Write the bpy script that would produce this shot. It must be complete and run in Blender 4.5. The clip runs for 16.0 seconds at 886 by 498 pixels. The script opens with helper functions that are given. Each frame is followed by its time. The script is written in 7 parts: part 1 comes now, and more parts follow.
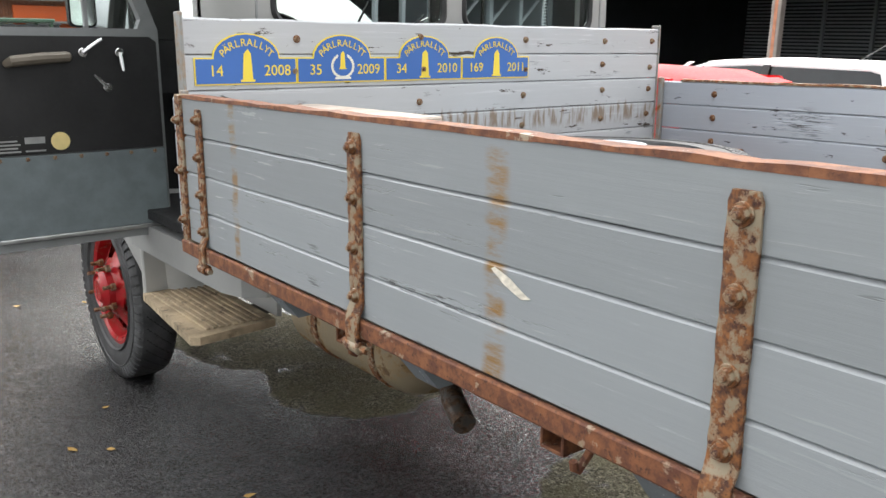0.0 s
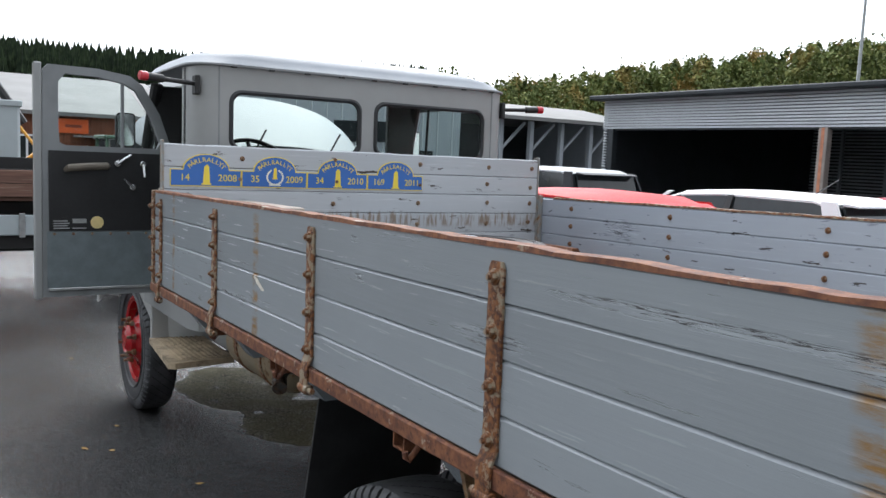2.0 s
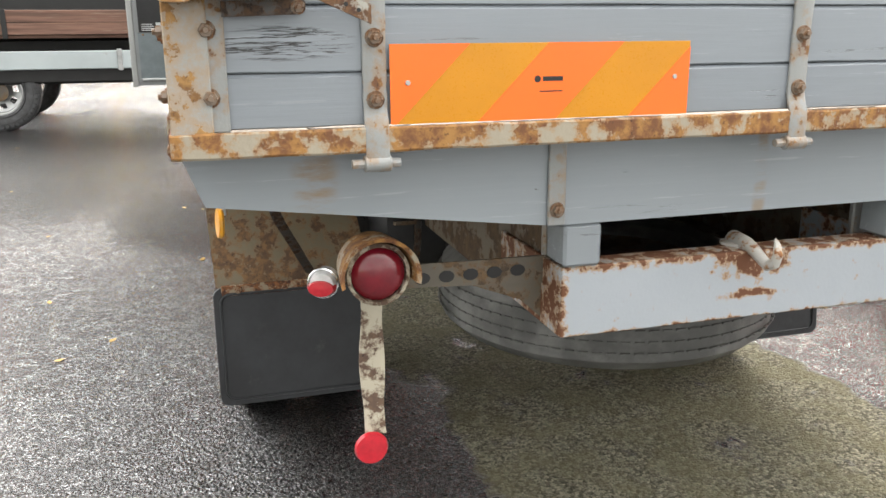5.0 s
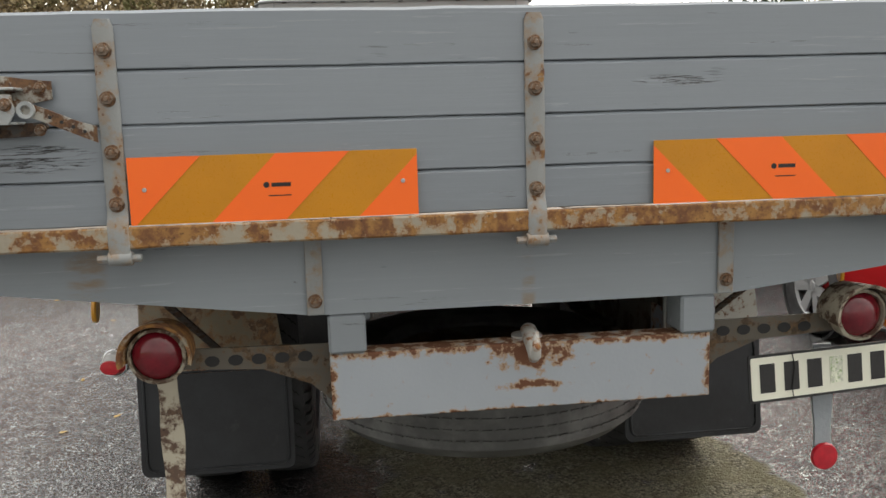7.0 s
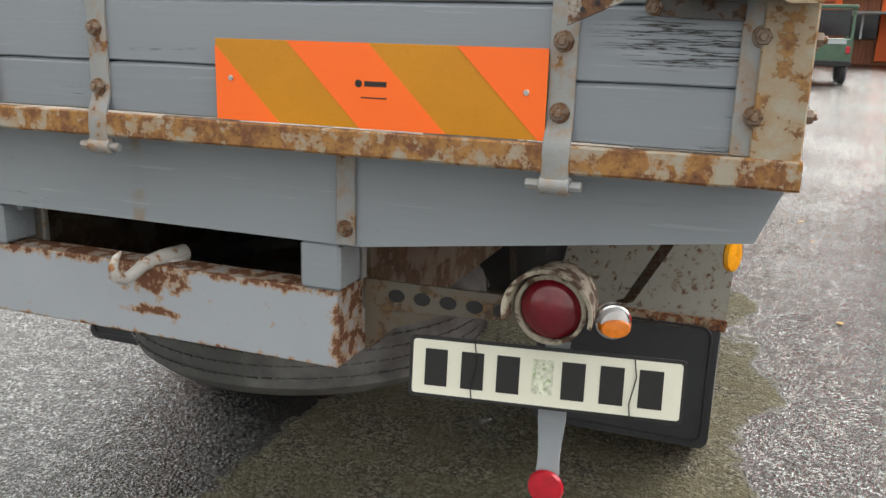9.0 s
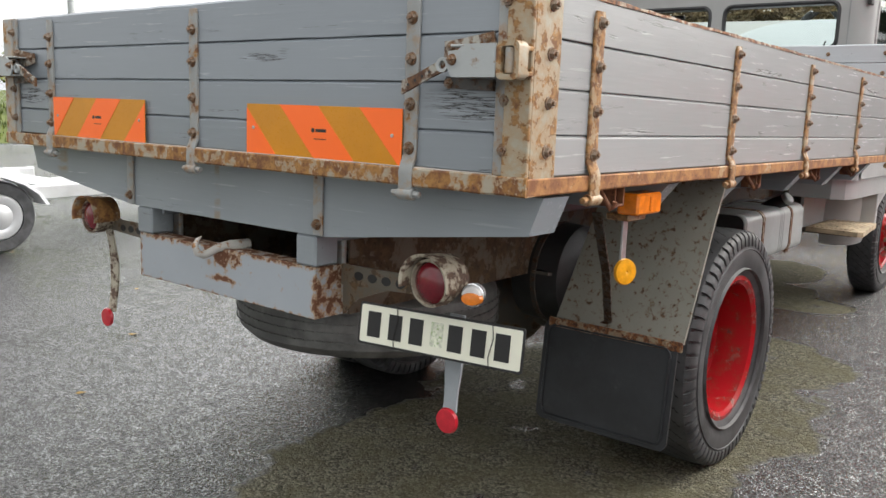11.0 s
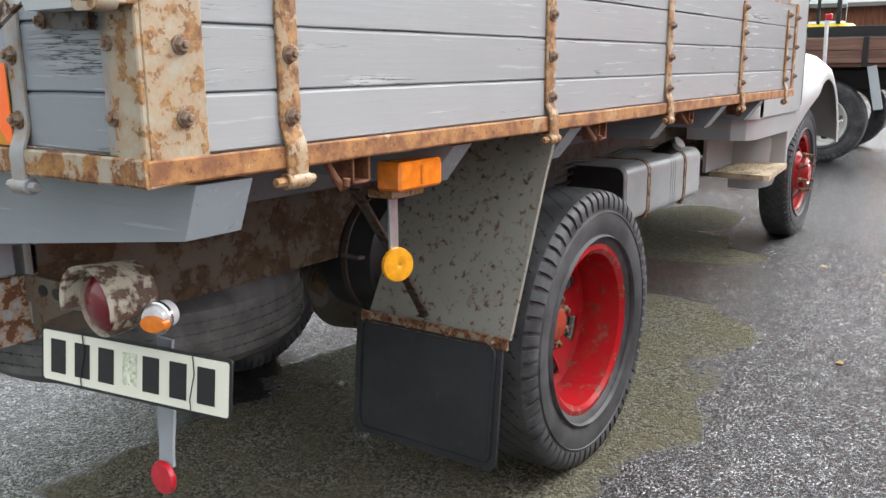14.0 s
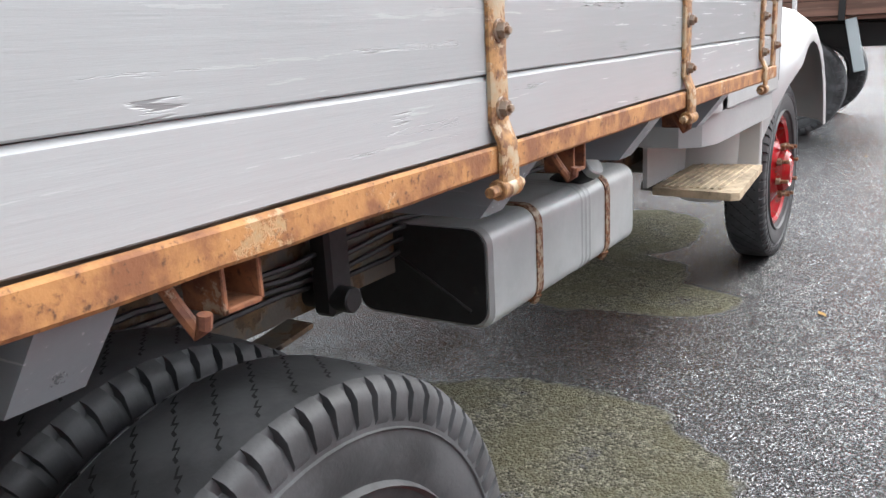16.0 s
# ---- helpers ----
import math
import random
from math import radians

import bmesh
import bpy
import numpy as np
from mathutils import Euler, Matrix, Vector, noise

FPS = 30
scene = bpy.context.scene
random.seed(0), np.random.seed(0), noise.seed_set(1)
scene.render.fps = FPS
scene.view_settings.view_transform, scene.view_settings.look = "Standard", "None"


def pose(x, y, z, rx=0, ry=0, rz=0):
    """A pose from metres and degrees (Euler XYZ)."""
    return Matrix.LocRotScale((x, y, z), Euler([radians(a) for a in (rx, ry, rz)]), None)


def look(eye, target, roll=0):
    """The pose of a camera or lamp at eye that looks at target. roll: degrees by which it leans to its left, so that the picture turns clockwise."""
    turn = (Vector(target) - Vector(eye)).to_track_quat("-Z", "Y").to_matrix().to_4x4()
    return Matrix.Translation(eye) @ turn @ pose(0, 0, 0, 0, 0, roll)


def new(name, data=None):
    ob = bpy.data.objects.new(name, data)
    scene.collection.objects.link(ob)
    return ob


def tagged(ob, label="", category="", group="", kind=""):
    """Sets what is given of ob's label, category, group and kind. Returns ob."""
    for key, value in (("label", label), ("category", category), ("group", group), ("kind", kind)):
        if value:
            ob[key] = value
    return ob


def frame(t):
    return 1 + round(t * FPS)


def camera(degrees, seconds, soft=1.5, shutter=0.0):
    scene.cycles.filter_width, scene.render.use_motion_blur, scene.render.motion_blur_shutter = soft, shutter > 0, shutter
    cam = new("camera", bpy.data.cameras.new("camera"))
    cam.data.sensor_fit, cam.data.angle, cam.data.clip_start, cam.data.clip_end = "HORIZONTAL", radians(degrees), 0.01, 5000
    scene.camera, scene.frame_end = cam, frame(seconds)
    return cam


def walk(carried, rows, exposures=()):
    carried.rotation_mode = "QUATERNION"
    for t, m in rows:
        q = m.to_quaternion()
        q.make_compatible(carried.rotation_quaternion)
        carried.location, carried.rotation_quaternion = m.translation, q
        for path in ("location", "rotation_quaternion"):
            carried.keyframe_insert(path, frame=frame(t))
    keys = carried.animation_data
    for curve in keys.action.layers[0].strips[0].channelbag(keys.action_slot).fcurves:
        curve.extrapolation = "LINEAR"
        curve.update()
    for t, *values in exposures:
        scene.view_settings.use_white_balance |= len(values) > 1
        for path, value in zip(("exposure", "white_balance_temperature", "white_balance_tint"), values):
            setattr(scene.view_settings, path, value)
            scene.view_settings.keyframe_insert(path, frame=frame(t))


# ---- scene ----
cam = camera(55.9, 16.0)
EXPOSURES = [(0, 0.85, 6700, 10), (0.5, 0.2, 6900, 10), (1.0, 0.05, 6700, 10), (2.0, 0.12, 6100, 10), (2.5, 0.15, 6000, 10), (3.0, 0.7, 6500, 10), (3.5, 1.4, 6750, 10), (4.7, 1.5, 6950, 10),
             (6.8, 0.4, 7050, 10), (8.0, 0.45, 7200, 10), (8.5, 0.78, 6900, 10), (9.0, 0.72, 6900, 10), (9.5, 0.7, 6950, 10), (11.8, 0.5, 6500, 10), (13.0, 0.5, 6300, 10), (14.0, 0.75, 6350, 10), (14.5, 0.85, 6150, 10), (15.5, 1.1, 6200, 10), (16.0, 0.95, 6250, 10)]
PATH = [
    (0, (-2.027, 1.514, 1.733), (-0.823, 3.032, 1.236), 0.9),
    (0.5, (-2.038, 1.127, 1.826), (-0.881, 2.720, 1.477), 2.1),
    (1, (-2.068, 0.728, 1.810), (-0.976, 2.381, 1.528), 2.0),
    (1.5, (-2.117, 0.353, 1.812), (-1.070, 2.036, 1.551), 2.0),
    (2, (-2.037, -0.000, 1.761), (-0.974, 1.681, 1.544), 2.6),
    (2.3, (-2.067, -0.236, 1.703), (-0.981, 1.430, 1.500), 1.2),
    (2.5, (-2.066, -0.340, 1.639), (-0.944, 1.299, 1.401), 1.3),
    (3, (-1.996, -0.607, 1.496), (-0.888, 1.020, 1.140), -0.1),
    (3.5, (-1.797, -0.834, 1.382), (-0.777, 0.794, 0.827), -2.0),
    (4, (-1.555, -0.994, 1.291), (-0.635, 0.674, 0.672), -1.1),
    (4.5, (-1.315, -1.074, 1.336), (-0.537, 0.659, 0.710), -0.8),
    (4.7, (-1.234, -1.200, 1.378), (-0.556, 0.585, 0.785), -0.4),
    (6.8, (-0.501, -1.763, 1.492), (-0.255, 0.185, 1.114), -1.4),
    (7, (-0.389, -1.686, 1.446), (-0.166, 0.273, 1.113), -1.6),
    (7.3, (-0.143, -1.604, 1.459), (-0.010, 0.361, 1.114), -1.6),
    (7.5, (0.020, -1.590, 1.472), (0.095, 0.375, 1.107), -1.5),
    (8, (0.419, -1.496, 1.478), (0.376, 0.465, 1.087), -0.8),
    (8.5, (0.769, -1.284, 1.430), (0.541, 0.651, 0.976), 0.8),
    (9, (1.102, -1.201, 1.405), (0.435, 0.608, 0.874), 1.2),
    (9.5, (1.384, -1.241, 1.453), (0.478, 0.455, 0.902), 2.5),
    (9.7, (1.505, -1.298, 1.496), (0.559, 0.389, 0.987), 3.2),
    (11.8, (2.312, -1.500, 1.335), (1.025, 0.001, 1.040), 0.2),
    (12, (2.345, -1.504, 1.339), (1.082, 0.022, 1.058), -0.0),
    (12.5, (2.394, -1.501, 1.340), (1.204, 0.086, 1.082), -0.6),
    (13, (2.365, -1.413, 1.345), (1.225, 0.204, 1.055), -1.1),
    (13.5, (2.281, -1.082, 1.348), (1.149, 0.524, 0.970), -1.5),
    (14, (2.167, -0.719, 1.373), (1.047, 0.873, 0.910), -1.1),
    (14.5, (2.029, -0.277, 1.381), (0.960, 1.339, 0.889), -1.2),
    (15, (1.941, 0.211, 1.346), (0.872, 1.792, 0.751), -3.3),
    (15.5, (1.776, 0.643, 1.363), (0.690, 2.224, 0.796), -3.6),
    (16, (1.697, 1.053, 1.357), (0.646, 2.669, 0.824), -3.7),
]
walk(cam, [(t, look(eye, target, roll)) for t, eye, target, roll in PATH],
     exposures=EXPOSURES)

# ---- light ----
SUN_AZ, SUN_EL = 28.0, 38.0   # clockwise from +y, above the horizon
world = bpy.data.worlds.new("world")
scene.world = world
world.use_nodes = True
wn, wl = world.node_tree.nodes, world.node_tree.links
wn.clear()
w_out = wn.new("ShaderNodeOutputWorld")
w_bg = wn.new("ShaderNodeBackground")
w_sky = wn.new("ShaderNodeTexSky")
w_sky.sky_type = "NISHITA"
w_sky.sun_disc = False
w_sky.sun_elevation, w_sky.sun_rotation = radians(SUN_EL), radians(SUN_AZ)
w_sky.air_density, w_sky.dust_density = 1.0, 3.0
w_co = wn.new("ShaderNodeTexCoord")
w_map = wn.new("ShaderNodeMapping")
w_map.inputs["Scale"].default_value = (1.0, 1.0, 3.2)
w_noise = wn.new("ShaderNodeTexNoise")
w_noise.inputs["Scale"].default_value = 2.6
w_noise.inputs["Detail"].default_value = 7.0
w_noise.inputs["Roughness"].default_value = 0.55
w_ramp = wn.new("ShaderNodeValToRGB")
w_ramp.color_ramp.elements[0].position, w_ramp.color_ramp.elements[0].color = 0.34, (5.2, 5.5, 6.0, 1)
w_ramp.color_ramp.elements[1].position, w_ramp.color_ramp.elements[1].color = 0.55, (9.4, 9.5, 9.5, 1)
w_mix = wn.new("ShaderNodeMixRGB")
w_mix.inputs[0].default_value = 0.88
wl.new(w_co.outputs["Generated"], w_map.inputs[0])
wl.new(w_map.outputs[0], w_noise.inputs["Vector"])
wl.new(w_noise.outputs[0], w_ramp.inputs[0])
wl.new(w_sky.outputs[0], w_mix.inputs[1])
wl.new(w_ramp.outputs[0], w_mix.inputs[2])
w_dot = wn.new("ShaderNodeVectorMath")
w_dot.operation = "DOT_PRODUCT"
w_dot.inputs[1].default_value = (math.sin(radians(SUN_AZ)) * math.cos(radians(SUN_EL)), math.cos(radians(SUN_AZ)) * math.cos(radians(SUN_EL)), math.sin(radians(SUN_EL)))
w_glow = wn.new("ShaderNodeMapRange")
w_glow.interpolation_type = "SMOOTHSTEP"
w_glow.inputs[1].default_value, w_glow.inputs[2].default_value, w_glow.inputs[3].default_value, w_glow.inputs[4].default_value = -0.4, 1.0, 0.75, 2.6
w_mul = wn.new("ShaderNodeVectorMath")
w_mul.operation = "SCALE"
wl.new(w_co.outputs["Generated"], w_dot.inputs[0])
wl.new(w_dot.outputs["Value"], w_glow.inputs[0])
wl.new(w_mix.outputs[0], w_mul.inputs[0])
wl.new(w_glow.outputs[0], w_mul.inputs["Scale"])
wl.new(w_mul.outputs[0], w_bg.inputs[0])
wl.new(w_bg.outputs[0], w_out.inputs[0])
w_bg.inputs[1].default_value = 0.12
sun = new("sun", bpy.data.lights.new("sun", "SUN"))
sun.data.energy, sun.data.angle, sun.data.color = 1.2, radians(30), (1.0, 0.96, 0.9)
sun.matrix_world = Matrix.Rotation(radians(-SUN_AZ), 4, "Z") @ Matrix.Rotation(radians(-(90 - SUN_EL)), 4, "X")

# ---- materials ----
def nodes_of(name):
    m = bpy.data.materials.new(name)
    m.use_nodes = True
    return m, m.node_tree.nodes, m.node_tree.links, m.node_tree.nodes["Principled BSDF"]


def n_noise(n, l, vec, scale, detail=6.0, rough=0.6, stretch=None):
    if stretch:
        mp = n.new("ShaderNodeMapping")
        mp.inputs["Scale"].default_value = stretch
        l.new(vec, mp.inputs[0])
        vec = mp.outputs[0]
    t = n.new("ShaderNodeTexNoise")
    t.inputs["Scale"].default_value, t.inputs["Detail"].default_value, t.inputs["Roughness"].default_value = scale, detail, rough
    l.new(vec, t.inputs["Vector"])
    return t.outputs[0]


def n_step(n, l, val, a, b):
    r = n.new("ShaderNodeMapRange")
    r.interpolation_type = "SMOOTHSTEP"
    r.inputs[1].default_value, r.inputs[2].default_value = a, b
    l.new(val, r.inputs[0])
    return r.outputs[0]


def n_math(n, l, op, a, b=None, clamp=False):
    m = n.new("ShaderNodeMath")
    m.operation, m.use_clamp = op, clamp
    for i, v in enumerate((a, b)):
        if v is None:
            continue
        if isinstance(v, (int, float)):
            m.inputs[i].default_value = v
        else:
            l.new(v, m.inputs[i])
    return m.outputs[0]


def n_mix(n, l, fac, a, b):
    m = n.new("ShaderNodeMixRGB")
    for i, v in enumerate((fac, a, b)):
        if isinstance(v, (int, float)):
            m.inputs[i].default_value = v
        elif isinstance(v, tuple):
            m.inputs[i].default_value = (*v, 1)
        else:
            l.new(v, m.inputs[i])
    return m.outputs[0]


def n_bump(n, l, bsdf, height, strength, dist=0.01):
    b = n.new("ShaderNodeBump")
    b.inputs["Strength"].default_value, b.inputs["Distance"].default_value = strength, dist
    l.new(height, b.inputs["Height"])
    l.new(b.outputs[0], bsdf.inputs["Normal"])


def n_pos(n):
    return n.new("ShaderNodeTexCoord").outputs["Object"]


def surface(name, base, rough=0.5, metal=0.0, var=0.15, scale=6.0, bump=0.15, fine=60.0, dirt=None, dirt_at=(0.55, 0.75), coat=0.0, stretch=None, spec=0.5):
    """A plain finish with blotches, fine grain and an optional second colour in patches."""
    m, n, l, b = nodes_of(name)
    p = n_pos(n)
    big = n_noise(n, l, p, scale, stretch=stretch)
    small = n_noise(n, l, p, fine, 4.0, stretch=stretch)
    lo = tuple(c * (1 - var) for c in base)
    hi = tuple(min(1.0, c * (1 + var)) for c in base)
    col = n_mix(n, l, n_step(n, l, big, 0.3, 0.7), lo, hi)
    if dirt:
        d = n_noise(n, l, p, scale * 1.7, 8.0, 0.7, stretch)
        col = n_mix(n, l, n_step(n, l, d, *dirt_at), col, dirt)
    l.new(col, b.inputs["Base Color"])
    b.inputs["Metallic"].default_value = metal
    b.inputs["Specular IOR Level"].default_value = spec
    r = n_math(n, l, "ADD", n_math(n, l, "MULTIPLY", small, 0.25), rough - 0.12, True)
    l.new(r, b.inputs["Roughness"])
    b.inputs["Coat Weight"].default_value = coat
    n_bump(n, l, b, small, bump, 0.004)
    return m


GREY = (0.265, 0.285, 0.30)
RUST = (0.20, 0.075, 0.028)
RUST2 = (0.36, 0.18, 0.06)


def painted_wood(name, along, base=GREY, rust_at=(), wear=0.0, wear_col=(0.16, 0.11, 0.07), streaks=False, bare=()):
    """Brushed paint over planks: grain and cracks along the board, chips, rust runs below the given places along it."""
    m, n, l, b = nodes_of(name)
    p = n_pos(n)
    st = {"X": (0.25, 6.0, 6.0), "Y": (6.0, 0.25, 6.0)}[along]
    info = n.new("ShaderNodeObjectInfo")
    big = n_noise(n, l, p, 2.2, 5.0)
    grain = n_noise(n, l, p, 14.0, 6.0, 0.65, st)
    crackn = n_noise(n, l, p, 5.0, 5.0, 0.6, tuple(c * 1.8 for c in st))
    chips = n_noise(n, l, p, 11.0, 7.0, 0.7, tuple(math.sqrt(c) for c in st))
    tone = n_math(n, l, "ADD", n_math(n, l, "MULTIPLY", big, 0.5), n_math(n, l, "MULTIPLY", info.outputs["Random"], 0.5))
    col = n_mix(n, l, tone, tuple(c * 0.84 for c in base), tuple(c * 1.14 for c in base))
    col = n_mix(n, l, n_math(n, l, "MULTIPLY", n_step(n, l, grain, 0.45, 0.75), 0.16), col, tuple(c * 1.3 for c in base))
    crack = n_step(n, l, n_math(n, l, "ABSOLUTE", n_math(n, l, "SUBTRACT", crackn, 0.66)), 0.012, 0.0)
    crack = n_math(n, l, "MULTIPLY", crack, n_step(n, l, big, 0.42, 0.58))
    col = n_mix(n, l, n_math(n, l, "MULTIPLY", crack, 0.75), col, (0.05, 0.05, 0.05))
    chip = n_step(n, l, chips, 0.70 - wear * 0.2, 0.735 - wear * 0.2)
    col = n_mix(n, l, chip, col, wear_col if wear else (0.09, 0.085, 0.08))
    vor = n.new("ShaderNodeTexVoronoi")
    vor.inputs["Scale"].default_value = 9.0
    vmap = n.new("ShaderNodeMapping")
    vmap.inputs["Scale"].default_value = tuple(c ** 0.35 for c in st)
    warp = n.new("ShaderNodeVectorMath")
    warp.operation = "ADD"
    l.new(p, vmap.inputs[0])
    wn3 = n.new("ShaderNodeTexNoise")
    wn3.inputs["Scale"].default_value = 30.0
    wsc = n.new("ShaderNodeVectorMath")
    wsc.operation = "SCALE"
    wsc.inputs["Scale"].default_value = 0.06
    l.new(wn3.outputs["Color"], wsc.inputs[0])
    l.new(vmap.outputs[0], warp.inputs[0])
    l.new(wsc.outputs[0], warp.inputs[1])
    l.new(warp.outputs[0], vor.inputs["Vector"])
    ding = n_math(n, l, "MULTIPLY", n_step(n, l, vor.outputs["Distance"], 0.13, 0.07), n_step(n, l, n_noise(n, l, p, 3.3, 3.0), 0.5, 0.58))
    col = n_mix(n, l, n_math(n, l, "MULTIPLY", ding, 0.7), col, tuple(c * 0.35 for c in base))
    sx = n.new("ShaderNodeSeparateXYZ")
    l.new(p, sx.inputs[0])
    ax = sx.outputs[0 if along == "X" else 1]
    wob = n_noise(n, l, p, 9.0, 4.0, 0.6, (1.0, 1.0, 1.0))
    for place, width, amount in rust_at:
        d = n_math(n, l, "ABSOLUTE", n_math(n, l, "SUBTRACT", n_math(n, l, "ADD", ax, n_math(n, l, "MULTIPLY", wob, 0.03)), place + 0.015))
        band = n_math(n, l, "MULTIPLY", n_step(n, l, d, width, width * 0.3), n_step(n, l, chips, 0.38, 0.62))
        col = n_mix(n, l, n_math(n, l, "MULTIPLY", band, amount), col, (0.25, 0.14, 0.045))
    if streaks:
        down = n_noise(n, l, p, 16.0, 5.0, 0.6, (3.0, 1.0, 0.35))
        zz = n_math(n, l, "SUBTRACT", sx.outputs[2], n_math(n, l, "MULTIPLY", down, 0.12))
        band = n_math(n, l, "MULTIPLY", n_step(n, l, n_math(n, l, "ABSOLUTE", n_math(n, l, "SUBTRACT", zz, 1.30)), 0.05, 0.015), n_step(n, l, down, 0.42, 0.6))
        col = n_mix(n, l, n_math(n, l, "MULTIPLY", band, 0.75), col, (0.19, 0.12, 0.055))
    split = None
    for u, w, hu, hw in bare:
        du = n_math(n, l, "DIVIDE", n_math(n, l, "SUBTRACT", ax, u), hu)
        dw = n_math(n, l, "DIVIDE", n_math(n, l, "SUBTRACT", sx.outputs[2], w), hw)
        rr = n_math(n, l, "ADD", n_math(n, l, "POWER", n_math(n, l, "ABSOLUTE", du), 2.0), n_math(n, l, "POWER", n_math(n, l, "ABSOLUTE", dw), 2.0))
        rr = n_math(n, l, "ADD", rr, n_math(n, l, "MULTIPLY", n_math(n, l, "SUBTRACT", wob, 0.5), 1.6))
        zone = n_step(n, l, rr, 1.1, 0.4)
        lines = n_noise(n, l, p, 16.0, 5.0, 0.6, tuple(c * 1.6 if c > 1 else c * 1.5 for c in st))
        cut = n_math(n, l, "MULTIPLY", zone, n_step(n, l, n_math(n, l, "ABSOLUTE", n_math(n, l, "SUBTRACT", lines, 0.5)), 0.035, 0.008))
        col = n_mix(n, l, n_math(n, l, "MULTIPLY", zone, n_step(n, l, grain, 0.4, 0.62)), col, tuple(c * 1.25 for c in base))
        col = n_mix(n, l, cut, col, (0.03, 0.028, 0.026))
        split = cut if split is None else n_math(n, l, "MAXIMUM", split, cut)
    l.new(col, b.inputs["Base Color"])
    l.new(n_math(n, l, "ADD", n_math(n, l, "MULTIPLY", grain, 0.24), 0.12), b.inputs["Roughness"])
    h = n_math(n, l, "SUBTRACT", n_math(n, l, "MULTIPLY", grain, 0.32), n_math(n, l, "ADD", crack, n_math(n, l, "MULTIPLY", n_math(n, l, "ADD", chip, ding), 0.6)))
    if split is not None:
        h = n_math(n, l, "SUBTRACT", h, split)
    n_bump(n, l, b, h, 0.4, 0.004)
    return m


def rusty(name, paint=(0.26, 0.27, 0.26), amount=0.5, scale=14.0, rust=RUST, rust2=RUST2, rough=0.6, halo=0.05):
    """Old paint breaking up into rust of two tones; amount 0 to 1 is how much of it has rusted."""
    m, n, l, b = nodes_of(name)
    p = n_pos(n)
    info = n.new("ShaderNodeObjectInfo")
    a = n_noise(n, l, p, scale, 8.0, 0.68)
    a = n_math(n, l, "ADD", a, n_math(n, l, "MULTIPLY", n_math(n, l, "SUBTRACT", info.outputs["Random"], 0.5), 0.06))
    c = n_noise(n, l, p, scale * 2.3, 6.0)
    f = n_noise(n, l, p, 110.0, 4.0)
    cut = 0.72 - amount * 0.44
    edge = n_step(n, l, a, cut - halo, cut + 0.0)
    core = n_step(n, l, a, cut, cut + 0.04)
    rcol = n_mix(n, l, n_step(n, l, c, 0.35, 0.65), rust, rust2)
    rcol = n_mix(n, l, n_step(n, l, f, 0.55, 0.75), rcol, tuple(x * 0.35 for x in rust))
    pcol = n_mix(n, l, n_noise(n, l, p, 7.0), tuple(x * 0.8 for x in paint), tuple(x * 1.15 for x in paint))
    pcol = n_mix(n, l, n_math(n, l, "MULTIPLY", edge, 0.45), pcol, rust2)
    col = n_mix(n, l, core, pcol, rcol)
    l.new(col, b.inputs["Base Color"])
    l.new(n_math(n, l, "ADD", n_math(n, l, "MULTIPLY", core, 0.35), rough - 0.2), b.inputs["Roughness"])
    h = n_math(n, l, "ADD", n_math(n, l, "MULTIPLY", f, 0.6), n_math(n, l, "MULTIPLY", core, 0.5))
    n_bump(n, l, b, h, 0.5, 0.003)
    return m


def ellipse_field(n, l, p, cx, cy, rx, ry):
    mp = n.new("ShaderNodeMapping")
    mp.vector_type = "TEXTURE"
    mp.inputs["Location"].default_value, mp.inputs["Scale"].default_value = (cx, cy, 0), (rx, ry, 1000.0)
    l.new(p, mp.inputs[0])
    ln = n.new("ShaderNodeVectorMath")
    ln.operation = "LENGTH"
    l.new(mp.outputs[0], ln.inputs[0])
    return ln.outputs["Value"]


# where the truck has kept the asphalt dry: centre and half axes of the patches
DRY = [(0.45, 0.95, 0.80, 1.05), (0.42, 2.1, 0.86, 1.15), (0.50, 3.12, 0.70, 0.58), (0.28, 4.78, 0.56, 0.28), (0.10, 5.0, 0.42, 0.5),
       (-0.05, 5.9, 0.42, 0.6)]
# wet ground with its shine cut back, imitating dark reflections of barn and truck
DULL = [(-3.4, 8.2, 3.0, 4.0), (-1.1, 4.9, 0.7, 1.2), (-0.5, 3.6, 0.45, 0.9)]


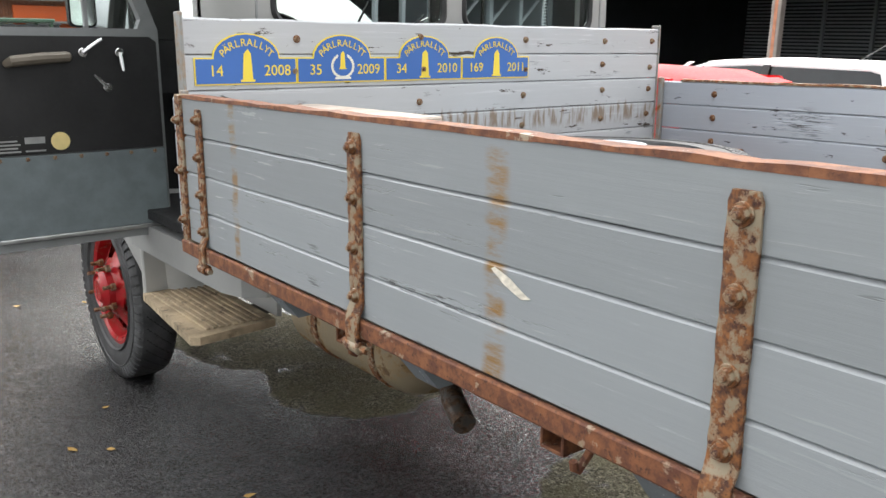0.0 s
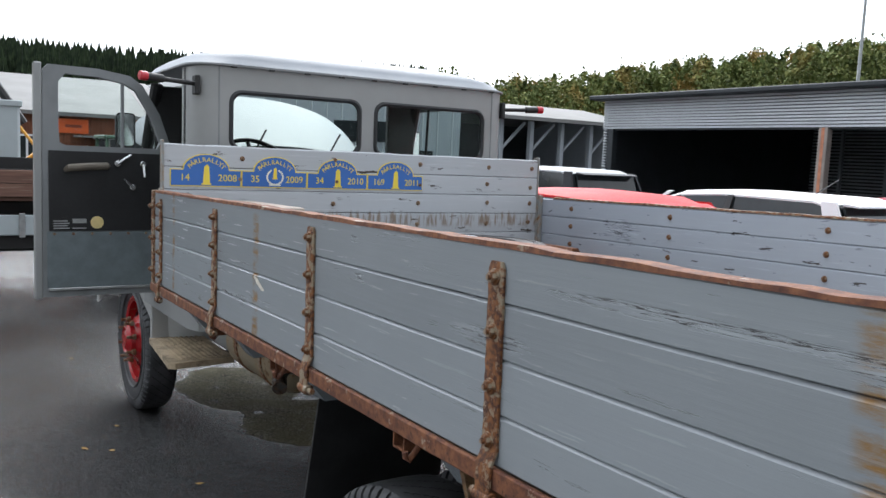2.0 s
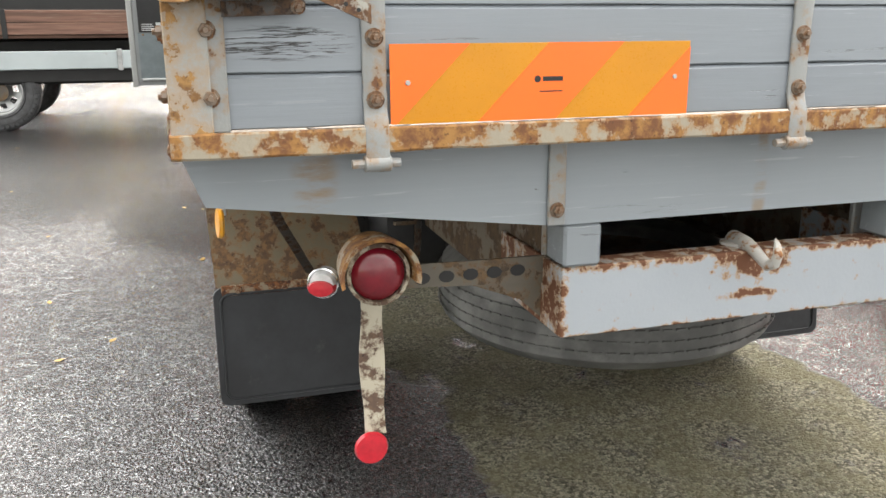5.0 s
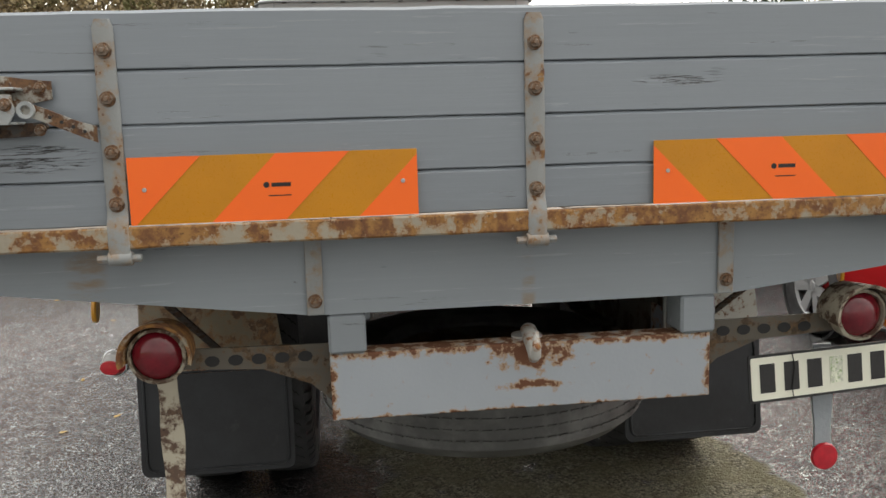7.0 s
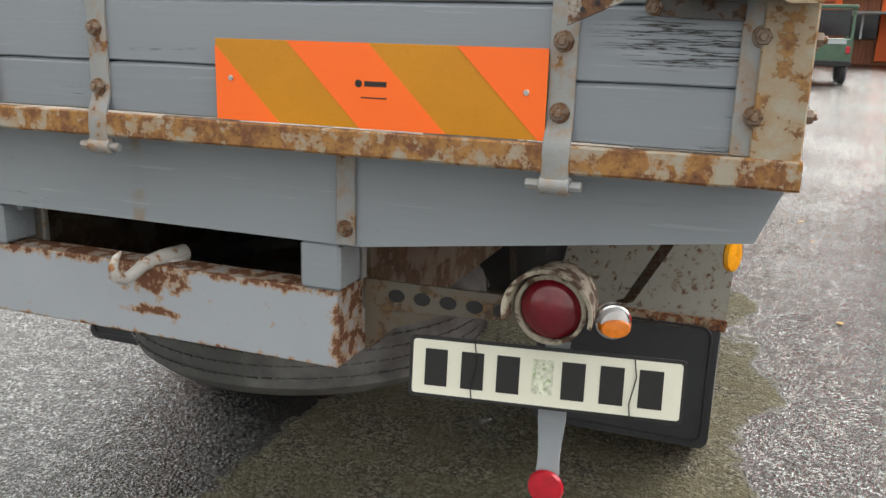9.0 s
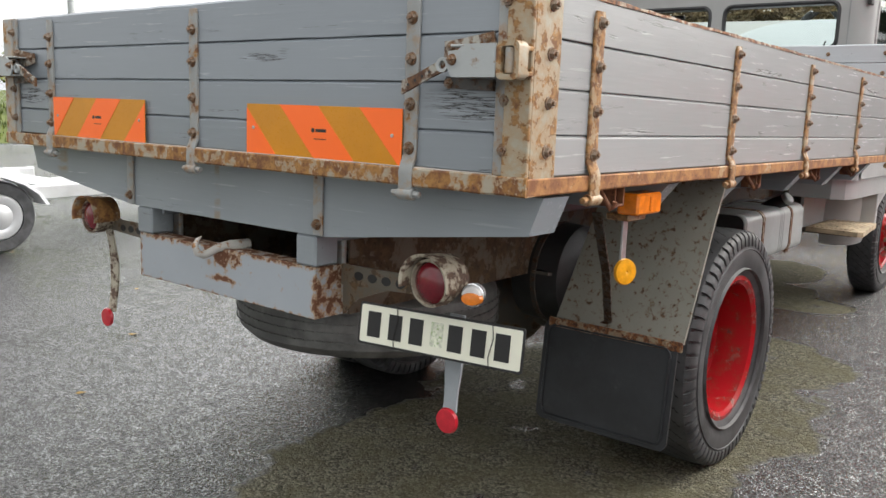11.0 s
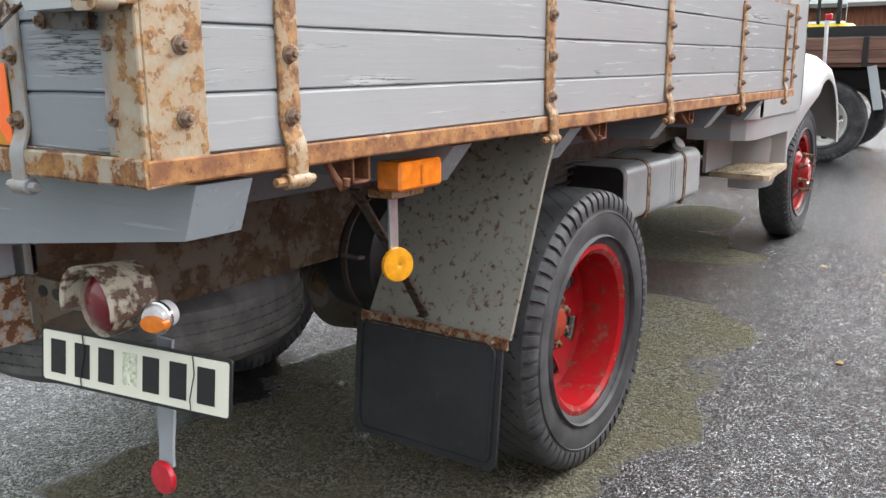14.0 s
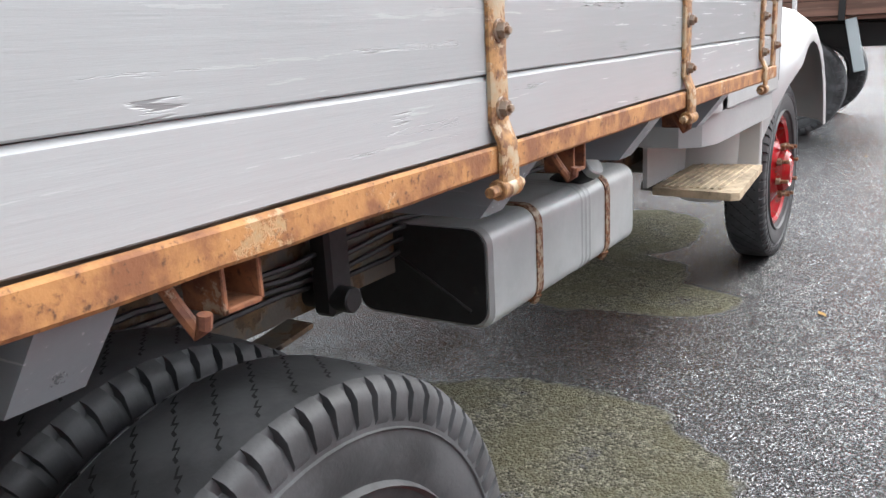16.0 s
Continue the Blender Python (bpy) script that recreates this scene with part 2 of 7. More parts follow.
def asphalt():
    """Wet chippings under a patchy film of water; dull and paler where it has stayed dry."""
    m, n, l, b = nodes_of("wet_asphalt")
    p = n_pos(n)
    grit = n.new("ShaderNodeTexVoronoi")
    grit.inputs["Scale"].default_value = 96.0
    l.new(p, grit.inputs["Vector"])
    fine = n.new("ShaderNodeTexVoronoi")
    fine.inputs["Scale"].default_value = 240.0
    l.new(p, fine.inputs["Vector"])
    big = n_noise(n, l, p, 0.55, 6.0, 0.6)
    mid = n_noise(n, l, p, 4.5, 6.0, 0.62)
    wob = n_noise(n, l, p, 2.6, 7.0, 0.6)
    fld = None
    for e in DRY:
        f = ellipse_field(n, l, p, *e)
        fld = f if fld is None else n_math(n, l, "MINIMUM", fld, f)
    dry = n_step(n, l, n_math(n, l, "ADD", fld, n_math(n, l, "MULTIPLY", n_math(n, l, "SUBTRACT", wob, 0.5), 0.7)), 1.04, 0.96)
    dry = n_math(n, l, "MULTIPLY", dry, n_step(n, l, mid, 0.30, 0.40))
    s1, s2 = n.new("ShaderNodeSeparateXYZ"), n.new("ShaderNodeSeparateXYZ")
    l.new(grit.outputs["Color"], s1.inputs[0])
    l.new(fine.outputs["Color"], s2.inputs[0])
    stone = n_math(n, l, "ADD", n_math(n, l, "MULTIPLY", s1.outputs[0], 0.6), n_math(n, l, "MULTIPLY", s2.outputs[1], 0.4))
    stone = n_math(n, l, "POWER", stone, 1.6)
    wet_c = n_mix(n, l, stone, (0.0015, 0.0015, 0.0018), (0.042, 0.041, 0.042))
    dry_c = n_mix(n, l, stone, (0.034, 0.033, 0.023), (0.31, 0.293, 0.22))
    dry_c = n_mix(n, l, n_math(n, l, "MULTIPLY", n_step(n, l, mid, 0.42, 0.6), 0.6), dry_c, (0.125, 0.117, 0.07))
    col = n_mix(n, l, dry, wet_c, dry_c)
    l.new(col, b.inputs["Base Color"])
    film = n_step(n, l, n_math(n, l, "ADD", n_math(n, l, "MULTIPLY", big, 0.7), n_math(n, l, "MULTIPLY", mid, 0.3)), 0.40, 0.62)
    wet_r = n_math(n, l, "ADD", n_math(n, l, "MULTIPLY", film, 0.16), 0.10)
    rough = n.new("ShaderNodeMix")
    rough.data_type = "FLOAT"
    l.new(dry, rough.inputs[0])
    l.new(wet_r, rough.inputs[2])
    rough.inputs[3].default_value = 0.85
    l.new(rough.outputs[0], b.inputs["Roughness"])
    h = n_math(n, l, "ADD", n_math(n, l, "MULTIPLY", grit.outputs["Distance"], -0.9), n_math(n, l, "MULTIPLY", fine.outputs["Distance"], -0.35))
    h = n_math(n, l, "ADD", h, n_math(n, l, "MULTIPLY", mid, 0.25))
    dfl = None
    for e in DULL:
        f = ellipse_field(n, l, p, *e)
        dfl = f if dfl is None else n_math(n, l, "MINIMUM", dfl, f)
    # sheen lowered inside the DULL patches to imitate reflected dark shapes
    shine = n_math(n, l, "ADD", n_math(n, l, "MULTIPLY", n_step(n, l, n_math(n, l, "ADD", dfl, n_math(n, l, "MULTIPLY", big, 0.4)), 1.0, 1.4), 0.7), 0.30)
    shine = n_math(n, l, "MULTIPLY", shine, n_math(n, l, "SUBTRACT", 1.0, dry))
    top = n_step(n, l, n_math(n, l, "ADD", grit.outputs["Distance"], n_math(n, l, "MULTIPLY", s2.outputs[0], 0.25)), 0.80, 0.58)
    spark = n_step(n, l, n_noise(n, l, p, 62.0, 8.0, 0.8), 0.42, 0.58)
    spark = n_math(n, l, "MULTIPLY", spark, n_math(n, l, "ADD", n_math(n, l, "MULTIPLY", n_step(n, l, n_noise(n, l, p, 13.0, 5.0, 0.7), 0.40, 0.60), 0.6), 0.4))
    shine = n_math(n, l, "MULTIPLY", shine, n_math(n, l, "ADD", n_math(n, l, "MULTIPLY", n_math(n, l, "MULTIPLY", top, spark), 1.15), 0.18))
    shine = n_math(n, l, "MULTIPLY", shine, n_math(n, l, "ADD", n_math(n, l, "MULTIPLY", n_step(n, l, big, 0.3, 0.7), 0.2), 0.85), True)
    l.new(shine, b.inputs["Coat Weight"])
    l.new(n_math(n, l, "ADD", n_math(n, l, "MULTIPLY", shine, 0.85), 0.12), b.inputs["Specular IOR Level"])
    b.inputs["Coat Roughness"].default_value = 0.13
    b.inputs["Coat IOR"].default_value = 2.5
    n_bump(n, l, b, h, 0.85, 0.012)
    wet_bump = n.new("ShaderNodeBump")
    wet_bump.inputs["Strength"].default_value = 0.55
    wet_bump.inputs["Distance"].default_value = 0.011
    l.new(h, wet_bump.inputs["Height"])
    l.new(wet_bump.outputs[0], b.inputs["Coat Normal"])
    return m


def drawbar_paint():
    """Pale grey paint, rusted round the hook and along its edges."""
    m, n, l, b = nodes_of("rust_edged_grey_paint")
    p = n_pos(n)
    a, f = n_noise(n, l, p, 30.0, 8.0, 0.7), n_noise(n, l, p, 110.0, 4.0)
    sx = n.new("ShaderNodeSeparateXYZ")
    l.new(p, sx.inputs[0])
    x, z = sx.outputs[0], sx.outputs[2]
    def near(v, c, w):
        return n_step(n, l, n_math(n, l, "ABSOLUTE", n_math(n, l, "SUBTRACT", v, c)), w, 0.0)
    hook = n_math(n, l, "MULTIPLY", near(x, 0.01, 0.17), near(z, 0.775, 0.075))
    arc = n_math(n, l, "MULTIPLY", near(x, 0.01, 0.14), near(z, 0.70, 0.02))
    edge = n_math(n, l, "MAXIMUM", n_math(n, l, "MAXIMUM", near(z, 0.792, 0.022), near(z, 0.642, 0.016)), n_math(n, l, "MAXIMUM", near(x, 0.432, 0.04), near(x, -0.442, 0.03)))
    k = n_math(n, l, "MAXIMUM", n_math(n, l, "MULTIPLY", n_math(n, l, "ADD", hook, arc), 0.30), n_math(n, l, "MULTIPLY", edge, 0.22))
    r = n_math(n, l, "ADD", a, k)
    halo, core = n_step(n, l, r, 0.60, 0.70), n_step(n, l, r, 0.70, 0.74)
    col = n_mix(n, l, n_noise(n, l, p, 5.0), (0.30, 0.33, 0.36), (0.37, 0.40, 0.43))
    col = n_mix(n, l, n_math(n, l, "MULTIPLY", halo, 0.75), col, (0.36, 0.20, 0.07))
    col = n_mix(n, l, core, col, (0.13, 0.05, 0.022))
    l.new(col, b.inputs["Base Color"])
    l.new(n_math(n, l, "ADD", n_math(n, l, "MULTIPLY", core, 0.4), 0.38), b.inputs["Roughness"])
    n_bump(n, l, b, n_math(n, l, "ADD", f, core), 0.3, 0.002)
    return m


def glass(name, tint=(0.85, 0.92, 0.9), rough=0.02):
    m, n, l, b = nodes_of(name)
    b.inputs["Base Color"].default_value = (*tint, 1)
    b.inputs["Transmission Weight"].default_value = 1.0
    b.inputs["Roughness"].default_value = rough
    b.inputs["IOR"].default_value = 1.1
    return m


def lens(name, base, rough=0.18):
    m, n, l, b = nodes_of(name)
    p = n_pos(n)
    c = n_mix(n, l, n_step(n, l, n_noise(n, l, p, 40.0), 0.35, 0.7), tuple(x * 0.75 for x in base), base)
    l.new(c, b.inputs["Base Color"])
    b.inputs["Roughness"].default_value = rough
    b.inputs["Coat Weight"].default_value = 0.4
    return m


def tyre_mat(name, base=(0.046, 0.047, 0.049)):
    m, n, l, b = nodes_of(name)
    p = n_pos(n)
    a, f = n_noise(n, l, p, 9.0, 6.0), n_noise(n, l, p, 120.0, 4.0)
    c = n_mix(n, l, n_step(n, l, a, 0.35, 0.7), tuple(x * 0.7 for x in base), tuple(x * 1.7 for x in base))
    c = n_mix(n, l, n_math(n, l, "MULTIPLY", n_step(n, l, f, 0.6, 0.8), 0.3), c, (0.10, 0.10, 0.095))
    l.new(c, b.inputs["Base Color"])
    l.new(n_math(n, l, "ADD", n_math(n, l, "MULTIPLY", a, 0.3), 0.42), b.inputs["Roughness"])
    n_bump(n, l, b, f, 0.25, 0.002)
    return m


ASPHALT = asphalt()
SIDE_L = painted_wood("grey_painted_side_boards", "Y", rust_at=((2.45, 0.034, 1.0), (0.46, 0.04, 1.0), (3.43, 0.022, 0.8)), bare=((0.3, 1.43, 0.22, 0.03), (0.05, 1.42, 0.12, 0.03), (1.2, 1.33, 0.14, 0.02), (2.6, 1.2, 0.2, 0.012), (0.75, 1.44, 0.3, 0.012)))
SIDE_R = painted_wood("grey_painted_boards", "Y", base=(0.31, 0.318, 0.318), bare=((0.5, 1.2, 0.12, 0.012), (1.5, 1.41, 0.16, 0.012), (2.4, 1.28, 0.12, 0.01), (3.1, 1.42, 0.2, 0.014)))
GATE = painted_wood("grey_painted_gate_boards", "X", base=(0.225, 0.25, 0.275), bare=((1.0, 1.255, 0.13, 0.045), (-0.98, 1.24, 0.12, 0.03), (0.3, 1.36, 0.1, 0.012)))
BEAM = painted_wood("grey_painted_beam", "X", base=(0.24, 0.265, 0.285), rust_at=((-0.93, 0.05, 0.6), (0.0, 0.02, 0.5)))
HEADB = painted_wood("pale_worn_boards", "X", base=(0.47, 0.49, 0.515), wear=0.45, wear_col=(0.075, 0.06, 0.05), streaks=True)
INNER = painted_wood("pale_worn_side_boards", "Y", base=(0.38, 0.415, 0.47), wear=0.42, wear_col=(0.05, 0.045, 0.042), bare=((3.2, 1.36, 0.14, 0.06), (1.6, 1.4, 0.08, 0.04)))
FLOORW = surface("old_bare_boards", (0.15, 0.12, 0.09), 0.75, var=0.4, scale=5.0, bump=0.5, stretch=(8.0, 0.4, 8.0))
STRAP_L = rusty("rusted_strap_dark", (0.27, 0.22, 0.15), 0.58, 36.0, (0.055, 0.02, 0.012), (0.24, 0.095, 0.03))
STRAP_R = rusty("rusted_strap", (0.33, 0.27, 0.18), 0.58, 26.0, (0.13, 0.058, 0.025), (0.34, 0.18, 0.065), halo=0.1)
STRAP_T = rusty("rust_stained_grey_strap", (0.27, 0.28, 0.275), 0.28, 26.0, (0.14, 0.06, 0.028), (0.30, 0.16, 0.055), halo=0.15)
RAIL_R = rusty("orange_rust_rail", (0.34, 0.25, 0.14), 0.8, 9.0, (0.17, 0.066, 0.025), (0.36, 0.17, 0.055))
RAIL = rusty("rusty_rail", (0.34, 0.30, 0.23), 0.6, 18.0, (0.15, 0.06, 0.024), (0.34, 0.17, 0.05))
RAIL_L = rusty("dark_rusty_rail", (0.33, 0.28, 0.2), 0.82, 16.0, (0.10, 0.034, 0.018), (0.22, 0.085, 0.035))
CORNER_R = rusty("cream_corner_iron_rust", (0.34, 0.31, 0.235), 0.50, 24.0, (0.16, 0.075, 0.03), (0.33, 0.18, 0.065), halo=0.16)
CORNER_L = rusty("grey_corner_iron_rust", (0.31, 0.315, 0.30), 0.31, 18.0, (0.20, 0.10, 0.035), (0.38, 0.21, 0.07), halo=0.16)
BOLT_R = rusty("brown_bolt", (0.20, 0.15, 0.11), 0.5, 60.0, (0.09, 0.042, 0.022), (0.20, 0.105, 0.05))
SLEEVE = rusty("grey_latch_paint", (0.36, 0.38, 0.38), 0.22, 26.0, (0.10, 0.05, 0.028), (0.26, 0.15, 0.06), halo=0.06)
GREY_STEEL = rusty("grey_steel_rust_spots", (0.31, 0.34, 0.36), 0.2, 9.0)
DARK_RUST = rusty("dark_flaking_steel", (0.05, 0.045, 0.04), 0.5, 40.0, (0.03, 0.018, 0.012), (0.09, 0.045, 0.02))
GUARD_L = rusty("brown_rusted_mudguard", (0.16, 0.13, 0.08), 0.56, 15.0, (0.085, 0.047, 0.026), (0.20, 0.11, 0.045))
GUARD_R = rusty("grey_mudguard_rust_specks", (0.25, 0.245, 0.21), 0.37, 46.0, (0.06, 0.032, 0.018), (0.15, 0.085, 0.04))
LATCH = rusty("rusty_latch_steel", (0.34, 0.33, 0.29), 0.5, 30.0, (0.07, 0.032, 0.018), (0.16, 0.08, 0.035))
LAMP_BR = rusty("grimy_lamp_bracket", (0.115, 0.10, 0.078), 0.45, 20.0, (0.06, 0.04, 0.025), (0.14, 0.085, 0.04))
PEEL = rusty("peeling_cream_bracket", (0.45, 0.41, 0.32), 0.5, 26.0, (0.09, 0.055, 0.04), (0.13, 0.08, 0.05))
DRAWBAR = drawbar_paint()
RAILSIDE = rusty("mud_brown_chassis_rail", (0.13, 0.108, 0.08), 0.48, 10.0, (0.06, 0.037, 0.022), (0.11, 0.07, 0.036), 0.75)
CHASSIS = rusty("grimy_chassis", (0.10, 0.09, 0.075), 0.45, 7.0, (0.07, 0.045, 0.03), (0.16, 0.10, 0.05), 0.75)
CAB_PAINT = surface("cab_grey_paint", (0.29, 0.295, 0.29), 0.38, var=0.06, scale=3.0, bump=0.04, coat=0.15)
ROOF_PAINT = surface("cab_roof_paint", (0.25, 0.27, 0.295), 0.5, var=0.08, scale=3.0, bump=0.03)
FENDER = surface("fender_light_paint", (0.46, 0.465, 0.455), 0.35, var=0.05, scale=4.0, bump=0.03, coat=0.2, dirt=(0.4, 0.38, 0.33), dirt_at=(0.66, 0.85))
BONNET = surface("bonnet_grey_paint", (0.27, 0.285, 0.295), 0.5, var=0.06, scale=3.0, bump=0.03)
DOOR_EDGE = surface("door_edge_paint", (0.22, 0.23, 0.235), 0.5, var=0.1)
VINYL = surface("black_door_vinyl", (0.012, 0.012, 0.013), 0.55, var=0.3, bump=0.2)
DOORLOW = surface("door_lower_paint", (0.15, 0.18, 0.19), 0.5, var=0.12, scale=12.0, dirt=(0.12, 0.08, 0.05), dirt_at=(0.68, 0.76))
RUBBER = surface("black_rubber", (0.018, 0.019, 0.021), 0.5, var=0.3, scale=7.0, bump=0.1)
FLAP = surface("mudflap_rubber", (0.017, 0.019, 0.022), 0.5, var=0.35, scale=5.0, bump=0.15, dirt=(0.06, 0.06, 0.058), dirt_at=(0.58, 0.8))
TYRE = tyre_mat("tyre_rubber")
# flat black that paints the shade inside the tyre sipes
SIPE_DARK = surface("sipe_shade", (0.006, 0.006, 0.006), 0.8, var=0.1)
TYRE_GREY = tyre_mat("dusty_tyre_rubber", (0.10, 0.10, 0.095))
RED_RIM = rusty("worn_red_rim", (0.40, 0.012, 0.017), 0.26, 17.0, (0.10, 0.018, 0.012), (0.24, 0.05, 0.03), 0.42, 0.12)
WHITE_RIM = surface("pale_blue_rim_paint", (0.52, 0.58, 0.63), 0.45, var=0.12, scale=8.0)
RED_LENS = lens("dark_red_lens", (0.16, 0.006, 0.014))
RED_REFL = lens("red_reflector", (0.55, 0.015, 0.03), 0.3)
ORANGE_LENS = lens("orange_lens", (0.85, 0.23, 0.015), 0.25)
YELLOW_REFL = lens("yellow_reflector", (0.85, 0.38, 0.015), 0.35)
WHITE_LENS = lens("clear_white_lens", (0.75, 0.76, 0.76), 0.1)
ORANGE_TAPE = surface("fluorescent_orange_sheet", (1.0, 0.155, 0.016), 0.35, var=0.03, bump=0.02)
AMBER_TAPE = surface("amber_reflective_sheet", (0.56, 0.225, 0.004), 0.3, var=0.05, bump=0.05, fine=300.0)
BLACK = surface("black_paint", (0.012, 0.012, 0.012), 0.5, var=0.2)
CHROME = surface("chrome", (0.75, 0.75, 0.76), 0.2, 1.0, var=0.05, bump=0.02)
STEEL = surface("dull_steel", (0.45, 0.46, 0.46), 0.42, 0.9, var=0.15, scale=12.0)
PLATE_W = surface("cream_plate", (0.72, 0.72, 0.60), 0.4, var=0.04)
STEPWOOD = surface("worn_cream_step", (0.42, 0.33, 0.22), 0.65, var=0.3, scale=10.0, bump=0.4, dirt=(0.10, 0.075, 0.05), dirt_at=(0.52, 0.72))
GLASS = glass("window_glass")
STICK_BLUE = surface("blue_plaque", (0.035, 0.13, 0.42), 0.4, var=0.05, bump=0.02)
STICK_YEL = surface("yellow_print", (0.80, 0.62, 0.06), 0.4, var=0.05, bump=0.02)
STICK_WHT = surface("pale_print", (0.75, 0.76, 0.66), 0.4, var=0.05, bump=0.02)
TANK_BROWN = rusty("brown_air_tank", (0.25, 0.2, 0.13), 0.45, 8.0, (0.12, 0.07, 0.035), (0.28, 0.18, 0.08))
TANK_GREY = surface("silver_grey_tank", (0.40, 0.42, 0.415), 0.38, 0.2, var=0.08, scale=6.0, bump=0.05)
BLACK_TANK = surface("mottled_black", (0.02, 0.02, 0.021), 0.5, var=0.3, scale=9.0, bump=0.15, dirt=(0.05, 0.045, 0.04), dirt_at=(0.6, 0.8))

# ---- mesh tools ----
class Geo:
    """Collects shapes into one mesh."""

    def __init__(self):
        self.v, self.f, self.m = [], [], []

    def add(self, verts, faces, mi=0, mat=None):
        o = len(self.v)
        self.v += [tuple(mat @ Vector(p)) if mat else tuple(p) for p in verts]
        self.f += [tuple(o + i for i in f) for f in faces]
        self.m += [mi] * len(faces)
        return self

    def box(self, lo, hi, bev=0.004, mi=0, mat=None):
        c = [(a + b) / 2 for a, b in zip(lo, hi)]
        h = [abs(b - a) / 2 for a, b in zip(lo, hi)]
        bev = min(bev, min(h) * 0.45)
        vs, ix = [], {}
        for sx in (-1, 1):
            for sy in (-1, 1):
                for sz in (-1, 1):
                    s = (sx, sy, sz)
                    for a in range(3):
                        ix[s, a] = len(vs)
                        vs.append(tuple(c[k] + s[k] * (h[k] - (0 if k == a else bev)) for k in range(3)))
        fs = []
        for a in range(3):
            b, d = (a + 1) % 3, (a + 2) % 3
            for s in (-1, 1):
                q = []
                for u, w in ((-1, -1), (1, -1), (1, 1), (-1, 1)):
                    k = [0, 0, 0]
                    k[a], k[b], k[d] = s, u, w
                    q.append(ix[tuple(k), a])
                fs.append(q if s > 0 else q[::-1])
            for u in (-1, 1):
                for w in (-1, 1):
                    k0, k1 = [0, 0, 0], [0, 0, 0]
                    k0[a], k1[a] = -1, 1
                    k0[b] = k1[b] = u
                    k0[d] = k1[d] = w
                    q = [ix[tuple(k0), b], ix[tuple(k1), b], ix[tuple(k1), d], ix[tuple(k0), d]]
                    fs.append(q if u * w > 0 else q[::-1])
        for sx in (-1, 1):
            for sy in (-1, 1):
                for sz in (-1, 1):
                    s = (sx, sy, sz)
                    q = [ix[s, 0], ix[s, 1], ix[s, 2]]
                    fs.append(q if sx * sy * sz > 0 else q[::-1])
        return self.add(vs, fs, mi, mat)

    def lathe(self, prof, n=32, mi=0, mat=None, closed=False):
        """prof: (radius, height) about z; closed joins its ends."""
        k = len(prof)
        vs = [(r * math.cos(2 * math.pi * i / n), r * math.sin(2 * math.pi * i / n), z) for i in range(n) for r, z in prof]
        fs = []
        for i in range(n):
            j = (i + 1) % n
            for a in range(k if closed else k - 1):
                b = (a + 1) % k
                fs.append((i * k + a, j * k + a, j * k + b, i * k + b))
        if not closed:
            if prof[0][0] > 1e-6:
                fs.append(tuple(i * k for i in range(n))[::-1])
            if prof[-1][0] > 1e-6:
                fs.append(tuple(i * k + k - 1 for i in range(n)))
        return self.add(vs, fs, mi, mat)

    def cyl(self, p0, p1, r0, r1=None, n=14, mi=0):
        p0, p1 = Vector(p0), Vector(p1)
        d = p1 - p0
        m = Matrix.Translation(p0) @ d.to_track_quat("Z", "Y").to_matrix().to_4x4()
        r1 = r0 if r1 is None else r1
        c = min(0.12 * min(r0, r1) + 1e-5, d.length * 0.2)
        return self.lathe([(max(r0 - c, 1e-4), 0), (r0, c), (r1, d.length - c), (max(r1 - c, 1e-4), d.length)], n, mi, m)

    def tube(self, pts, r, n=10, mi=0):
        pts = [Vector(p) for p in pts]
        vs, fs = [], []
        up = None
        for i, p in enumerate(pts):
            d = (pts[min(i + 1, len(pts) - 1)] - pts[max(i - 1, 0)]).normalized()
            if up is None:
                up = d.orthogonal().normalized()
            up = (up - d * up.dot(d)).normalized()
            w = d.cross(up)
            rr = r[i] if isinstance(r, (list, tuple)) else r
            vs += [p + (up * math.cos(2 * math.pi * k / n) + w * math.sin(2 * math.pi * k / n)) * rr for k in range(n)]
        for i in range(len(pts) - 1):
            for k in range(n):
                j = (k + 1) % n
                fs.append((i * n + k, i * n + j, (i + 1) * n + j, (i + 1) * n + k))
        fs += [tuple(range(n))[::-1], tuple(range((len(pts) - 1) * n, len(pts) * n))]
        return self.add(vs, fs, mi)

    def prism(self, poly, axis, lo, hi, mi=0, mat=None):
        """A polygon in the two other axes (in x, y, z order), drawn out along axis from lo to hi."""
        def at(p, h):
            return {"x": (h, p[0], p[1]), "y": (p[0], h, p[1]), "z": (p[0], p[1], h)}[axis]
        k = len(poly)
        vs = [at(p, lo) for p in poly] + [at(p, hi) for p in poly]
        fs = [tuple(range(k)), tuple(range(2 * k - 1, k - 1, -1))]
        fs += [(i, i + k, (i + 1) % k + k, (i + 1) % k) for i in range(k)]
        return self.add(vs, fs, mi, mat)

    def loft(self, rings, caps=True, closed=True, mi=0):
        k = len(rings[0])
        vs = [p for r in rings for p in r]
        fs = []
        for i in range(len(rings) - 1):
            for a in range(k if closed else k - 1):
                b = (a + 1) % k
                fs.append((i * k + a, i * k + b, (i + 1) * k + b, (i + 1) * k + a))
        if caps:
            fs += [tuple(range(k))[::-1], tuple(range((len(rings) - 1) * k, len(rings) * k))]
        return self.add(vs, fs, mi)

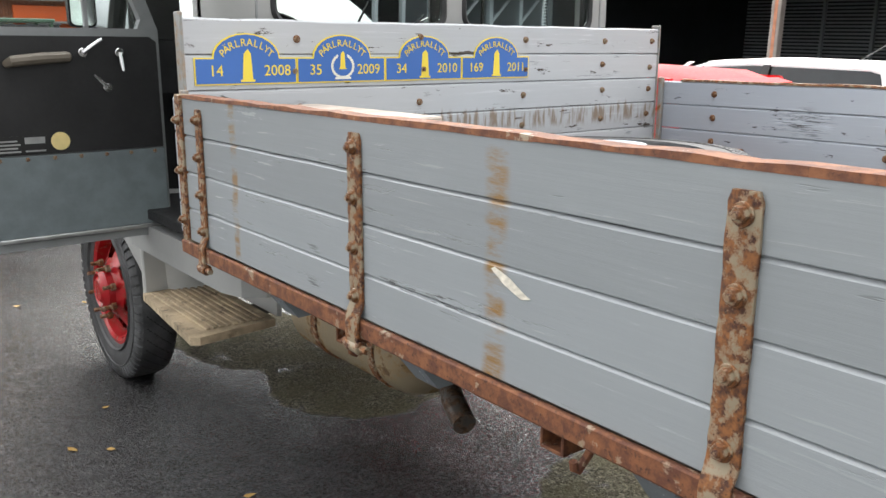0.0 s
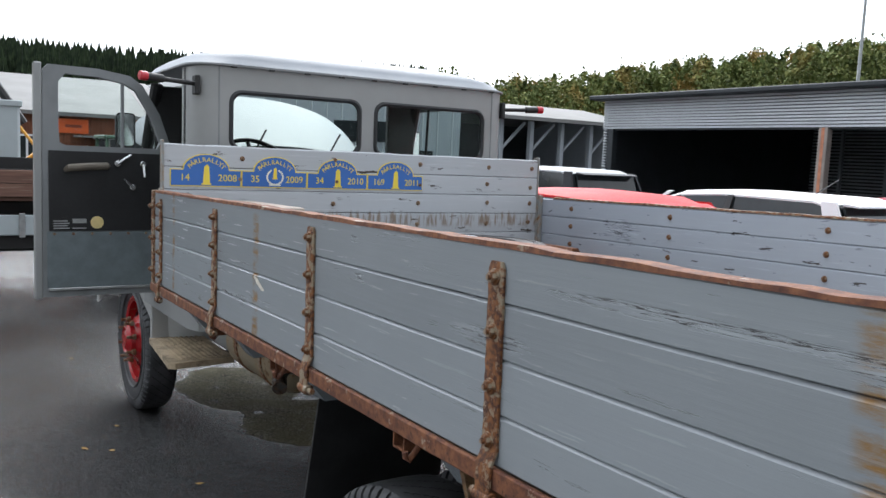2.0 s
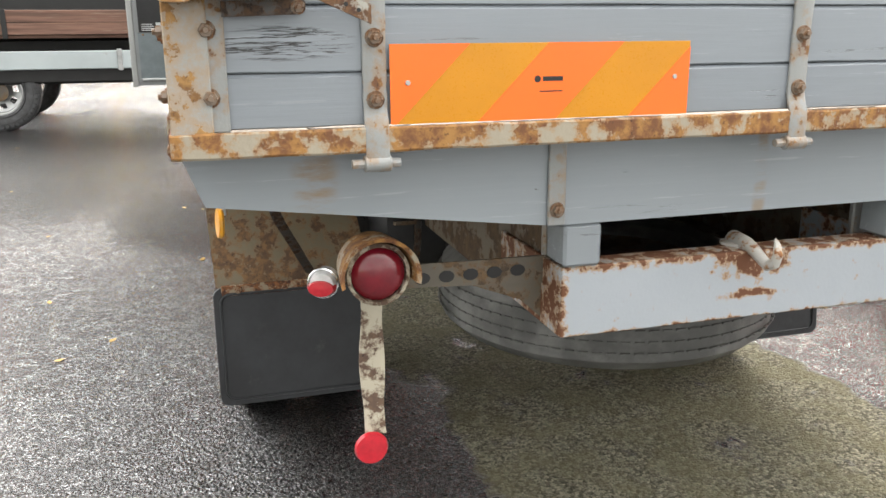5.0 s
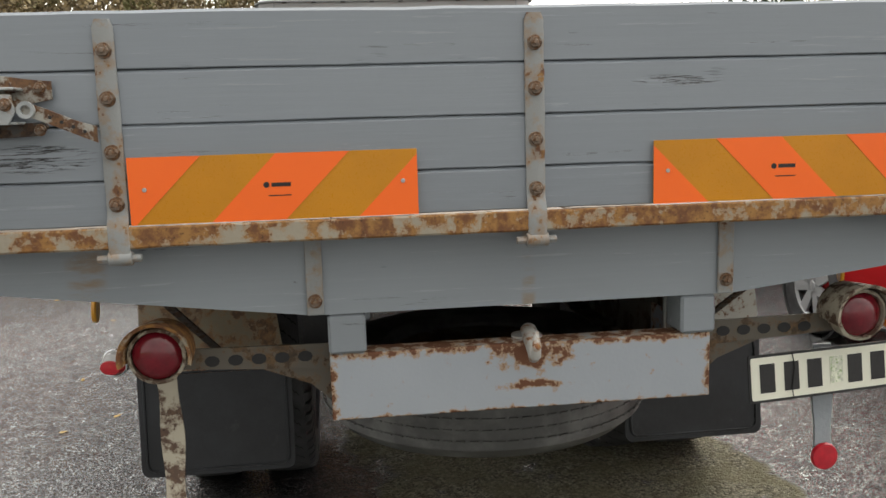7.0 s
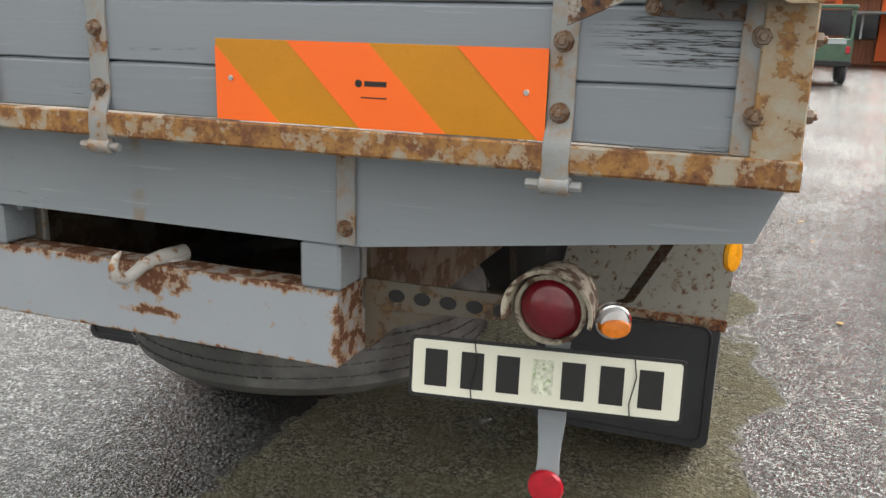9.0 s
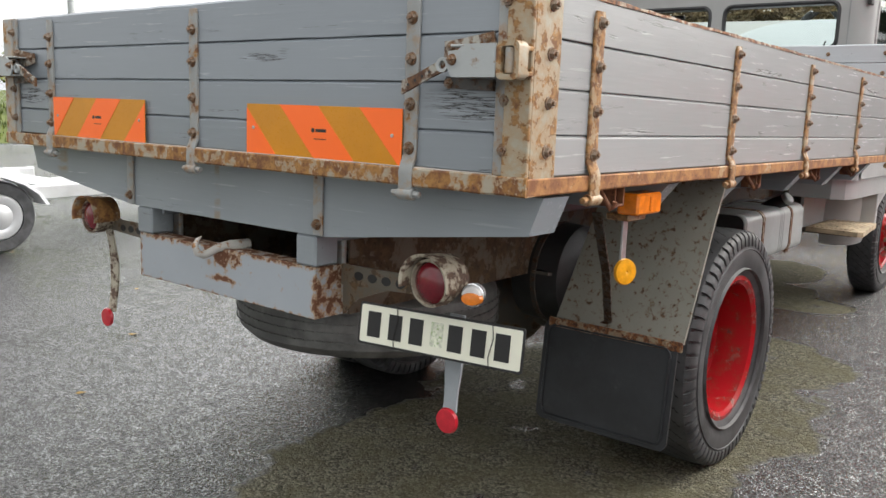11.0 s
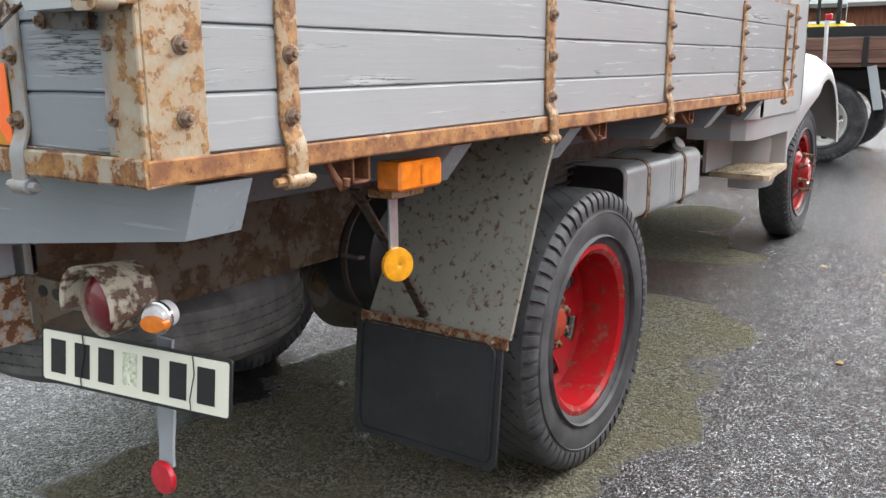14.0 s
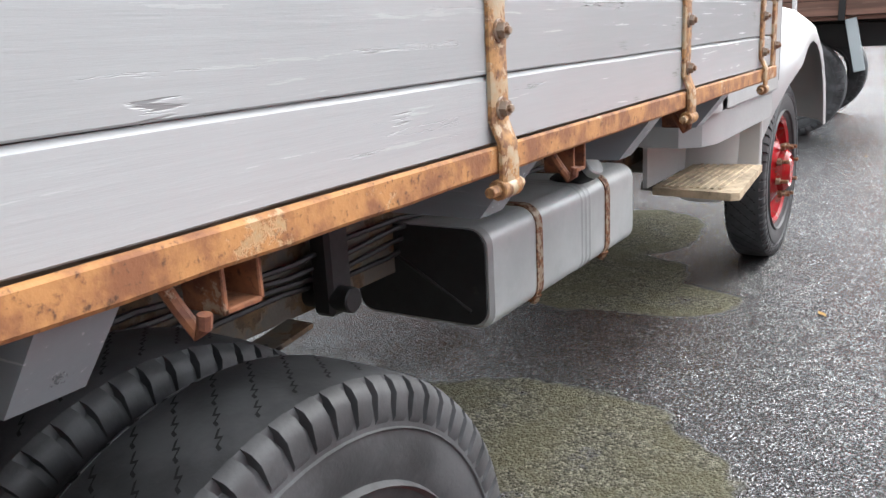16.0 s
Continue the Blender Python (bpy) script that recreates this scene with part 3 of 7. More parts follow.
    def mesh(self, name, mats, sharp=35):
        me = bpy.data.meshes.new(name)
        me.from_pydata(self.v, [], self.f)
        for mt in mats if isinstance(mats, (list, tuple)) else [mats]:
            me.materials.append(mt)
        me.polygons.foreach_set("material_index", self.m)
        bm = bmesh.new()
        bm.from_mesh(me)
        bmesh.ops.recalc_face_normals(bm, faces=bm.faces)
        bm.to_mesh(me)
        bm.free()
        me.polygons.foreach_set("use_smooth", [True] * len(me.polygons))
        me.set_sharp_from_angle(angle=radians(sharp))
        me.update()
        return me


def rounded(w, h, r, n=5, cx=0.0, cy=0.0):
    """Outline of a rounded rectangle w by h about (cx, cy)."""
    pts = []
    for k, (sx, sy) in enumerate(((1, 1), (-1, 1), (-1, -1), (1, -1))):
        for i in range(n + 1):
            a = math.pi / 2 * (k + i / n)
            pts.append((cx + sx * (w / 2 - r) + r * math.cos(a), cy + sy * (h / 2 - r) + r * math.sin(a)))
    return pts


def hang(ob, parent):
    if parent:
        ob.parent = parent
        ob.matrix_parent_inverse = WORLD_OF[parent].inverted()
    return ob


WORLD_OF = {}


def part(name, geo, mats, parent=None, label="", at=None, sharp=35):
    """One mesh object under a thing or part; at: its pose in the world (shared meshes may be given in place of a Geo)."""
    me = geo.mesh(name, mats, sharp) if isinstance(geo, Geo) else geo
    ob = new(name, me)
    ob.matrix_basis = at or Matrix.Identity(4)
    WORLD_OF[ob] = ob.matrix_basis.copy()
    hang(ob, parent)
    if label:
        tagged(ob, label)
    return ob


def thing(name, loc, label, category, group="", kind="", at=None):
    ob = new(name)
    ob.empty_display_size = 0.2
    ob.matrix_basis = at or Matrix.Translation(loc)
    WORLD_OF[ob] = ob.matrix_basis.copy()
    return tagged(ob, label, category, group, kind)


def solo(name, geo, mats, label, category, group="", kind="", at=None, sharp=35):
    return tagged(part(name, geo, mats, None, label, at, sharp), label, category, group, kind)


def text_mesh(name, body, size, mat, extrude=0.0006, spacing=1.0):
    cu = bpy.data.curves.new(name, "FONT")
    cu.body, cu.size, cu.extrude, cu.align_x, cu.align_y, cu.space_character, cu.resolution_u = body, size, extrude, "CENTER", "CENTER", spacing, 3
    ob = bpy.data.objects.new(name, cu)
    scene.collection.objects.link(ob)
    me = bpy.data.meshes.new_from_object(ob.evaluated_get(bpy.context.evaluated_depsgraph_get()))
    bpy.data.objects.remove(ob)
    bpy.data.curves.remove(cu)
    me.materials.clear()
    me.materials.append(mat)
    return me

# ---- the truck: +y is its front, its tailgate stands at y = 0 ----
HW = 1.155          # half width over the side boards
Z0, Z1 = 1.10, 1.505  # side boards, bottom and top
BED_L = 3.775
STRAPS_Y = {-1: (0.255, 1.172, 2.012, 2.862, 3.63), 1: (0.255, 1.172, 2.012, 2.862, 3.60)}
# the truck stands tail-high on its springs: its own level is pitched to the ground
RAKE = Matrix.Rotation(-math.atan(0.02), 4, "X") @ Matrix.Translation((0, 0, 0.13))
truck = thing("truck", (0, 2.5, 0), "vintage grey flatbed truck with rusty strapped wooden bed, red rims", "truck")
truck.matrix_basis = RAKE @ truck.matrix_basis

BOLT = Geo().lathe([(0.0155, 0.0), (0.0155, 0.002), (0.0145, 0.003), (0.0, 0.003)], 14).lathe([(0.0118, 0.0031), (0.0118, 0.010), (0.0105, 0.0122), (0.0, 0.0122)], 6).lathe([(0.0058, 0.0123), (0.0058, 0.0165), (0.0045, 0.018), (0.0, 0.018)], 8).mesh("bolt", [BOLT_R])
BOLT_D = BOLT.copy()
BOLT_D.materials[0] = STRAP_L


def bolt_at(parent, p, way, mesh=BOLT, s=1.0):
    d = Vector(way)
    part("bolt", mesh, None, parent, at=Matrix.Translation(p) @ d.to_track_quat("Z", "Y").to_matrix().to_4x4() @ Matrix.Scale(s, 4))


def edge_rough(rng, n, amp):
    return [rng.uniform(-amp, amp) for _ in range(n)]


def board(rng, x0, x1, lo, hi, thick_lo, thick_hi, axis, top_chip=0.0):
    """A plank along x or y with slightly wavy long edges."""
    g = Geo()
    n = 26
    rings = []
    a, b = edge_rough(rng, n + 1, 0.0011), edge_rough(rng, n + 1, 0.0011 + top_chip)
    c = 0.0062
    for i in range(n + 1):
        s = x0 + (x1 - x0) * i / n
        zl, zh = lo + 0.0008 + a[i] * 0.7, hi - 0.0008 + b[i] * 0.7
        ring = [(thick_lo + 0.002, zl), (thick_hi - 0.002, zl), (thick_hi, zl + 0.002), (thick_hi, zh - c), (thick_hi - c, zh), (thick_lo + c, zh), (thick_lo, zh - c), (thick_lo, zl + 0.002)]
        rings.append([(s, t, z) if axis == "x" else (t, s, z) for t, z in ring])
    return g.loft(rings)


def strap_geo(axis, pos, out, face, z0, z1, w=0.042, t=0.008, curl=True):
    """An upright flat bar on a board face; out is the sign of the face's outward way."""
    g = Geo()
    n = 30
    rings = []
    rng = random.Random(int(pos * 1000) + int(out * 7))
    for i in range(n + 1):
        z = z0 + (z1 - z0) * i / n
        j = rng.uniform(-0.0012, 0.0012)
        k = 0.0
        if i == n:
            k = 0.006
        hw = w / 2 - k + j * 0.6
        off = out * 0.0135 * (1.0 if z < 1.10 else max(0.0, 1 - (z - 1.10) / 0.03))
        a, b = face + off + out * 0.001, face + off + out * (t + j * 0.5)
        ring = [(pos - hw, a), (pos + hw, a), (pos + hw, b - out * 0.002), (pos + hw - 0.003, b), (pos - hw + 0.003, b), (pos - hw, b - out * 0.002)]
        rings.append([(p, q, z) if axis == "x" else (q, p, z) for p, q in ring])
    g.loft(rings)
    if curl:
        q = face + out * 0.012
        e0, e1 = pos - w / 2 - 0.003, pos + w / 2 + 0.003
        a, b = ((e0, q, z0 - 0.004), (e1, q, z0 - 0.004)) if axis == "x" else ((q, e0, z0 - 0.004), (q, e1, z0 - 0.004))
        g.cyl(a, b, 0.0145, n=12)
        f0, f1 = pos - w / 2 - 0.010, pos + w / 2 + 0.020
        g.cyl((f0 - 0.014, q, z0 - 0.004) if axis == "x" else (q, f0 - 0.014, z0 - 0.004), (f1, q, z0 - 0.004) if axis == "x" else (q, f1, z0 - 0.004), 0.008, n=8)
    return g


HBY_ = 3.888


def dropside(side, Z1=Z1):
    s = -1 if side == "left" else 1
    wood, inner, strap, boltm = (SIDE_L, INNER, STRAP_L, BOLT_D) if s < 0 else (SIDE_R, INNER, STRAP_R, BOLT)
    rng = random.Random(5 + s)
    base = Geo().box((min(s * 1.128, s * 1.134), 0.03, Z0 + 0.004), (max(s * 1.128, s * 1.134), BED_L - 0.01, Z1 - 0.012), 0.001)
    ds = part("dropside", base, inner, truck, "grey painted wooden dropside with rusty straps")
    lines = [Z0, 1.196, 1.298, 1.400, 1.505] if s < 0 else [Z0, 1.191, 1.292, 1.397, 1.503]
    Z1 = lines[4]
    for i in range(4):
        g = board(rng, 0.012, BED_L, lines[i], lines[i + 1], *sorted((s * 1.134, s * HW)), "y", 0.0015 if i == 3 else 0)
        part("plank", g, wood, ds)
        gi = board(rng, 0.035, HBY_ - 0.006, lines[i], lines[i + 1] - (0.006 if i == 3 else 0), *sorted((s * 1.112, s * 1.128)), "y")
        part("plank", gi, inner, ds)
    for k, y in enumerate(STRAPS_Y[s]):
        part("strap", strap_geo("y", y, s, s * HW, Z0 - 0.055, Z1 - 0.03, 0.046 if k < 4 else 0.035), strap, ds)
        for z in (Z0 + 0.047, Z0 + 0.147, Z0 + 0.248, Z0 + 0.347):
            bolt_at(ds, (s * (HW + 0.008), y, z), (s, 0, 0), boltm)
            bolt_at(ds, (s * 1.112, y, z), (-s, 0, 0), BOLT_D, 0.9)
    part("corner_post", Geo().box((min(s * 1.088, s * 1.110), HBY_ - 0.03, 1.08), (max(s * 1.088, s * 1.110), HBY_ - 0.008, Z1 + 0.01), 0.003), STRAP_T, ds)
    # end iron at the front, and a rusty capping along the top edge
    part("end_iron", Geo().box((min(s * 1.131, s * (HW + 0.008)), BED_L - 0.032, Z0 - 0.02), (max(s * 1.131, s * (HW + 0.008)), BED_L + 0.008, Z1 + 0.004), 0.003), strap, ds)
    for z in (Z0 + 0.06, Z0 + 0.2, Z0 + 0.34):
        bolt_at(ds, (s * (HW + 0.008), BED_L - 0.012, z), (s, 0, 0), boltm)
    cap = Geo()
    rr = []
    for i in range(61):
        y = 0.02 + (BED_L - 0.02) * i / 60
        j, k = rng.uniform(-0.0015, 0.0015), rng.uniform(-0.002, 0.002)
        rr.append([(s * 1.110, y, Z1 - 0.006 + k), (s * (1.157 + j), y, Z1 - 0.006 + j), (s * (1.156 + j), y, Z1 + 0.003 + k), (s * 1.112, y, Z1 + 0.003 + k)])
    cap.loft(rr)
    part("edge_capping", cap, RAIL_L if s < 0 else STRAP_L, ds, "thin rusty capping strip")
    # corner iron at the tail
    ci = Geo()
    ci.box((min(s * (HW + 0.001), s * (HW + 0.009)), -0.022, Z0 - 0.004), (max(s * (HW + 0.001), s * (HW + 0.009)), 0.082, Z1 + 0.008), 0.003)
    ci.box((min(s * 1.098, s * (HW + 0.009)), -0.032, Z0 - 0.004), (max(s * 1.098, s * (HW + 0.009)), -0.022, Z1 + 0.008), 0.003)
    part("corner_iron", ci, CORNER_L if s < 0 else CORNER_R, ds)
    for z in (Z0 + 0.056, Z0 + 0.159, Z0 + 0.261, Z0 + 0.362):
        bolt_at(ds, (s * (HW + 0.009), 0.04, z), (s, 0, 0), BOLT, 0.95)
    return ds


dropside("left")
dropside("right")

# a gouge in the left side that shows pale wood
chip = Geo().add([(-HW - 0.0012, 2.365, 1.256), (-HW - 0.003, 2.385, 1.252), (-HW - 0.0035, 2.425, 1.268), (-HW - 0.004, 2.455, 1.288), (-HW - 0.0012, 2.45, 1.292), (-HW - 0.0025, 2.41, 1.280), (-HW - 0.001, 2.38, 1.262)], [(0, 1, 6), (1, 2, 5, 6), (2, 3, 4, 5)])
solo_chip = part("gouge", chip, surface("split_pale_wood", (0.6, 0.56, 0.48), 0.7, var=0.3, scale=60.0), truck, "pale splintered gouge in the boards")

# tailgate
GX = 1.132
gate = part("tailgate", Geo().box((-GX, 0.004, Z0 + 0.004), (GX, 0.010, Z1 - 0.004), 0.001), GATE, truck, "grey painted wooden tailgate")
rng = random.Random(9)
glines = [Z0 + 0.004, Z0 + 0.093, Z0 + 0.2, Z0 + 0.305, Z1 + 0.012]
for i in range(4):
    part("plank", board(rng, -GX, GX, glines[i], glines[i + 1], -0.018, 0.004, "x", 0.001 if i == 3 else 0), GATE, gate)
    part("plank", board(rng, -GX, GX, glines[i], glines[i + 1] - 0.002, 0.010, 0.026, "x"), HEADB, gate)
GF = -0.018
for x in (-0.835, 0.0, 0.835):
    part("strap", strap_geo("x", x, -1, GF, Z0 - 0.055, Z1 - 0.005, 0.04), STRAP_T, gate)
    for z in (Z0 + 0.047, Z0 + 0.148, Z0 + 0.25, Z0 + 0.341):
        bolt_at(gate, (x, GF - 0.008, z), (0, -1, 0))
for s in (-1, 1):
    x0, x1 = sorted((s * 1.072, s * 1.128))
    part("end_plate", Geo().box((x0, GF - 0.008, Z0 + 0.002), (x1, GF - 0.0005, Z1 + 0.008), 0.003), STRAP_T, gate)
    for z in (Z0 + 0.057, Z0 + 0.161, Z0 + 0.263, Z0 + 0.364):
        bolt_at(gate, (s * 1.1, GF - 0.008, z), (0, -1, 0))


def reflective_panel(x0, lean):
    """Amber sheet with slanting orange stripes and a small printed mark."""
    w, h, z, y = 0.565, 0.132, Z0 + 0.005, GF - 0.0105
    g = Geo().box((x0, y, z), (x0 + w, GF - 0.0085, z + h), 0.0006)
    pn = part("reflective_panel", g, AMBER_TAPE, gate, "orange and amber striped reflective panel")
    sl = 0.13
    for k in range(3):
        a = -0.135 + k * 0.29
        poly = clip_poly([(a, 0), (a + 0.145, 0), (a + 0.145 + sl, h), (a + sl, h)], 0.0, w)
        if lean < 0:
            poly = [(w - q[0], q[1]) for q in poly]
        part("stripe", Geo().prism([(x0 + q[0], z + q[1]) for q in poly], "y", y - 0.0012, y - 0.0002), ORANGE_TAPE, pn)
    for rx in (0.03, w - 0.03):
        part("rivet", Geo().cyl((x0 + rx, y - 0.0005, z + h * 0.52), (x0 + rx, y - 0.004, z + h * 0.52), 0.0045, n=8), STEEL, pn)
    mk = Geo()
    mk.lathe([(0.006, 0), (0.006, 0.0006), (0.0, 0.0006)], 14, 0, Matrix.Translation((x0 + 0.264, y - 0.0013, z + 0.07)) @ Matrix.Rotation(radians(90), 4, "X"))
    mk.box((x0 + 0.274, y - 0.0019, z + 0.066), (x0 + 0.312, y - 0.0013, z + 0.074), 0.0001)
    mk.box((x0 + 0.268, y - 0.0019, z + 0.0475), (x0 + 0.312, y - 0.0013, z + 0.0495), 0.0001)
    part("printed_mark", mk, BLACK, pn, "small dark printed maker's mark")


def clip_poly(poly, lo, hi):
    for sgn, lim in ((1, lo), (-1, hi)):
        out = []
        for i, p in enumerate(poly):
            q = poly[(i + 1) % len(poly)]
            ip, iq = sgn * (p[0] - lim) >= 0, sgn * (q[0] - lim) >= 0
            if ip:
                out.append(p)
            if ip != iq:
                t = (lim - p[0]) / (q[0] - p[0])
                out.append((lim, p[1] + t * (q[1] - p[1])))
        poly = out
    return poly


reflective_panel(-0.81, 1)
reflective_panel(0.25, -1)


def latch(s):
    """Over-centre latch across the tail corner: back plate, square sleeve, looped keeper with a roller, flat lever."""
    zc = 1.34
    y = GF - 0.008
    def span(a, b):
        return min(s * a, s * b), max(s * a, s * b)
    la = part("latch", Geo().prism([(s * 0.935, zc + 0.012), (s * 0.935, zc + 0.046), (s * 0.975, zc + 0.05), (s * 1.065, zc + 0.064), (s * 1.072, zc + 0.03), (s * 1.0, zc + 0.0)], "y", y - 0.007, y - 0.0005), LATCH, gate, "rusty sliding tailgate latch")
    sl = Geo()
    x0, x1 = span(0.985, 1.112)
    sl.prism([(s * 0.985, zc - 0.012), (s * 0.998, zc - 0.034), (s * 1.112, zc - 0.034), (s * 1.112, zc + 0.034), (s * 1.03, zc + 0.034), (s * 1.015, zc + 0.022), (s * 0.99, zc + 0.020)], "y", y - 0.062, y - 0.056)
    sl.box((x0 + 0.004, y - 0.0555, zc + 0.029), (x1, y - 0.008, zc + 0.034), 0.002)
    sl.box((x0 + 0.014, y - 0.0555, zc - 0.034), (x1, y - 0.008, zc - 0.029), 0.002)
    part("sleeve", sl, SLEEVE, la, "grey painted steel sleeve")
    k = Geo()
    outer, hole = rounded(0.056, 0.078, 0.014, 5, s * 1.142, zc), rounded(0.034, 0.056, 0.008, 5, s * 1.142, zc)
    k.loft([[(a, y - 0.064, b) for a, b in outer], [(a, y - 0.064, b) for a, b in hole], [(a, y - 0.030, b) for a, b in hole], [(a, y - 0.030, b) for a, b in outer], [(a, y - 0.064, b) for a, b in outer]], False)
    k.box((*span(1.118, 1.166)[:1], y - 0.0295, zc - 0.03), (span(1.118, 1.166)[1], y - 0.004, zc - 0.02), 0.002)
    k.box((*span(1.118, 1.166)[:1], y - 0.0295, zc + 0.02), (span(1.118, 1.166)[1], y - 0.004, zc + 0.03), 0.002)
    part("keeper", k, CORNER_R, la, "rust-stained keeper loop")
    part("roller", Geo().cyl((s * 1.142, y - 0.05, zc - 0.026), (s * 1.142, y - 0.05, zc + 0.026), 0.0125, n=14), CORNER_L, la)
    part("dark_slot", Geo().box((span(1.114, 1.124)[0], y - 0.052, zc - 0.026), (span(1.114, 1.124)[1], y - 0.012, zc + 0.026), 0.001), BLACK, la)
    part("stay_plate", Geo().prism([(s * 0.945, zc - 0.040), (s * 0.95, zc - 0.030), (s * 1.075, zc - 0.036), (s * 1.075, zc - 0.060), (s * 0.96, zc - 0.056)], "y", y - 0.016, y - 0.005), DARK_RUST, la, "dark greasy guide bar")
    for bx, bz in ((0.955, 0.034), (1.05, 0.05), (0.958, -0.045)):
        bolt_at(la, (s * bx, y - 0.0075 if bz > 0 else y - 0.0162, zc + bz), (0, -1, 0), BOLT, 0.75)
    bolt_at(la, (s * 1.0, y - 0.0622, zc + 0.002), (0, -1, 0), BOLT, 0.8)
    lv = Geo().loft([[(s * a, y - 0.048 + q, zc + b + h) for q, h in ((0, -w), (0.008, -w), (0.008, w), (0, w))] for a, b, w in ((0.995, 0.0, 0.011), (0.965, -0.008, 0.013), (0.93, -0.022, 0.013), (0.885, -0.042, 0.013), (0.848, -0.056, 0.015))])
    lever = part("lever", lv, LATCH, la, "pierced flat latch lever")
    part("ring", Geo().lathe([(0.009, -0.003), (0.016, -0.004), (0.016, 0.004), (0.009, 0.003)], 16, 0, Matrix.Translation((s * 0.968, y - 0.052, zc - 0.008)) @ Matrix.Rotation(radians(90), 4, "X"), True), SLEEVE, lever)
    for j in range(4):
        part("hole", Geo().cyl((s * (0.928 - 0.02 * j), y - 0.0482, zc - 0.0225 - 0.0092 * j), (s * (0.928 - 0.02 * j), y - 0.0492, zc - 0.0225 - 0.0092 * j), 0.0035, n=8), BLACK, lever)


latch(-1)
latch(1)


# bed frame: angle irons round the bed, floor, cross bearers, rear beam
def rail_geo(a, b, axis, face, out, z0, z1):
    g, rings = Geo(), []
    rr = random.Random(int(abs(face) * 999) + int(a * 31))
    n = 40
    for i in range(n + 1):
        s = a + (b - a) * i / n
        j, k = rr.uniform(-0.0012, 0.0012), rr.uniform(-0.0012, 0.0012)
        f, ins = face + out * j, face - out * 0.06
        ring = [(ins, z0 + 0.004), (f - out * 0.003, z0 + k), (f, z0 + 0.004 + k), (f, z1 - 0.003 + j), (f - out * 0.003, z1 + j), (f - out * 0.008, z1), (f - out * 0.008, z0 + 0.010), (ins, z0 + 0.010)]
        rings.append([(s, q, z) if axis == "x" else (q, s, z) for q, z in ring])
    return g.loft(rings)


part("bed_rail", rail_geo(-0.03, BED_L + 0.01, "y", -(HW + 0.012), -1, 1.060, 1.099), RAIL_L, truck, "rusty angle iron rail")
part("bed_rail", rail_geo(-0.03, BED_L + 0.01, "y", HW + 0.012, 1, 1.062, 1.099), RAIL_R, truck, "rusty angle iron rail")
part("bed_rail", rail_geo(-(HW + 0.012), HW + 0.012, "x", -0.036, -1, 1.060, 1.102), RAIL, truck, "rusty angle iron rail")
bed = part("bed_floor", Geo().box((-1.1, 0.03, 1.062), (1.1, BED_L, 1.072), 0.001), FLOORW, truck, "bare weathered plank bed floor")
rng = random.Random(3)
for i in range(13):
    x0 = -1.105 + i * 0.17
    part("plank", Geo().box((x0 + 0.002, 0.03, 1.072), (x0 + 0.168, BED_L, 1.096 + rng.uniform(-0.002, 0.002)), 0.004), FLOORW, bed)
rb = Geo()
prof = [(-1.155, 1.054), (-1.12, 0.965), (-0.80, 0.926), (-0.47, 0.886), (0.47, 0.886), (0.80, 0.926), (1.12, 0.965), (1.155, 1.054)]
rb.prism(prof, "y", 0.058, 0.17)
part("rear_beam", rb, BEAM, truck, "grey painted wooden rear cross beam")
for x in (-0.466, 0.45):
    st = part("beam_strap", Geo().box((x - 0.018, 0.049, 0.888), (x + 0.018, 0.057, 1.055), 0.003), STRAP_T, truck)
    bolt_at(st, (x, 0.049, 0.919), (0, -1, 0))
for y in (0.78, 1.35, 2.12, 2.72, 3.3):
    g = Geo().prism([(-1.13, 1.054), (-1.06, 0.965), (1.06, 0.965), (1.13, 1.054)], "y", y, y + 0.075)
    part("cross_bearer", g, BEAM, truck, "grey painted wooden cross bearer")
for y in (0.43, 1.52, 2.30, 2.93):
    for s in (-1, 1):
        k = Geo()
        for dy in (0.0, 0.046):
            k.box((min(s * 1.085, s * 1.14), y + dy, 1.01), (max(s * 1.085, s * 1.14), y + dy + 0.006, 1.058), 0.002)
        k.box((min(s * 1.085, s * 1.14), y, 1.01), (max(s * 1.085, s * 1.14), y + 0.052, 1.016), 0.002)
        part("rope_bracket", k, RAIL_L, truck, "rusty steel rope bracket")
        part("rope_hook", Geo().tube([(s * 1.12, y - 0.05, 1.055), (s * 1.135, y - 0.045, 1.03), (s * 1.15, y - 0.04, 1.008), (s * 1.158, y - 0.04, 1.016), (s * 1.160, y - 0.04, 1.028)], 0.007, 8), RAIL_L, truck)
sub = Geo()
for x in (-0.42, 0.36):
    sub.box((x, 0.1, 0.86), (x + 0.07, 3.8, 0.965), 0.004)
part("sub_frame", sub, BEAM, truck, "grey wooden longitudinal sub frame")
for s in (-1, 1):
    x0, x1 = sorted((s * 0.36, s * 0.43))
    for ya, yb, mt in ((0.2, 1.25, RAILSIDE), (1.25, 6.9, CHASSIS)):
        part("chassis_rail", Geo().prism([(s * 0.43, 0.64), (s * 0.43, 0.86), (s * 0.36, 0.86), (s * 0.36, 0.85), (s * 0.42, 0.85), (s * 0.42, 0.65), (s * 0.36, 0.65), (s * 0.36, 0.64)], "y", ya, yb), mt, truck, "grimy rusted steel chassis rail")
    for k in range(4):
        part("pipe_line", Geo().tube([(s * (0.445 + 0.012 * k), 1.3 + 0.2 * i, 0.70 + 0.03 * k + 0.012 * math.sin(i * 1.7 + k)) for i in range(17)], 0.007, 6), BLACK_TANK, truck)
for y in (1.1, 2.3, 3.9, 5.2):
    part("cross_tube", Geo().cyl((-0.4, y, 0.75), (0.4, y, 0.75), 0.04, n=12), CHASSIS, truck)
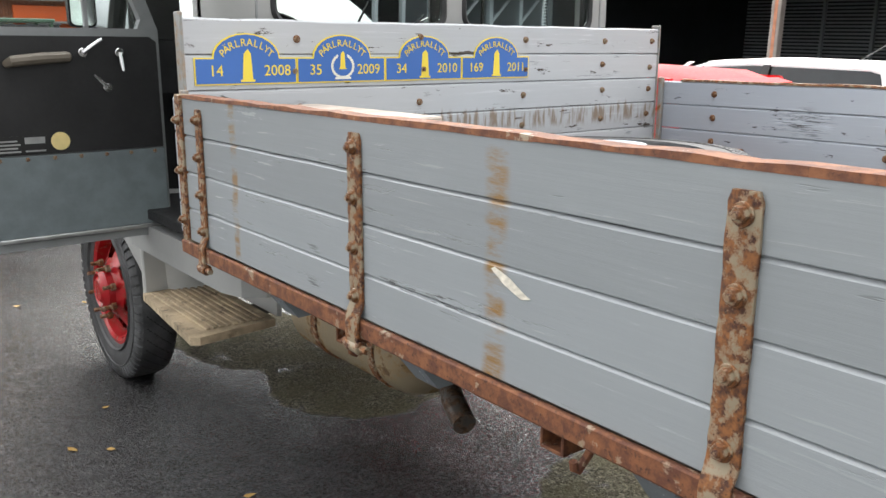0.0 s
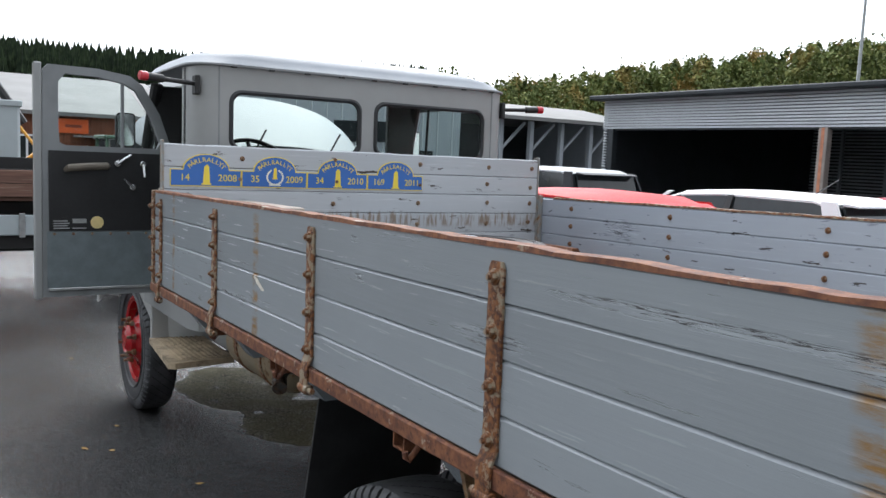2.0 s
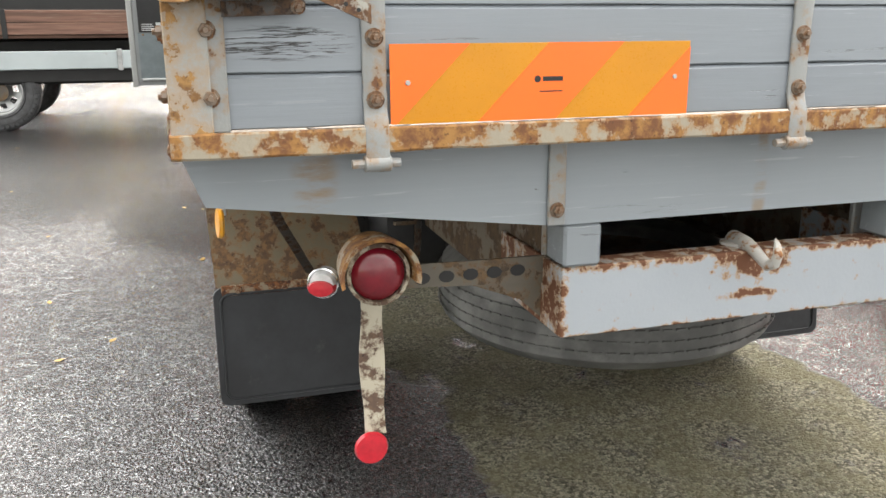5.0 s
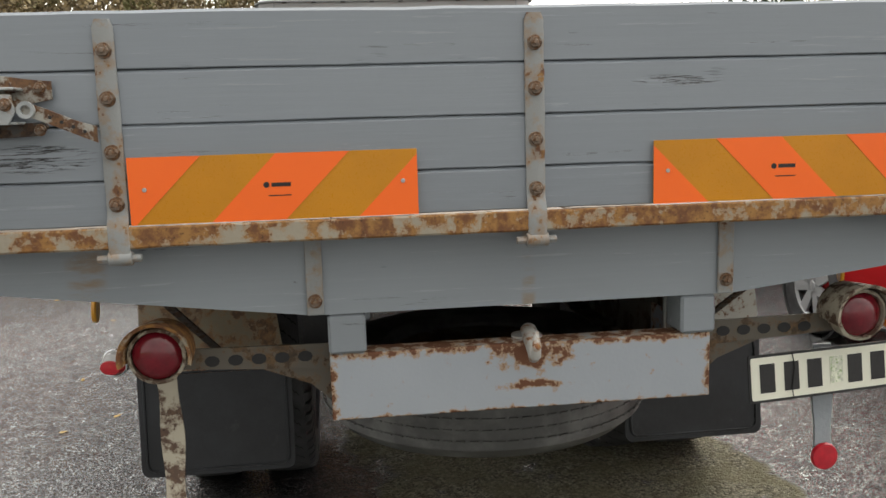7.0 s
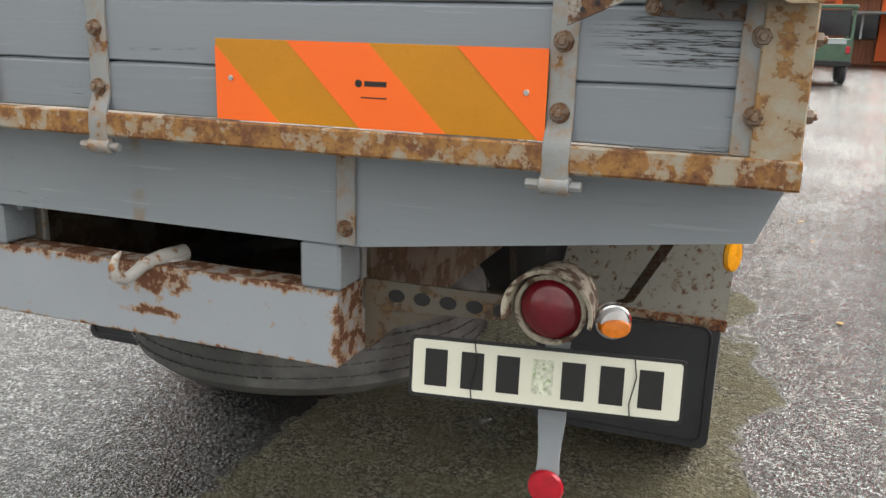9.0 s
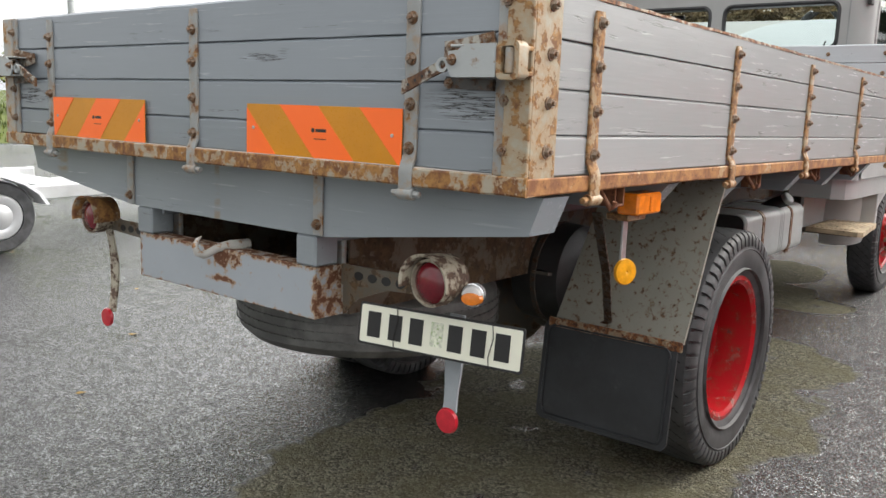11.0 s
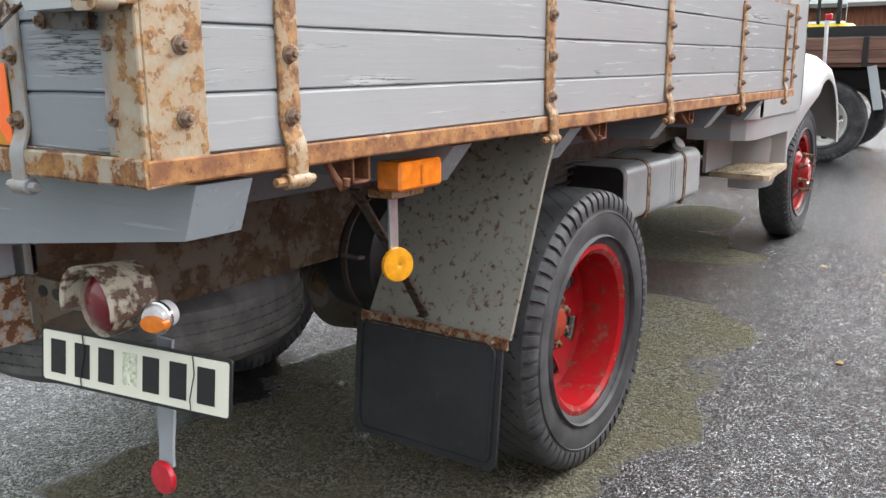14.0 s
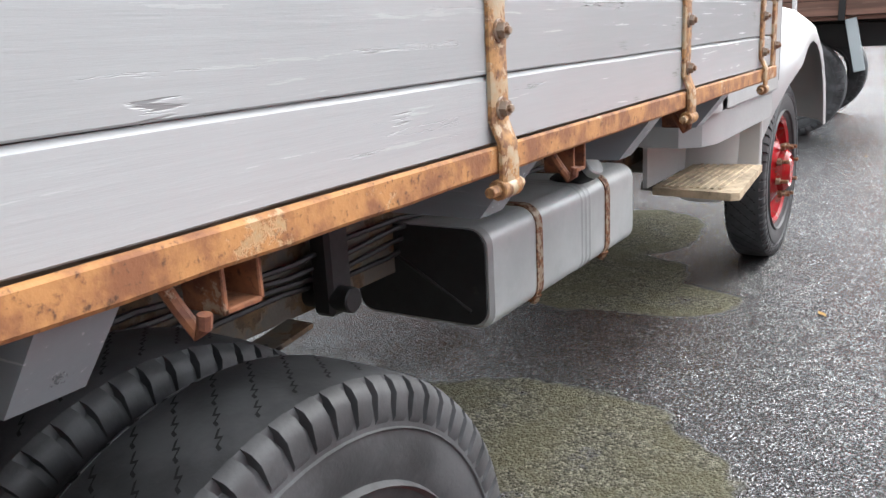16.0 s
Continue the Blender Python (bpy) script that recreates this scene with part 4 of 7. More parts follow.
part("gearbox", Geo().box((-0.2, 4.3, 0.45), (0.2, 5.1, 0.85), 0.06).cyl((0, 3.6, 0.62), (0, 4.35, 0.62), 0.09), CHASSIS, truck)
part("brake_chamber", Geo().cyl((0.30, 2.28, 0.78), (0.30, 2.55, 0.78), 0.10, n=20).cyl((0.30, 2.52, 0.78), (0.30, 2.68, 0.72), 0.03), BLACK, truck, "black brake chamber under the bed")
part("spring_hanger", Geo().box((0.46, 2.38, 0.64), (0.52, 2.46, 0.92), 0.01).cyl((0.42, 2.41, 0.68), (0.56, 2.41, 0.68), 0.03), BLACK_TANK, truck)

# drums added for a dark round mass of unknown kind; they close bright gaps
for s in (-1, 1):
    drum = Geo().lathe([(0.0, -0.13), (0.15, -0.128), (0.195, -0.10), (0.20, -0.02), (0.20, 0.02), (0.195, 0.10), (0.15, 0.128), (0.0, 0.13)], 32, 0, Matrix.Translation((s * 0.455, 1.36, 0.625)) @ Matrix.Rotation(radians(90), 4, "Y"))
    bd = part("dark_drum", drum, BLACK_TANK, truck, "plain black drum inside the mudguard")
    part("drum_strap", Geo().lathe([(0.201, -0.012), (0.205, -0.010), (0.205, 0.010), (0.201, 0.012)], 32, 0, Matrix.Translation((s * 0.455, 1.36, 0.625)) @ Matrix.Rotation(radians(90), 4, "Y")), DARK_RUST, bd)

# rear drawbar member
dm = part("drawbar_member", Geo().box((-0.442, 0.068, 0.644), (0.424, 0.080, 0.794), 0.004), DRAWBAR, truck, "grey steel rear cross member rusted at the hook")
part("base_plate", Geo().box((-0.43, 0.0805, 0.644), (0.412, 0.42, 0.654), 0.003), DRAWBAR, dm)
part("side_plate", Geo().box((-0.442, 0.0805, 0.644), (-0.432, 0.42, 0.792), 0.003), DRAWBAR, dm)
part("side_plate", Geo().box((0.414, 0.0805, 0.644), (0.424, 0.42, 0.792), 0.003), DRAWBAR, dm)
part("top_lip", Geo().box((-0.43, 0.0805, 0.784), (0.412, 0.14, 0.792), 0.003), DRAWBAR, dm)
for x in (-0.402, 0.392):
    part("wooden_block", Geo().box((x - 0.041, 0.060, 0.796), (x + 0.041, 0.15, 0.884), 0.006), BEAM, truck, "grey painted wooden spacer block")
    part("block_strap", Geo().box((x - 0.036, 0.172, 0.68), (x + 0.036, 0.19, 0.88), 0.004), STRAP_T, truck)
HOOK = rusty("worn_hook_steel", (0.46, 0.45, 0.42), 0.3, 30.0)
hk = Geo().tube([(0.02, 0.16, 0.798), (0.01, 0.10, 0.80), (0.002, 0.06, 0.797), (0.0, 0.03, 0.785), (-0.002, 0.008, 0.778), (-0.003, -0.014, 0.788), (-0.003, -0.022, 0.808), (-0.001, -0.014, 0.828), (0.003, -0.002, 0.838)], [0.02, 0.018, 0.0135, 0.012, 0.012, 0.0115, 0.010, 0.007, 0.002], 12)
hk.lathe([(0.036, 0), (0.036, 0.005), (0.0, 0.005)], 20, 0, Matrix.Translation((0.01, 0.135, 0.793)))
part("tow_hook", hk, HOOK, truck, "worn steel tow hook")


SIPE = 1


def tread_tyre(g, r, w, rim_r, m, lugs=64, mi=0, shoulder=0.02):
    """Tyre about its own z axis: carcass of revolution, shoulder lugs and chevron ribs on the crown."""
    h = w / 2
    prof = [(rim_r, -h * 0.72), (rim_r + 0.02, -h * 0.86), (rim_r + (r - rim_r) * 0.45, -h), (r - 0.058, -h * 0.96), (r - 0.030, -h * 0.88), (r - 0.016, -h * 0.72), (r - 0.012, -h * 0.2), (r - 0.012, h * 0.2),
            (r - 0.016, h * 0.72), (r - 0.030, h * 0.88), (r - 0.058, h * 0.96), (r - (r - rim_r) * 0.55, h), (rim_r + 0.02, h * 0.86), (rim_r, h * 0.72)]
    g.lathe(prof, 72, mi, m, True)
    for s in (-1, 1):
        for i in range(lugs):
            a = 2 * math.pi * i / lugs
            da = 2 * math.pi / lugs * 0.34
            ps = []
            for dd in (-da, da):
                for rr, zz in ((r - 0.062, h * 0.965), (r - 0.054, h * 0.995), (r - 0.022, h * 0.965), (r - 0.008, h * 0.88), (r - 0.001, h * 0.76), (r - 0.014, h * 0.74)):
                    skew = 0.03 * (h - zz) / h
                    aa = a + dd + skew
                    ps.append((rr * math.cos(aa), rr * math.sin(aa), s * zz))
            g.add(ps, [(0, 1, 2, 3, 4, 5), (11, 10, 9, 8, 7, 6)] + [(k, (k + 1) % 6, (k + 1) % 6 + 6, k + 6) for k in range(6)], mi, m)
    g.lathe([(r - 0.03, -h * 0.80), (r - 0.012, -h * 0.80), (r - 0.0025, -h * 0.76), (r + 0.001, -h * 0.60), (r + 0.0025, -h * 0.3), (r + 0.003, 0), (r + 0.0025, h * 0.3), (r + 0.001, h * 0.60), (r - 0.0025, h * 0.76), (r - 0.012, h * 0.80), (r - 0.03, h * 0.80)], 96, mi, m, True)
    # short wavy sipes worn into the crown, their shade painted as near-black strips
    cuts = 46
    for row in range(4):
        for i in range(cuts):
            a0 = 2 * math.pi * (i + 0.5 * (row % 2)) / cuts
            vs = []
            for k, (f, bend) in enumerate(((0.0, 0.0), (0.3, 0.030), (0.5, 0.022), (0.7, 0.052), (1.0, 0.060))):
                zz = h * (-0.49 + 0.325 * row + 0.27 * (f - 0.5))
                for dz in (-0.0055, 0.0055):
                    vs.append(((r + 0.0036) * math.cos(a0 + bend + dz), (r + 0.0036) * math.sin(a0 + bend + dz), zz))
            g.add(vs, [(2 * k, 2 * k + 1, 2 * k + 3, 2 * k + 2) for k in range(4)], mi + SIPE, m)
    # ridges on the flank
    for rr in (rim_r + 0.035, rim_r + (r - rim_r) * 0.62):
        for s in (-1, 1):
            g.lathe([(rr - 0.006, s * h * 0.9), (rr, s * (h * 1.005)), (rr + 0.006, s * h * 0.9)], 64, mi, m, True)
    return g


def axle_pose(x, y, z, s):
    return Matrix.Translation((x, y, z)) @ Matrix.Rotation(radians(90 * s), 4, "Y")


def disc_rim(g, rim_r, w, m, dish, holes=6, mi=0, base=0.0):
    """Pressed steel disc: flange, barrel and a dished face with hand holes left between the spokes."""
    h = w / 2
    g.lathe([(rim_r + 0.018, h * 0.70), (rim_r + 0.02, h * 0.78), (rim_r + 0.004, h * 0.80), (rim_r - 0.012, h * 0.70), (rim_r - 0.02, 0.0), (rim_r - 0.02, -h * 0.6), (rim_r - 0.012, -h * 0.75), (rim_r + 0.018, -h * 0.75),
             (rim_r + 0.016, -h * 0.70), (rim_r - 0.004, -h * 0.6), (rim_r - 0.010, 0.0), (rim_r + 0.004, h * 0.64)], 64, mi, m, True)
    n = 96
    vs, fs = [], []
    prof = [(r_, base + z_) for r_, z_ in ((rim_r - 0.018, dish * 0.12), (rim_r - 0.05, dish * 0.35), (rim_r - 0.115, dish * 0.72), (rim_r - 0.15, dish * 0.98), (0.10, dish * 1.05), (0.02, dish * 1.05))]
    for i in range(n):
        a = 2 * math.pi * i / n
        vs += [(r * math.cos(a), r * math.sin(a), z) for r, z in prof]
    k = len(prof)
    for i in range(n):
        j = (i + 1) % n
        for q in range(k - 1):
            if q == 1 and holes and (i * holes // n != (i + 1) * holes // n or (i * holes % n) / n < 0.36):
                continue
            fs.append((i * k + q, j * k + q, j * k + q + 1, i * k + q + 1))
    back = len(vs)
    vs2 = [(x, y, z - 0.008) for x, y, z in vs]
    fs2 = [tuple(back + q for q in f[::-1]) for f in fs]
    g.add(vs + vs2, fs + fs2, mi, m)
    return g


HUB_RUST = rusty("red_hub_rust", (0.42, 0.05, 0.025), 0.42, 24.0, (0.16, 0.05, 0.025), (0.34, 0.12, 0.05))


def wheel(x, y, z, s, r=0.467, w=0.225, rim_r=0.27, dish=0.08, hub_out=0.0, studs=8, inner=False, base=0.0):
    m = axle_pose(x, y, z, s)
    wh = part("wheel", Geo().lathe([(0.095, -w * 0.5), (0.105, -w * 0.4), (0.105, dish + base - 0.004), (0.0, dish + base - 0.002)], 24, 0, m), CHASSIS, truck, "truck wheel with red steel rim")
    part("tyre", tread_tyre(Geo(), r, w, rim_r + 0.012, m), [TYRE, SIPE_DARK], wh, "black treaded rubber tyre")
    if inner:
        return wh
    part("rim", disc_rim(Geo(), rim_r, w, m, dish, base=base), RED_RIM, wh, "red painted steel rim")
    hb = Geo()
    dish = dish + base
    if hub_out > 0:
        hb.lathe([(0.115, dish), (0.11, dish + 0.03), (0.085, dish + 0.05), (0.075, dish + hub_out), (0.055, dish + hub_out + 0.02), (0.0, dish + hub_out + 0.022)], 28, 0, m)
    else:
        hb.lathe([(0.112, dish), (0.11, dish + 0.022), (0.06, dish + 0.028), (0.055, dish + 0.055), (0.045, dish + 0.062), (0.0, dish + 0.064)], 28, 0, m)
    part("hub", hb, RED_RIM if hub_out > 0 else HUB_RUST, wh)
    st_l = 0.06 if hub_out > 0 else 0.032
    for i in range(studs):
        a = 2 * math.pi * i / studs + 0.3
        rr = 0.135 if hub_out > 0 else 0.086
        st = Geo().lathe([(0.019, 0.0), (0.019, 0.02), (0.011, 0.024), (0.010, st_l), (0.0, st_l + 0.003)], 6, 0, m @ Matrix.Translation((rr * math.cos(a), rr * math.sin(a), dish + (0.004 if hub_out > 0 else 0.022))))
        part("wheel_nut", st, STRAP_L, wh)
    return wh


RY, RZ, FY, FZ = 1.715, 0.361, 5.74, 0.442
for s in (-1, 1):
    wheel(s * 0.955, RY, RZ, s, dish=-0.03, base=-0.055)
    wheel(s * 0.665, RY, RZ, s, inner=True)
    wheel(s * 0.745, FY, FZ, s, w=0.20, dish=0.09, hub_out=0.035, studs=8)
ax = Geo().cyl((-0.85, RY, RZ), (0.85, RY, RZ), 0.07, n=16)
ax.lathe([(0.05, -0.2), (0.15, -0.12), (0.19, 0.0), (0.15, 0.12), (0.05, 0.2)], 24, 0, Matrix.Translation((0, RY, RZ + 0.01)) @ Matrix.Rotation(radians(90), 4, "X"))
ax.cyl((0, RY + 0.15, 0.42), (0, 4.6, 0.68), 0.045, n=12)
for s in (-1, 1):
    lf = part("leaf_spring", Geo().box((s * 0.5 - 0.045, RY - 0.06, 0.42), (s * 0.5 + 0.045, RY + 0.06, 0.64), 0.01), CHASSIS, truck, "grimy stacked leaf spring")
    for k in range(6):
        hh = 0.58 - 0.1 * k
        part("leaf", Geo().loft([[(s * 0.5 + dx, RY + hh * f, 0.60 - k * 0.012 + 0.05 * f * f + dz) for dx, dz in ((-0.035, 0), (0.035, 0), (0.035, 0.011), (-0.035, 0.011))] for f in (-1, -0.6, -0.2, 0.2, 0.6, 1)]), CHASSIS, lf)
part("rear_axle", ax, CHASSIS, truck, "grimy rear axle with leaf springs")
fa = Geo().cyl((-0.66, FY, FZ), (0.66, FY, FZ), 0.05, n=12)
part("front_axle", fa, CHASSIS, truck)

# spare wheel slung flat under the tail
mspare = Matrix.Translation((0.0, 0.745, 0.535))
sp = Geo()
hsp = 0.115
sp.lathe([(0.28, -hsp * 0.7), (0.30, -hsp * 0.9), (0.385, -hsp), (0.44, -hsp * 0.9), (0.475, -hsp * 0.62), (0.485, 0.0), (0.475, hsp * 0.62), (0.44, hsp * 0.9), (0.385, hsp), (0.30, hsp * 0.9), (0.28, hsp * 0.7)], 72, 0, mspare, True)
for zz in (-0.045, -0.015, 0.015, 0.045):
    for i in range(90):
        a = 2 * math.pi * i / 90
        sp.box((-0.013, 0.4815, zz - 0.002), (0.011, 0.4875, zz + 0.002), 0.0003, 0, mspare @ Matrix.Rotation(a, 4, "Z"))
usp = part("underslung_spare_tyre", sp, TYRE_GREY, truck, "dusty worn spare tyre slung under the tail")
part("rim", Geo().lathe([(0.275, -0.07), (0.285, 0.07), (0.2, 0.05), (0.1, 0.06), (0.02, 0.06), (0.02, 0.05), (0.1, 0.05), (0.2, 0.04), (0.262, 0.05), (0.262, -0.07)], 48, 0, mspare, True), CHASSIS, usp)

# mudguards and flaps behind the rear wheels, dark sheets ahead of them
for s, mt in ((-1, GUARD_L), (1, GUARD_R)):
    g = Geo()
    rows = [(1.29, 1.04), (1.25, 0.92), (1.185, 0.72), (1.11, 0.50)]
    rings = []
    for i, (y, z) in enumerate(rows):
        xi, xo = 0.70 - 0.035 * i + (0.03 if s < 0 else 0.0), 1.115 - 0.01 * i + (0.02 if s < 0 else 0.0)
        rings.append([(s * xi, y, z), (s * xo, y + 0.0, z), (s * xo, y + 0.014, z), (s * xi, y + 0.005, z)])
    g.loft(rings)
    mg = part("mudguard", g, mt, truck, "rust-blotched steel mudguard sheet")
    part("clamp_strip", Geo().box((min(s * 0.58, s * 1.09), 1.088, 0.478), (max(s * 0.58, s * 1.09), 1.098, 0.512), 0.003), STRAP_L, mg)
    for k in range(4):
        bolt_at(mg, (s * (0.62 + 0.14 * k), 1.088, 0.495), (0, -1, 0), BOLT_D, 0.7)
    fx0 = 0.86 if s < 0 else 0.82
    fl = Geo()
    pts = rounded(0.51, 0.37, 0.03)
    fl.add([(s * (fx0 + px * 1.0 + 0.0), 1.072 + (pz - 0.0) * 0.10 + 0.012 * math.cos(px * 6), 0.32 + pz) for px, pz in pts] + [(s * (fx0 + px), 1.082 + pz * 0.10 + 0.012 * math.cos(px * 6), 0.32 + pz) for px, pz in pts],
           [tuple(range(24)), tuple(range(47, 23, -1))] + [(i, i + 24, (i + 1) % 24 + 24, (i + 1) % 24) for i in range(24)])
    fp = part("mud_flap", fl, FLAP, truck, "black rubber mud flap")
    rim = [(s * (fx0 + px), 1.068 + pz * 0.10 + 0.012 * math.cos(px * 6), 0.32 + pz) for px, pz in rounded(0.47, 0.33, 0.03)]
    part("raised_edge", Geo().tube(rim + rim[:1], 0.0045, 6), FLAP, fp)
    part("brace_rod", Geo().loft([[(s * (bx - 0.014), by, bz), (s * (bx + 0.014), by, bz), (s * (bx + 0.014), by + 0.006, bz + 0.004), (s * (bx - 0.014), by + 0.006, bz + 0.004)] for bx, by, bz in ((1.01, 0.58, 0.97), (0.93, 0.82, 0.76), (0.82, 1.08, 0.535), (0.80, 1.088, 0.525))]), DARK_RUST, truck, "dark flat steel brace")
    f2 = Geo().loft([[(s * 0.58, 2.14 + 0.06 * i, 1.03 - 0.22 * i), (s * 1.06, 2.14 + 0.06 * i, 1.03 - 0.22 * i), (s * 1.06, 2.15 + 0.06 * i, 1.03 - 0.22 * i), (s * 0.58, 2.15 + 0.06 * i, 1.03 - 0.22 * i)] for i in range(3)])
    if s < 0:
        part("front_mudguard", f2, BLACK_TANK, truck, "black steel sheet ahead of the rear wheel")
    # side indicator and reflector on a stalk
    yi = 0.655
    il = part("side_indicator", Geo().box((min(s * 1.07, s * 1.135), yi - 0.075, 0.975), (max(s * 1.07, s * 1.135), yi + 0.075, 1.035), 0.006), ORANGE_LENS, truck, "orange side indicator lamp")
    part("lamp_bracket", Geo().box((min(s * 1.03, s * 1.10), yi - 0.055, 0.955), (max(s * 1.03, s * 1.10), yi + 0.055, 0.974), 0.003), STRAP_R, il)
    part("lens_bezel", Geo().box((min(s * 1.085, s * 1.139), yi - 0.005, 0.985), (max(s * 1.085, s * 1.139), yi + 0.005, 1.025), 0.002), ORANGE_LENS, il)
    rs = part("reflector_stalk", Geo().box((s * 1.075 - 0.004, yi - 0.04, 0.83), (s * 1.075 + 0.004, yi - 0.012, 0.956), 0.002), STEEL, truck, "flat metal stalk with a round reflector")
    part("reflector", Geo().lathe([(0.036, 0.0), (0.038, 0.004), (0.036, 0.012), (0.008, 0.016), (0.0, 0.012)], 24, 0, Matrix.Translation((s * 1.082, yi - 0.027, 0.81)) @ Vector((s * (0.99 if s < 0 else 0.92), -0.12 if s < 0 else -0.38, 0.05)).to_track_quat("Z", "Y").to_matrix().to_4x4()), YELLOW_REFL, rs, "round yellow reflector")


def tail_lamp(s):
    """Lamp on a pierced bracket: hood, lens, side marker, and a long drop bar with a round reflector."""
    x, z, y = s * 0.812, 0.806, 0.125
    g = Geo()
    g.prism([(s * 0.43, 0.735), (s * 0.80, 0.755), (s * 0.80, 0.80), (s * 0.43, 0.795)], "y", 0.165, 0.172)
    g.prism([(s * 0.43, 0.645), (s * 0.49, 0.70), (s * 0.62, 0.75), (s * 0.43, 0.75)], "y", 0.173, 0.178)
    br = part("lamp_bracket", g, LAMP_BR, truck, "pierced rusty steel lamp bracket")
    for k in range(5):
        xx = s * (0.50 + 0.052 * k)
        part("pierced_mark", Geo().lathe([(0.017, 0), (0.017, 0.0015), (0, 0.0015)], 10, 0, Matrix.Translation((xx, 0.1645, 0.769)) @ Matrix.Rotation(radians(90), 4, "X") @ Matrix.Scale(0.75, 4, (0, 1, 0))), BLACK, br)
    m = Matrix.Translation((x, y, z)) @ Matrix.Rotation(radians(90), 4, "X")
    tl = part("tail_lamp", Geo().lathe([(0.03, -0.055), (0.05, -0.045), (0.062, -0.01), (0.062, 0.03), (0.055, 0.034), (0.055, 0.0), (0.0, 0.0)], 32, 0, m), PEEL, truck, "round red tail lamp with rusty hood")
    part("lens", Geo().lathe([(0.054, 0.0), (0.053, 0.022), (0.04, 0.034), (0.02, 0.040), (0.0, 0.041)], 32, 0, m), RED_LENS, tl, "dark red glass lens")
    hd, n = Geo(), 22
    rings = []
    for i in range(n + 1):
        a = radians(-12 + 204 * i / n)
        ca, sa = math.cos(a), math.sin(a)
        rings.append([(x + 0.063 * ca, y + 0.05, z + 0.063 * sa), (x + 0.066 * ca, y - 0.01, z + 0.066 * sa), (x + 0.070 * ca, y - 0.055, z + 0.070 * sa), (x + 0.078 * ca, y - 0.060, z + 0.078 * sa), (x + 0.074 * ca, y - 0.01, z + 0.074 * sa), (x + 0.068 * ca, y + 0.05, z + 0.068 * sa)])
    hd.loft(rings)
    part("hood", hd, RAIL if s < 0 else PEEL, tl, "peeling half-round lamp hood")
    sm = part("side_marker", Geo().lathe([(0.026, -0.03), (0.028, 0.0), (0.023, 0.016), (0.0, 0.017)], 24, 0, Matrix.Translation((s * 0.912, 0.145, 0.785)) @ Matrix.Rotation(radians(90), 4, "X") @ Matrix.Rotation(radians(20 * s), 4, "Y")), WHITE_LENS, truck, "small chrome-rimmed white and red marker lamp")
    part("chrome_ring", Geo().lathe([(0.026, -0.006), (0.031, -0.004), (0.031, 0.004), (0.028, 0.006)], 24, 0, Matrix.Translation((s * 0.912, 0.145, 0.785)) @ Matrix.Rotation(radians(90), 4, "X") @ Matrix.Rotation(radians(20 * s), 4, "Y"), True), CHROME, sm)
    part("red_lens", Geo().lathe([(0.028, -0.004), (0.029, 0.006), (0.024, 0.019), (0.0, 0.021)], 24, 0, Matrix.Translation((s * 0.914, 0.143, 0.778)) @ Matrix.Rotation(radians(90), 4, "X") @ Matrix.Rotation(radians(20 * s), 4, "Y") @ Matrix.Scale(0.62, 4, (0, 1, 0))), RED_REFL if s < 0 else ORANGE_LENS, sm)
    d = Geo()
    zt, zb = 0.755 if s < 0 else 0.70, 0.435
    xb = x if s < 0 else x - 0.012
    pts = []
    for i in range(13):
        f = i / 12
        zz = zt + (zb - zt) * f
        yy = 0.165 + 0.02 * math.sin(f * 3.0) if s < 0 else 0.235 - 0.02 * f
        hw = 0.024 - 0.003 * math.sin(f * 9)
        pts.append([(xb - hw, yy, zz), (xb + hw, yy, zz), (xb + hw, yy + 0.007, zz), (xb - hw, yy + 0.007, zz)])
    d.loft(pts)
    dr = part("drop_bar", d, PEEL if s < 0 else GREY_STEEL, truck, "flaking flat steel drop bar")
    part("reflector", Geo().lathe([(0.034, 0.0), (0.036, 0.004), (0.033, 0.012), (0.0, 0.014)], 28, 0, Matrix.Translation((x - 0.012, 0.165 if s < 0 else 0.213, 0.41)) @ Matrix.Rotation(radians(90), 4, "X")), RED_REFL, dr, "round red reflector")


tail_lamp(-1)
tail_lamp(1)

# number plate, its characters only as bars
pm = Matrix.Translation((0.793, 0.160, 0.654)) @ Matrix.Rotation(radians(8.7), 4, "Z") @ Matrix.Rotation(radians(-7), 4, "X")
npl = part("number_plate", Geo().prism(rounded(0.498, 0.116, 0.008), "y", -0.001, 0.002, 0, pm), BLACK, truck, "cream number plate with black border")
part("plate_field", Geo().prism(rounded(0.485, 0.103, 0.006), "y", -0.0022, -0.0012, 0, pm), PLATE_W, npl)
for xx in (-0.198, -0.13, -0.064, 0.054, 0.122, 0.19):
    part("bar", Geo().box((xx - 0.021, -0.0035, -0.035), (xx + 0.021, -0.0024, 0.035), 0.0003, 0, pm), BLACK, npl)
for xx in (-0.128, 0.158):
    part("tie_wire", Geo().tube([(xx, -0.005, 0.06), (xx + 0.006, -0.0055, 0.02), (xx - 0.004, -0.0055, -0.03), (xx, -0.005, -0.06)], 0.0012, 5), BLACK, npl, at=pm)
part("sticker", Geo().box((-0.02, -0.0033, -0.03), (0.018, -0.0024, 0.035), 0.0003, 0, pm), surface("faded_sticker", (0.6, 0.62, 0.5), 0.5, var=0.3, scale=60.0, dirt=(0.3, 0.4, 0.2), dirt_at=(0.5, 0.6)), npl)

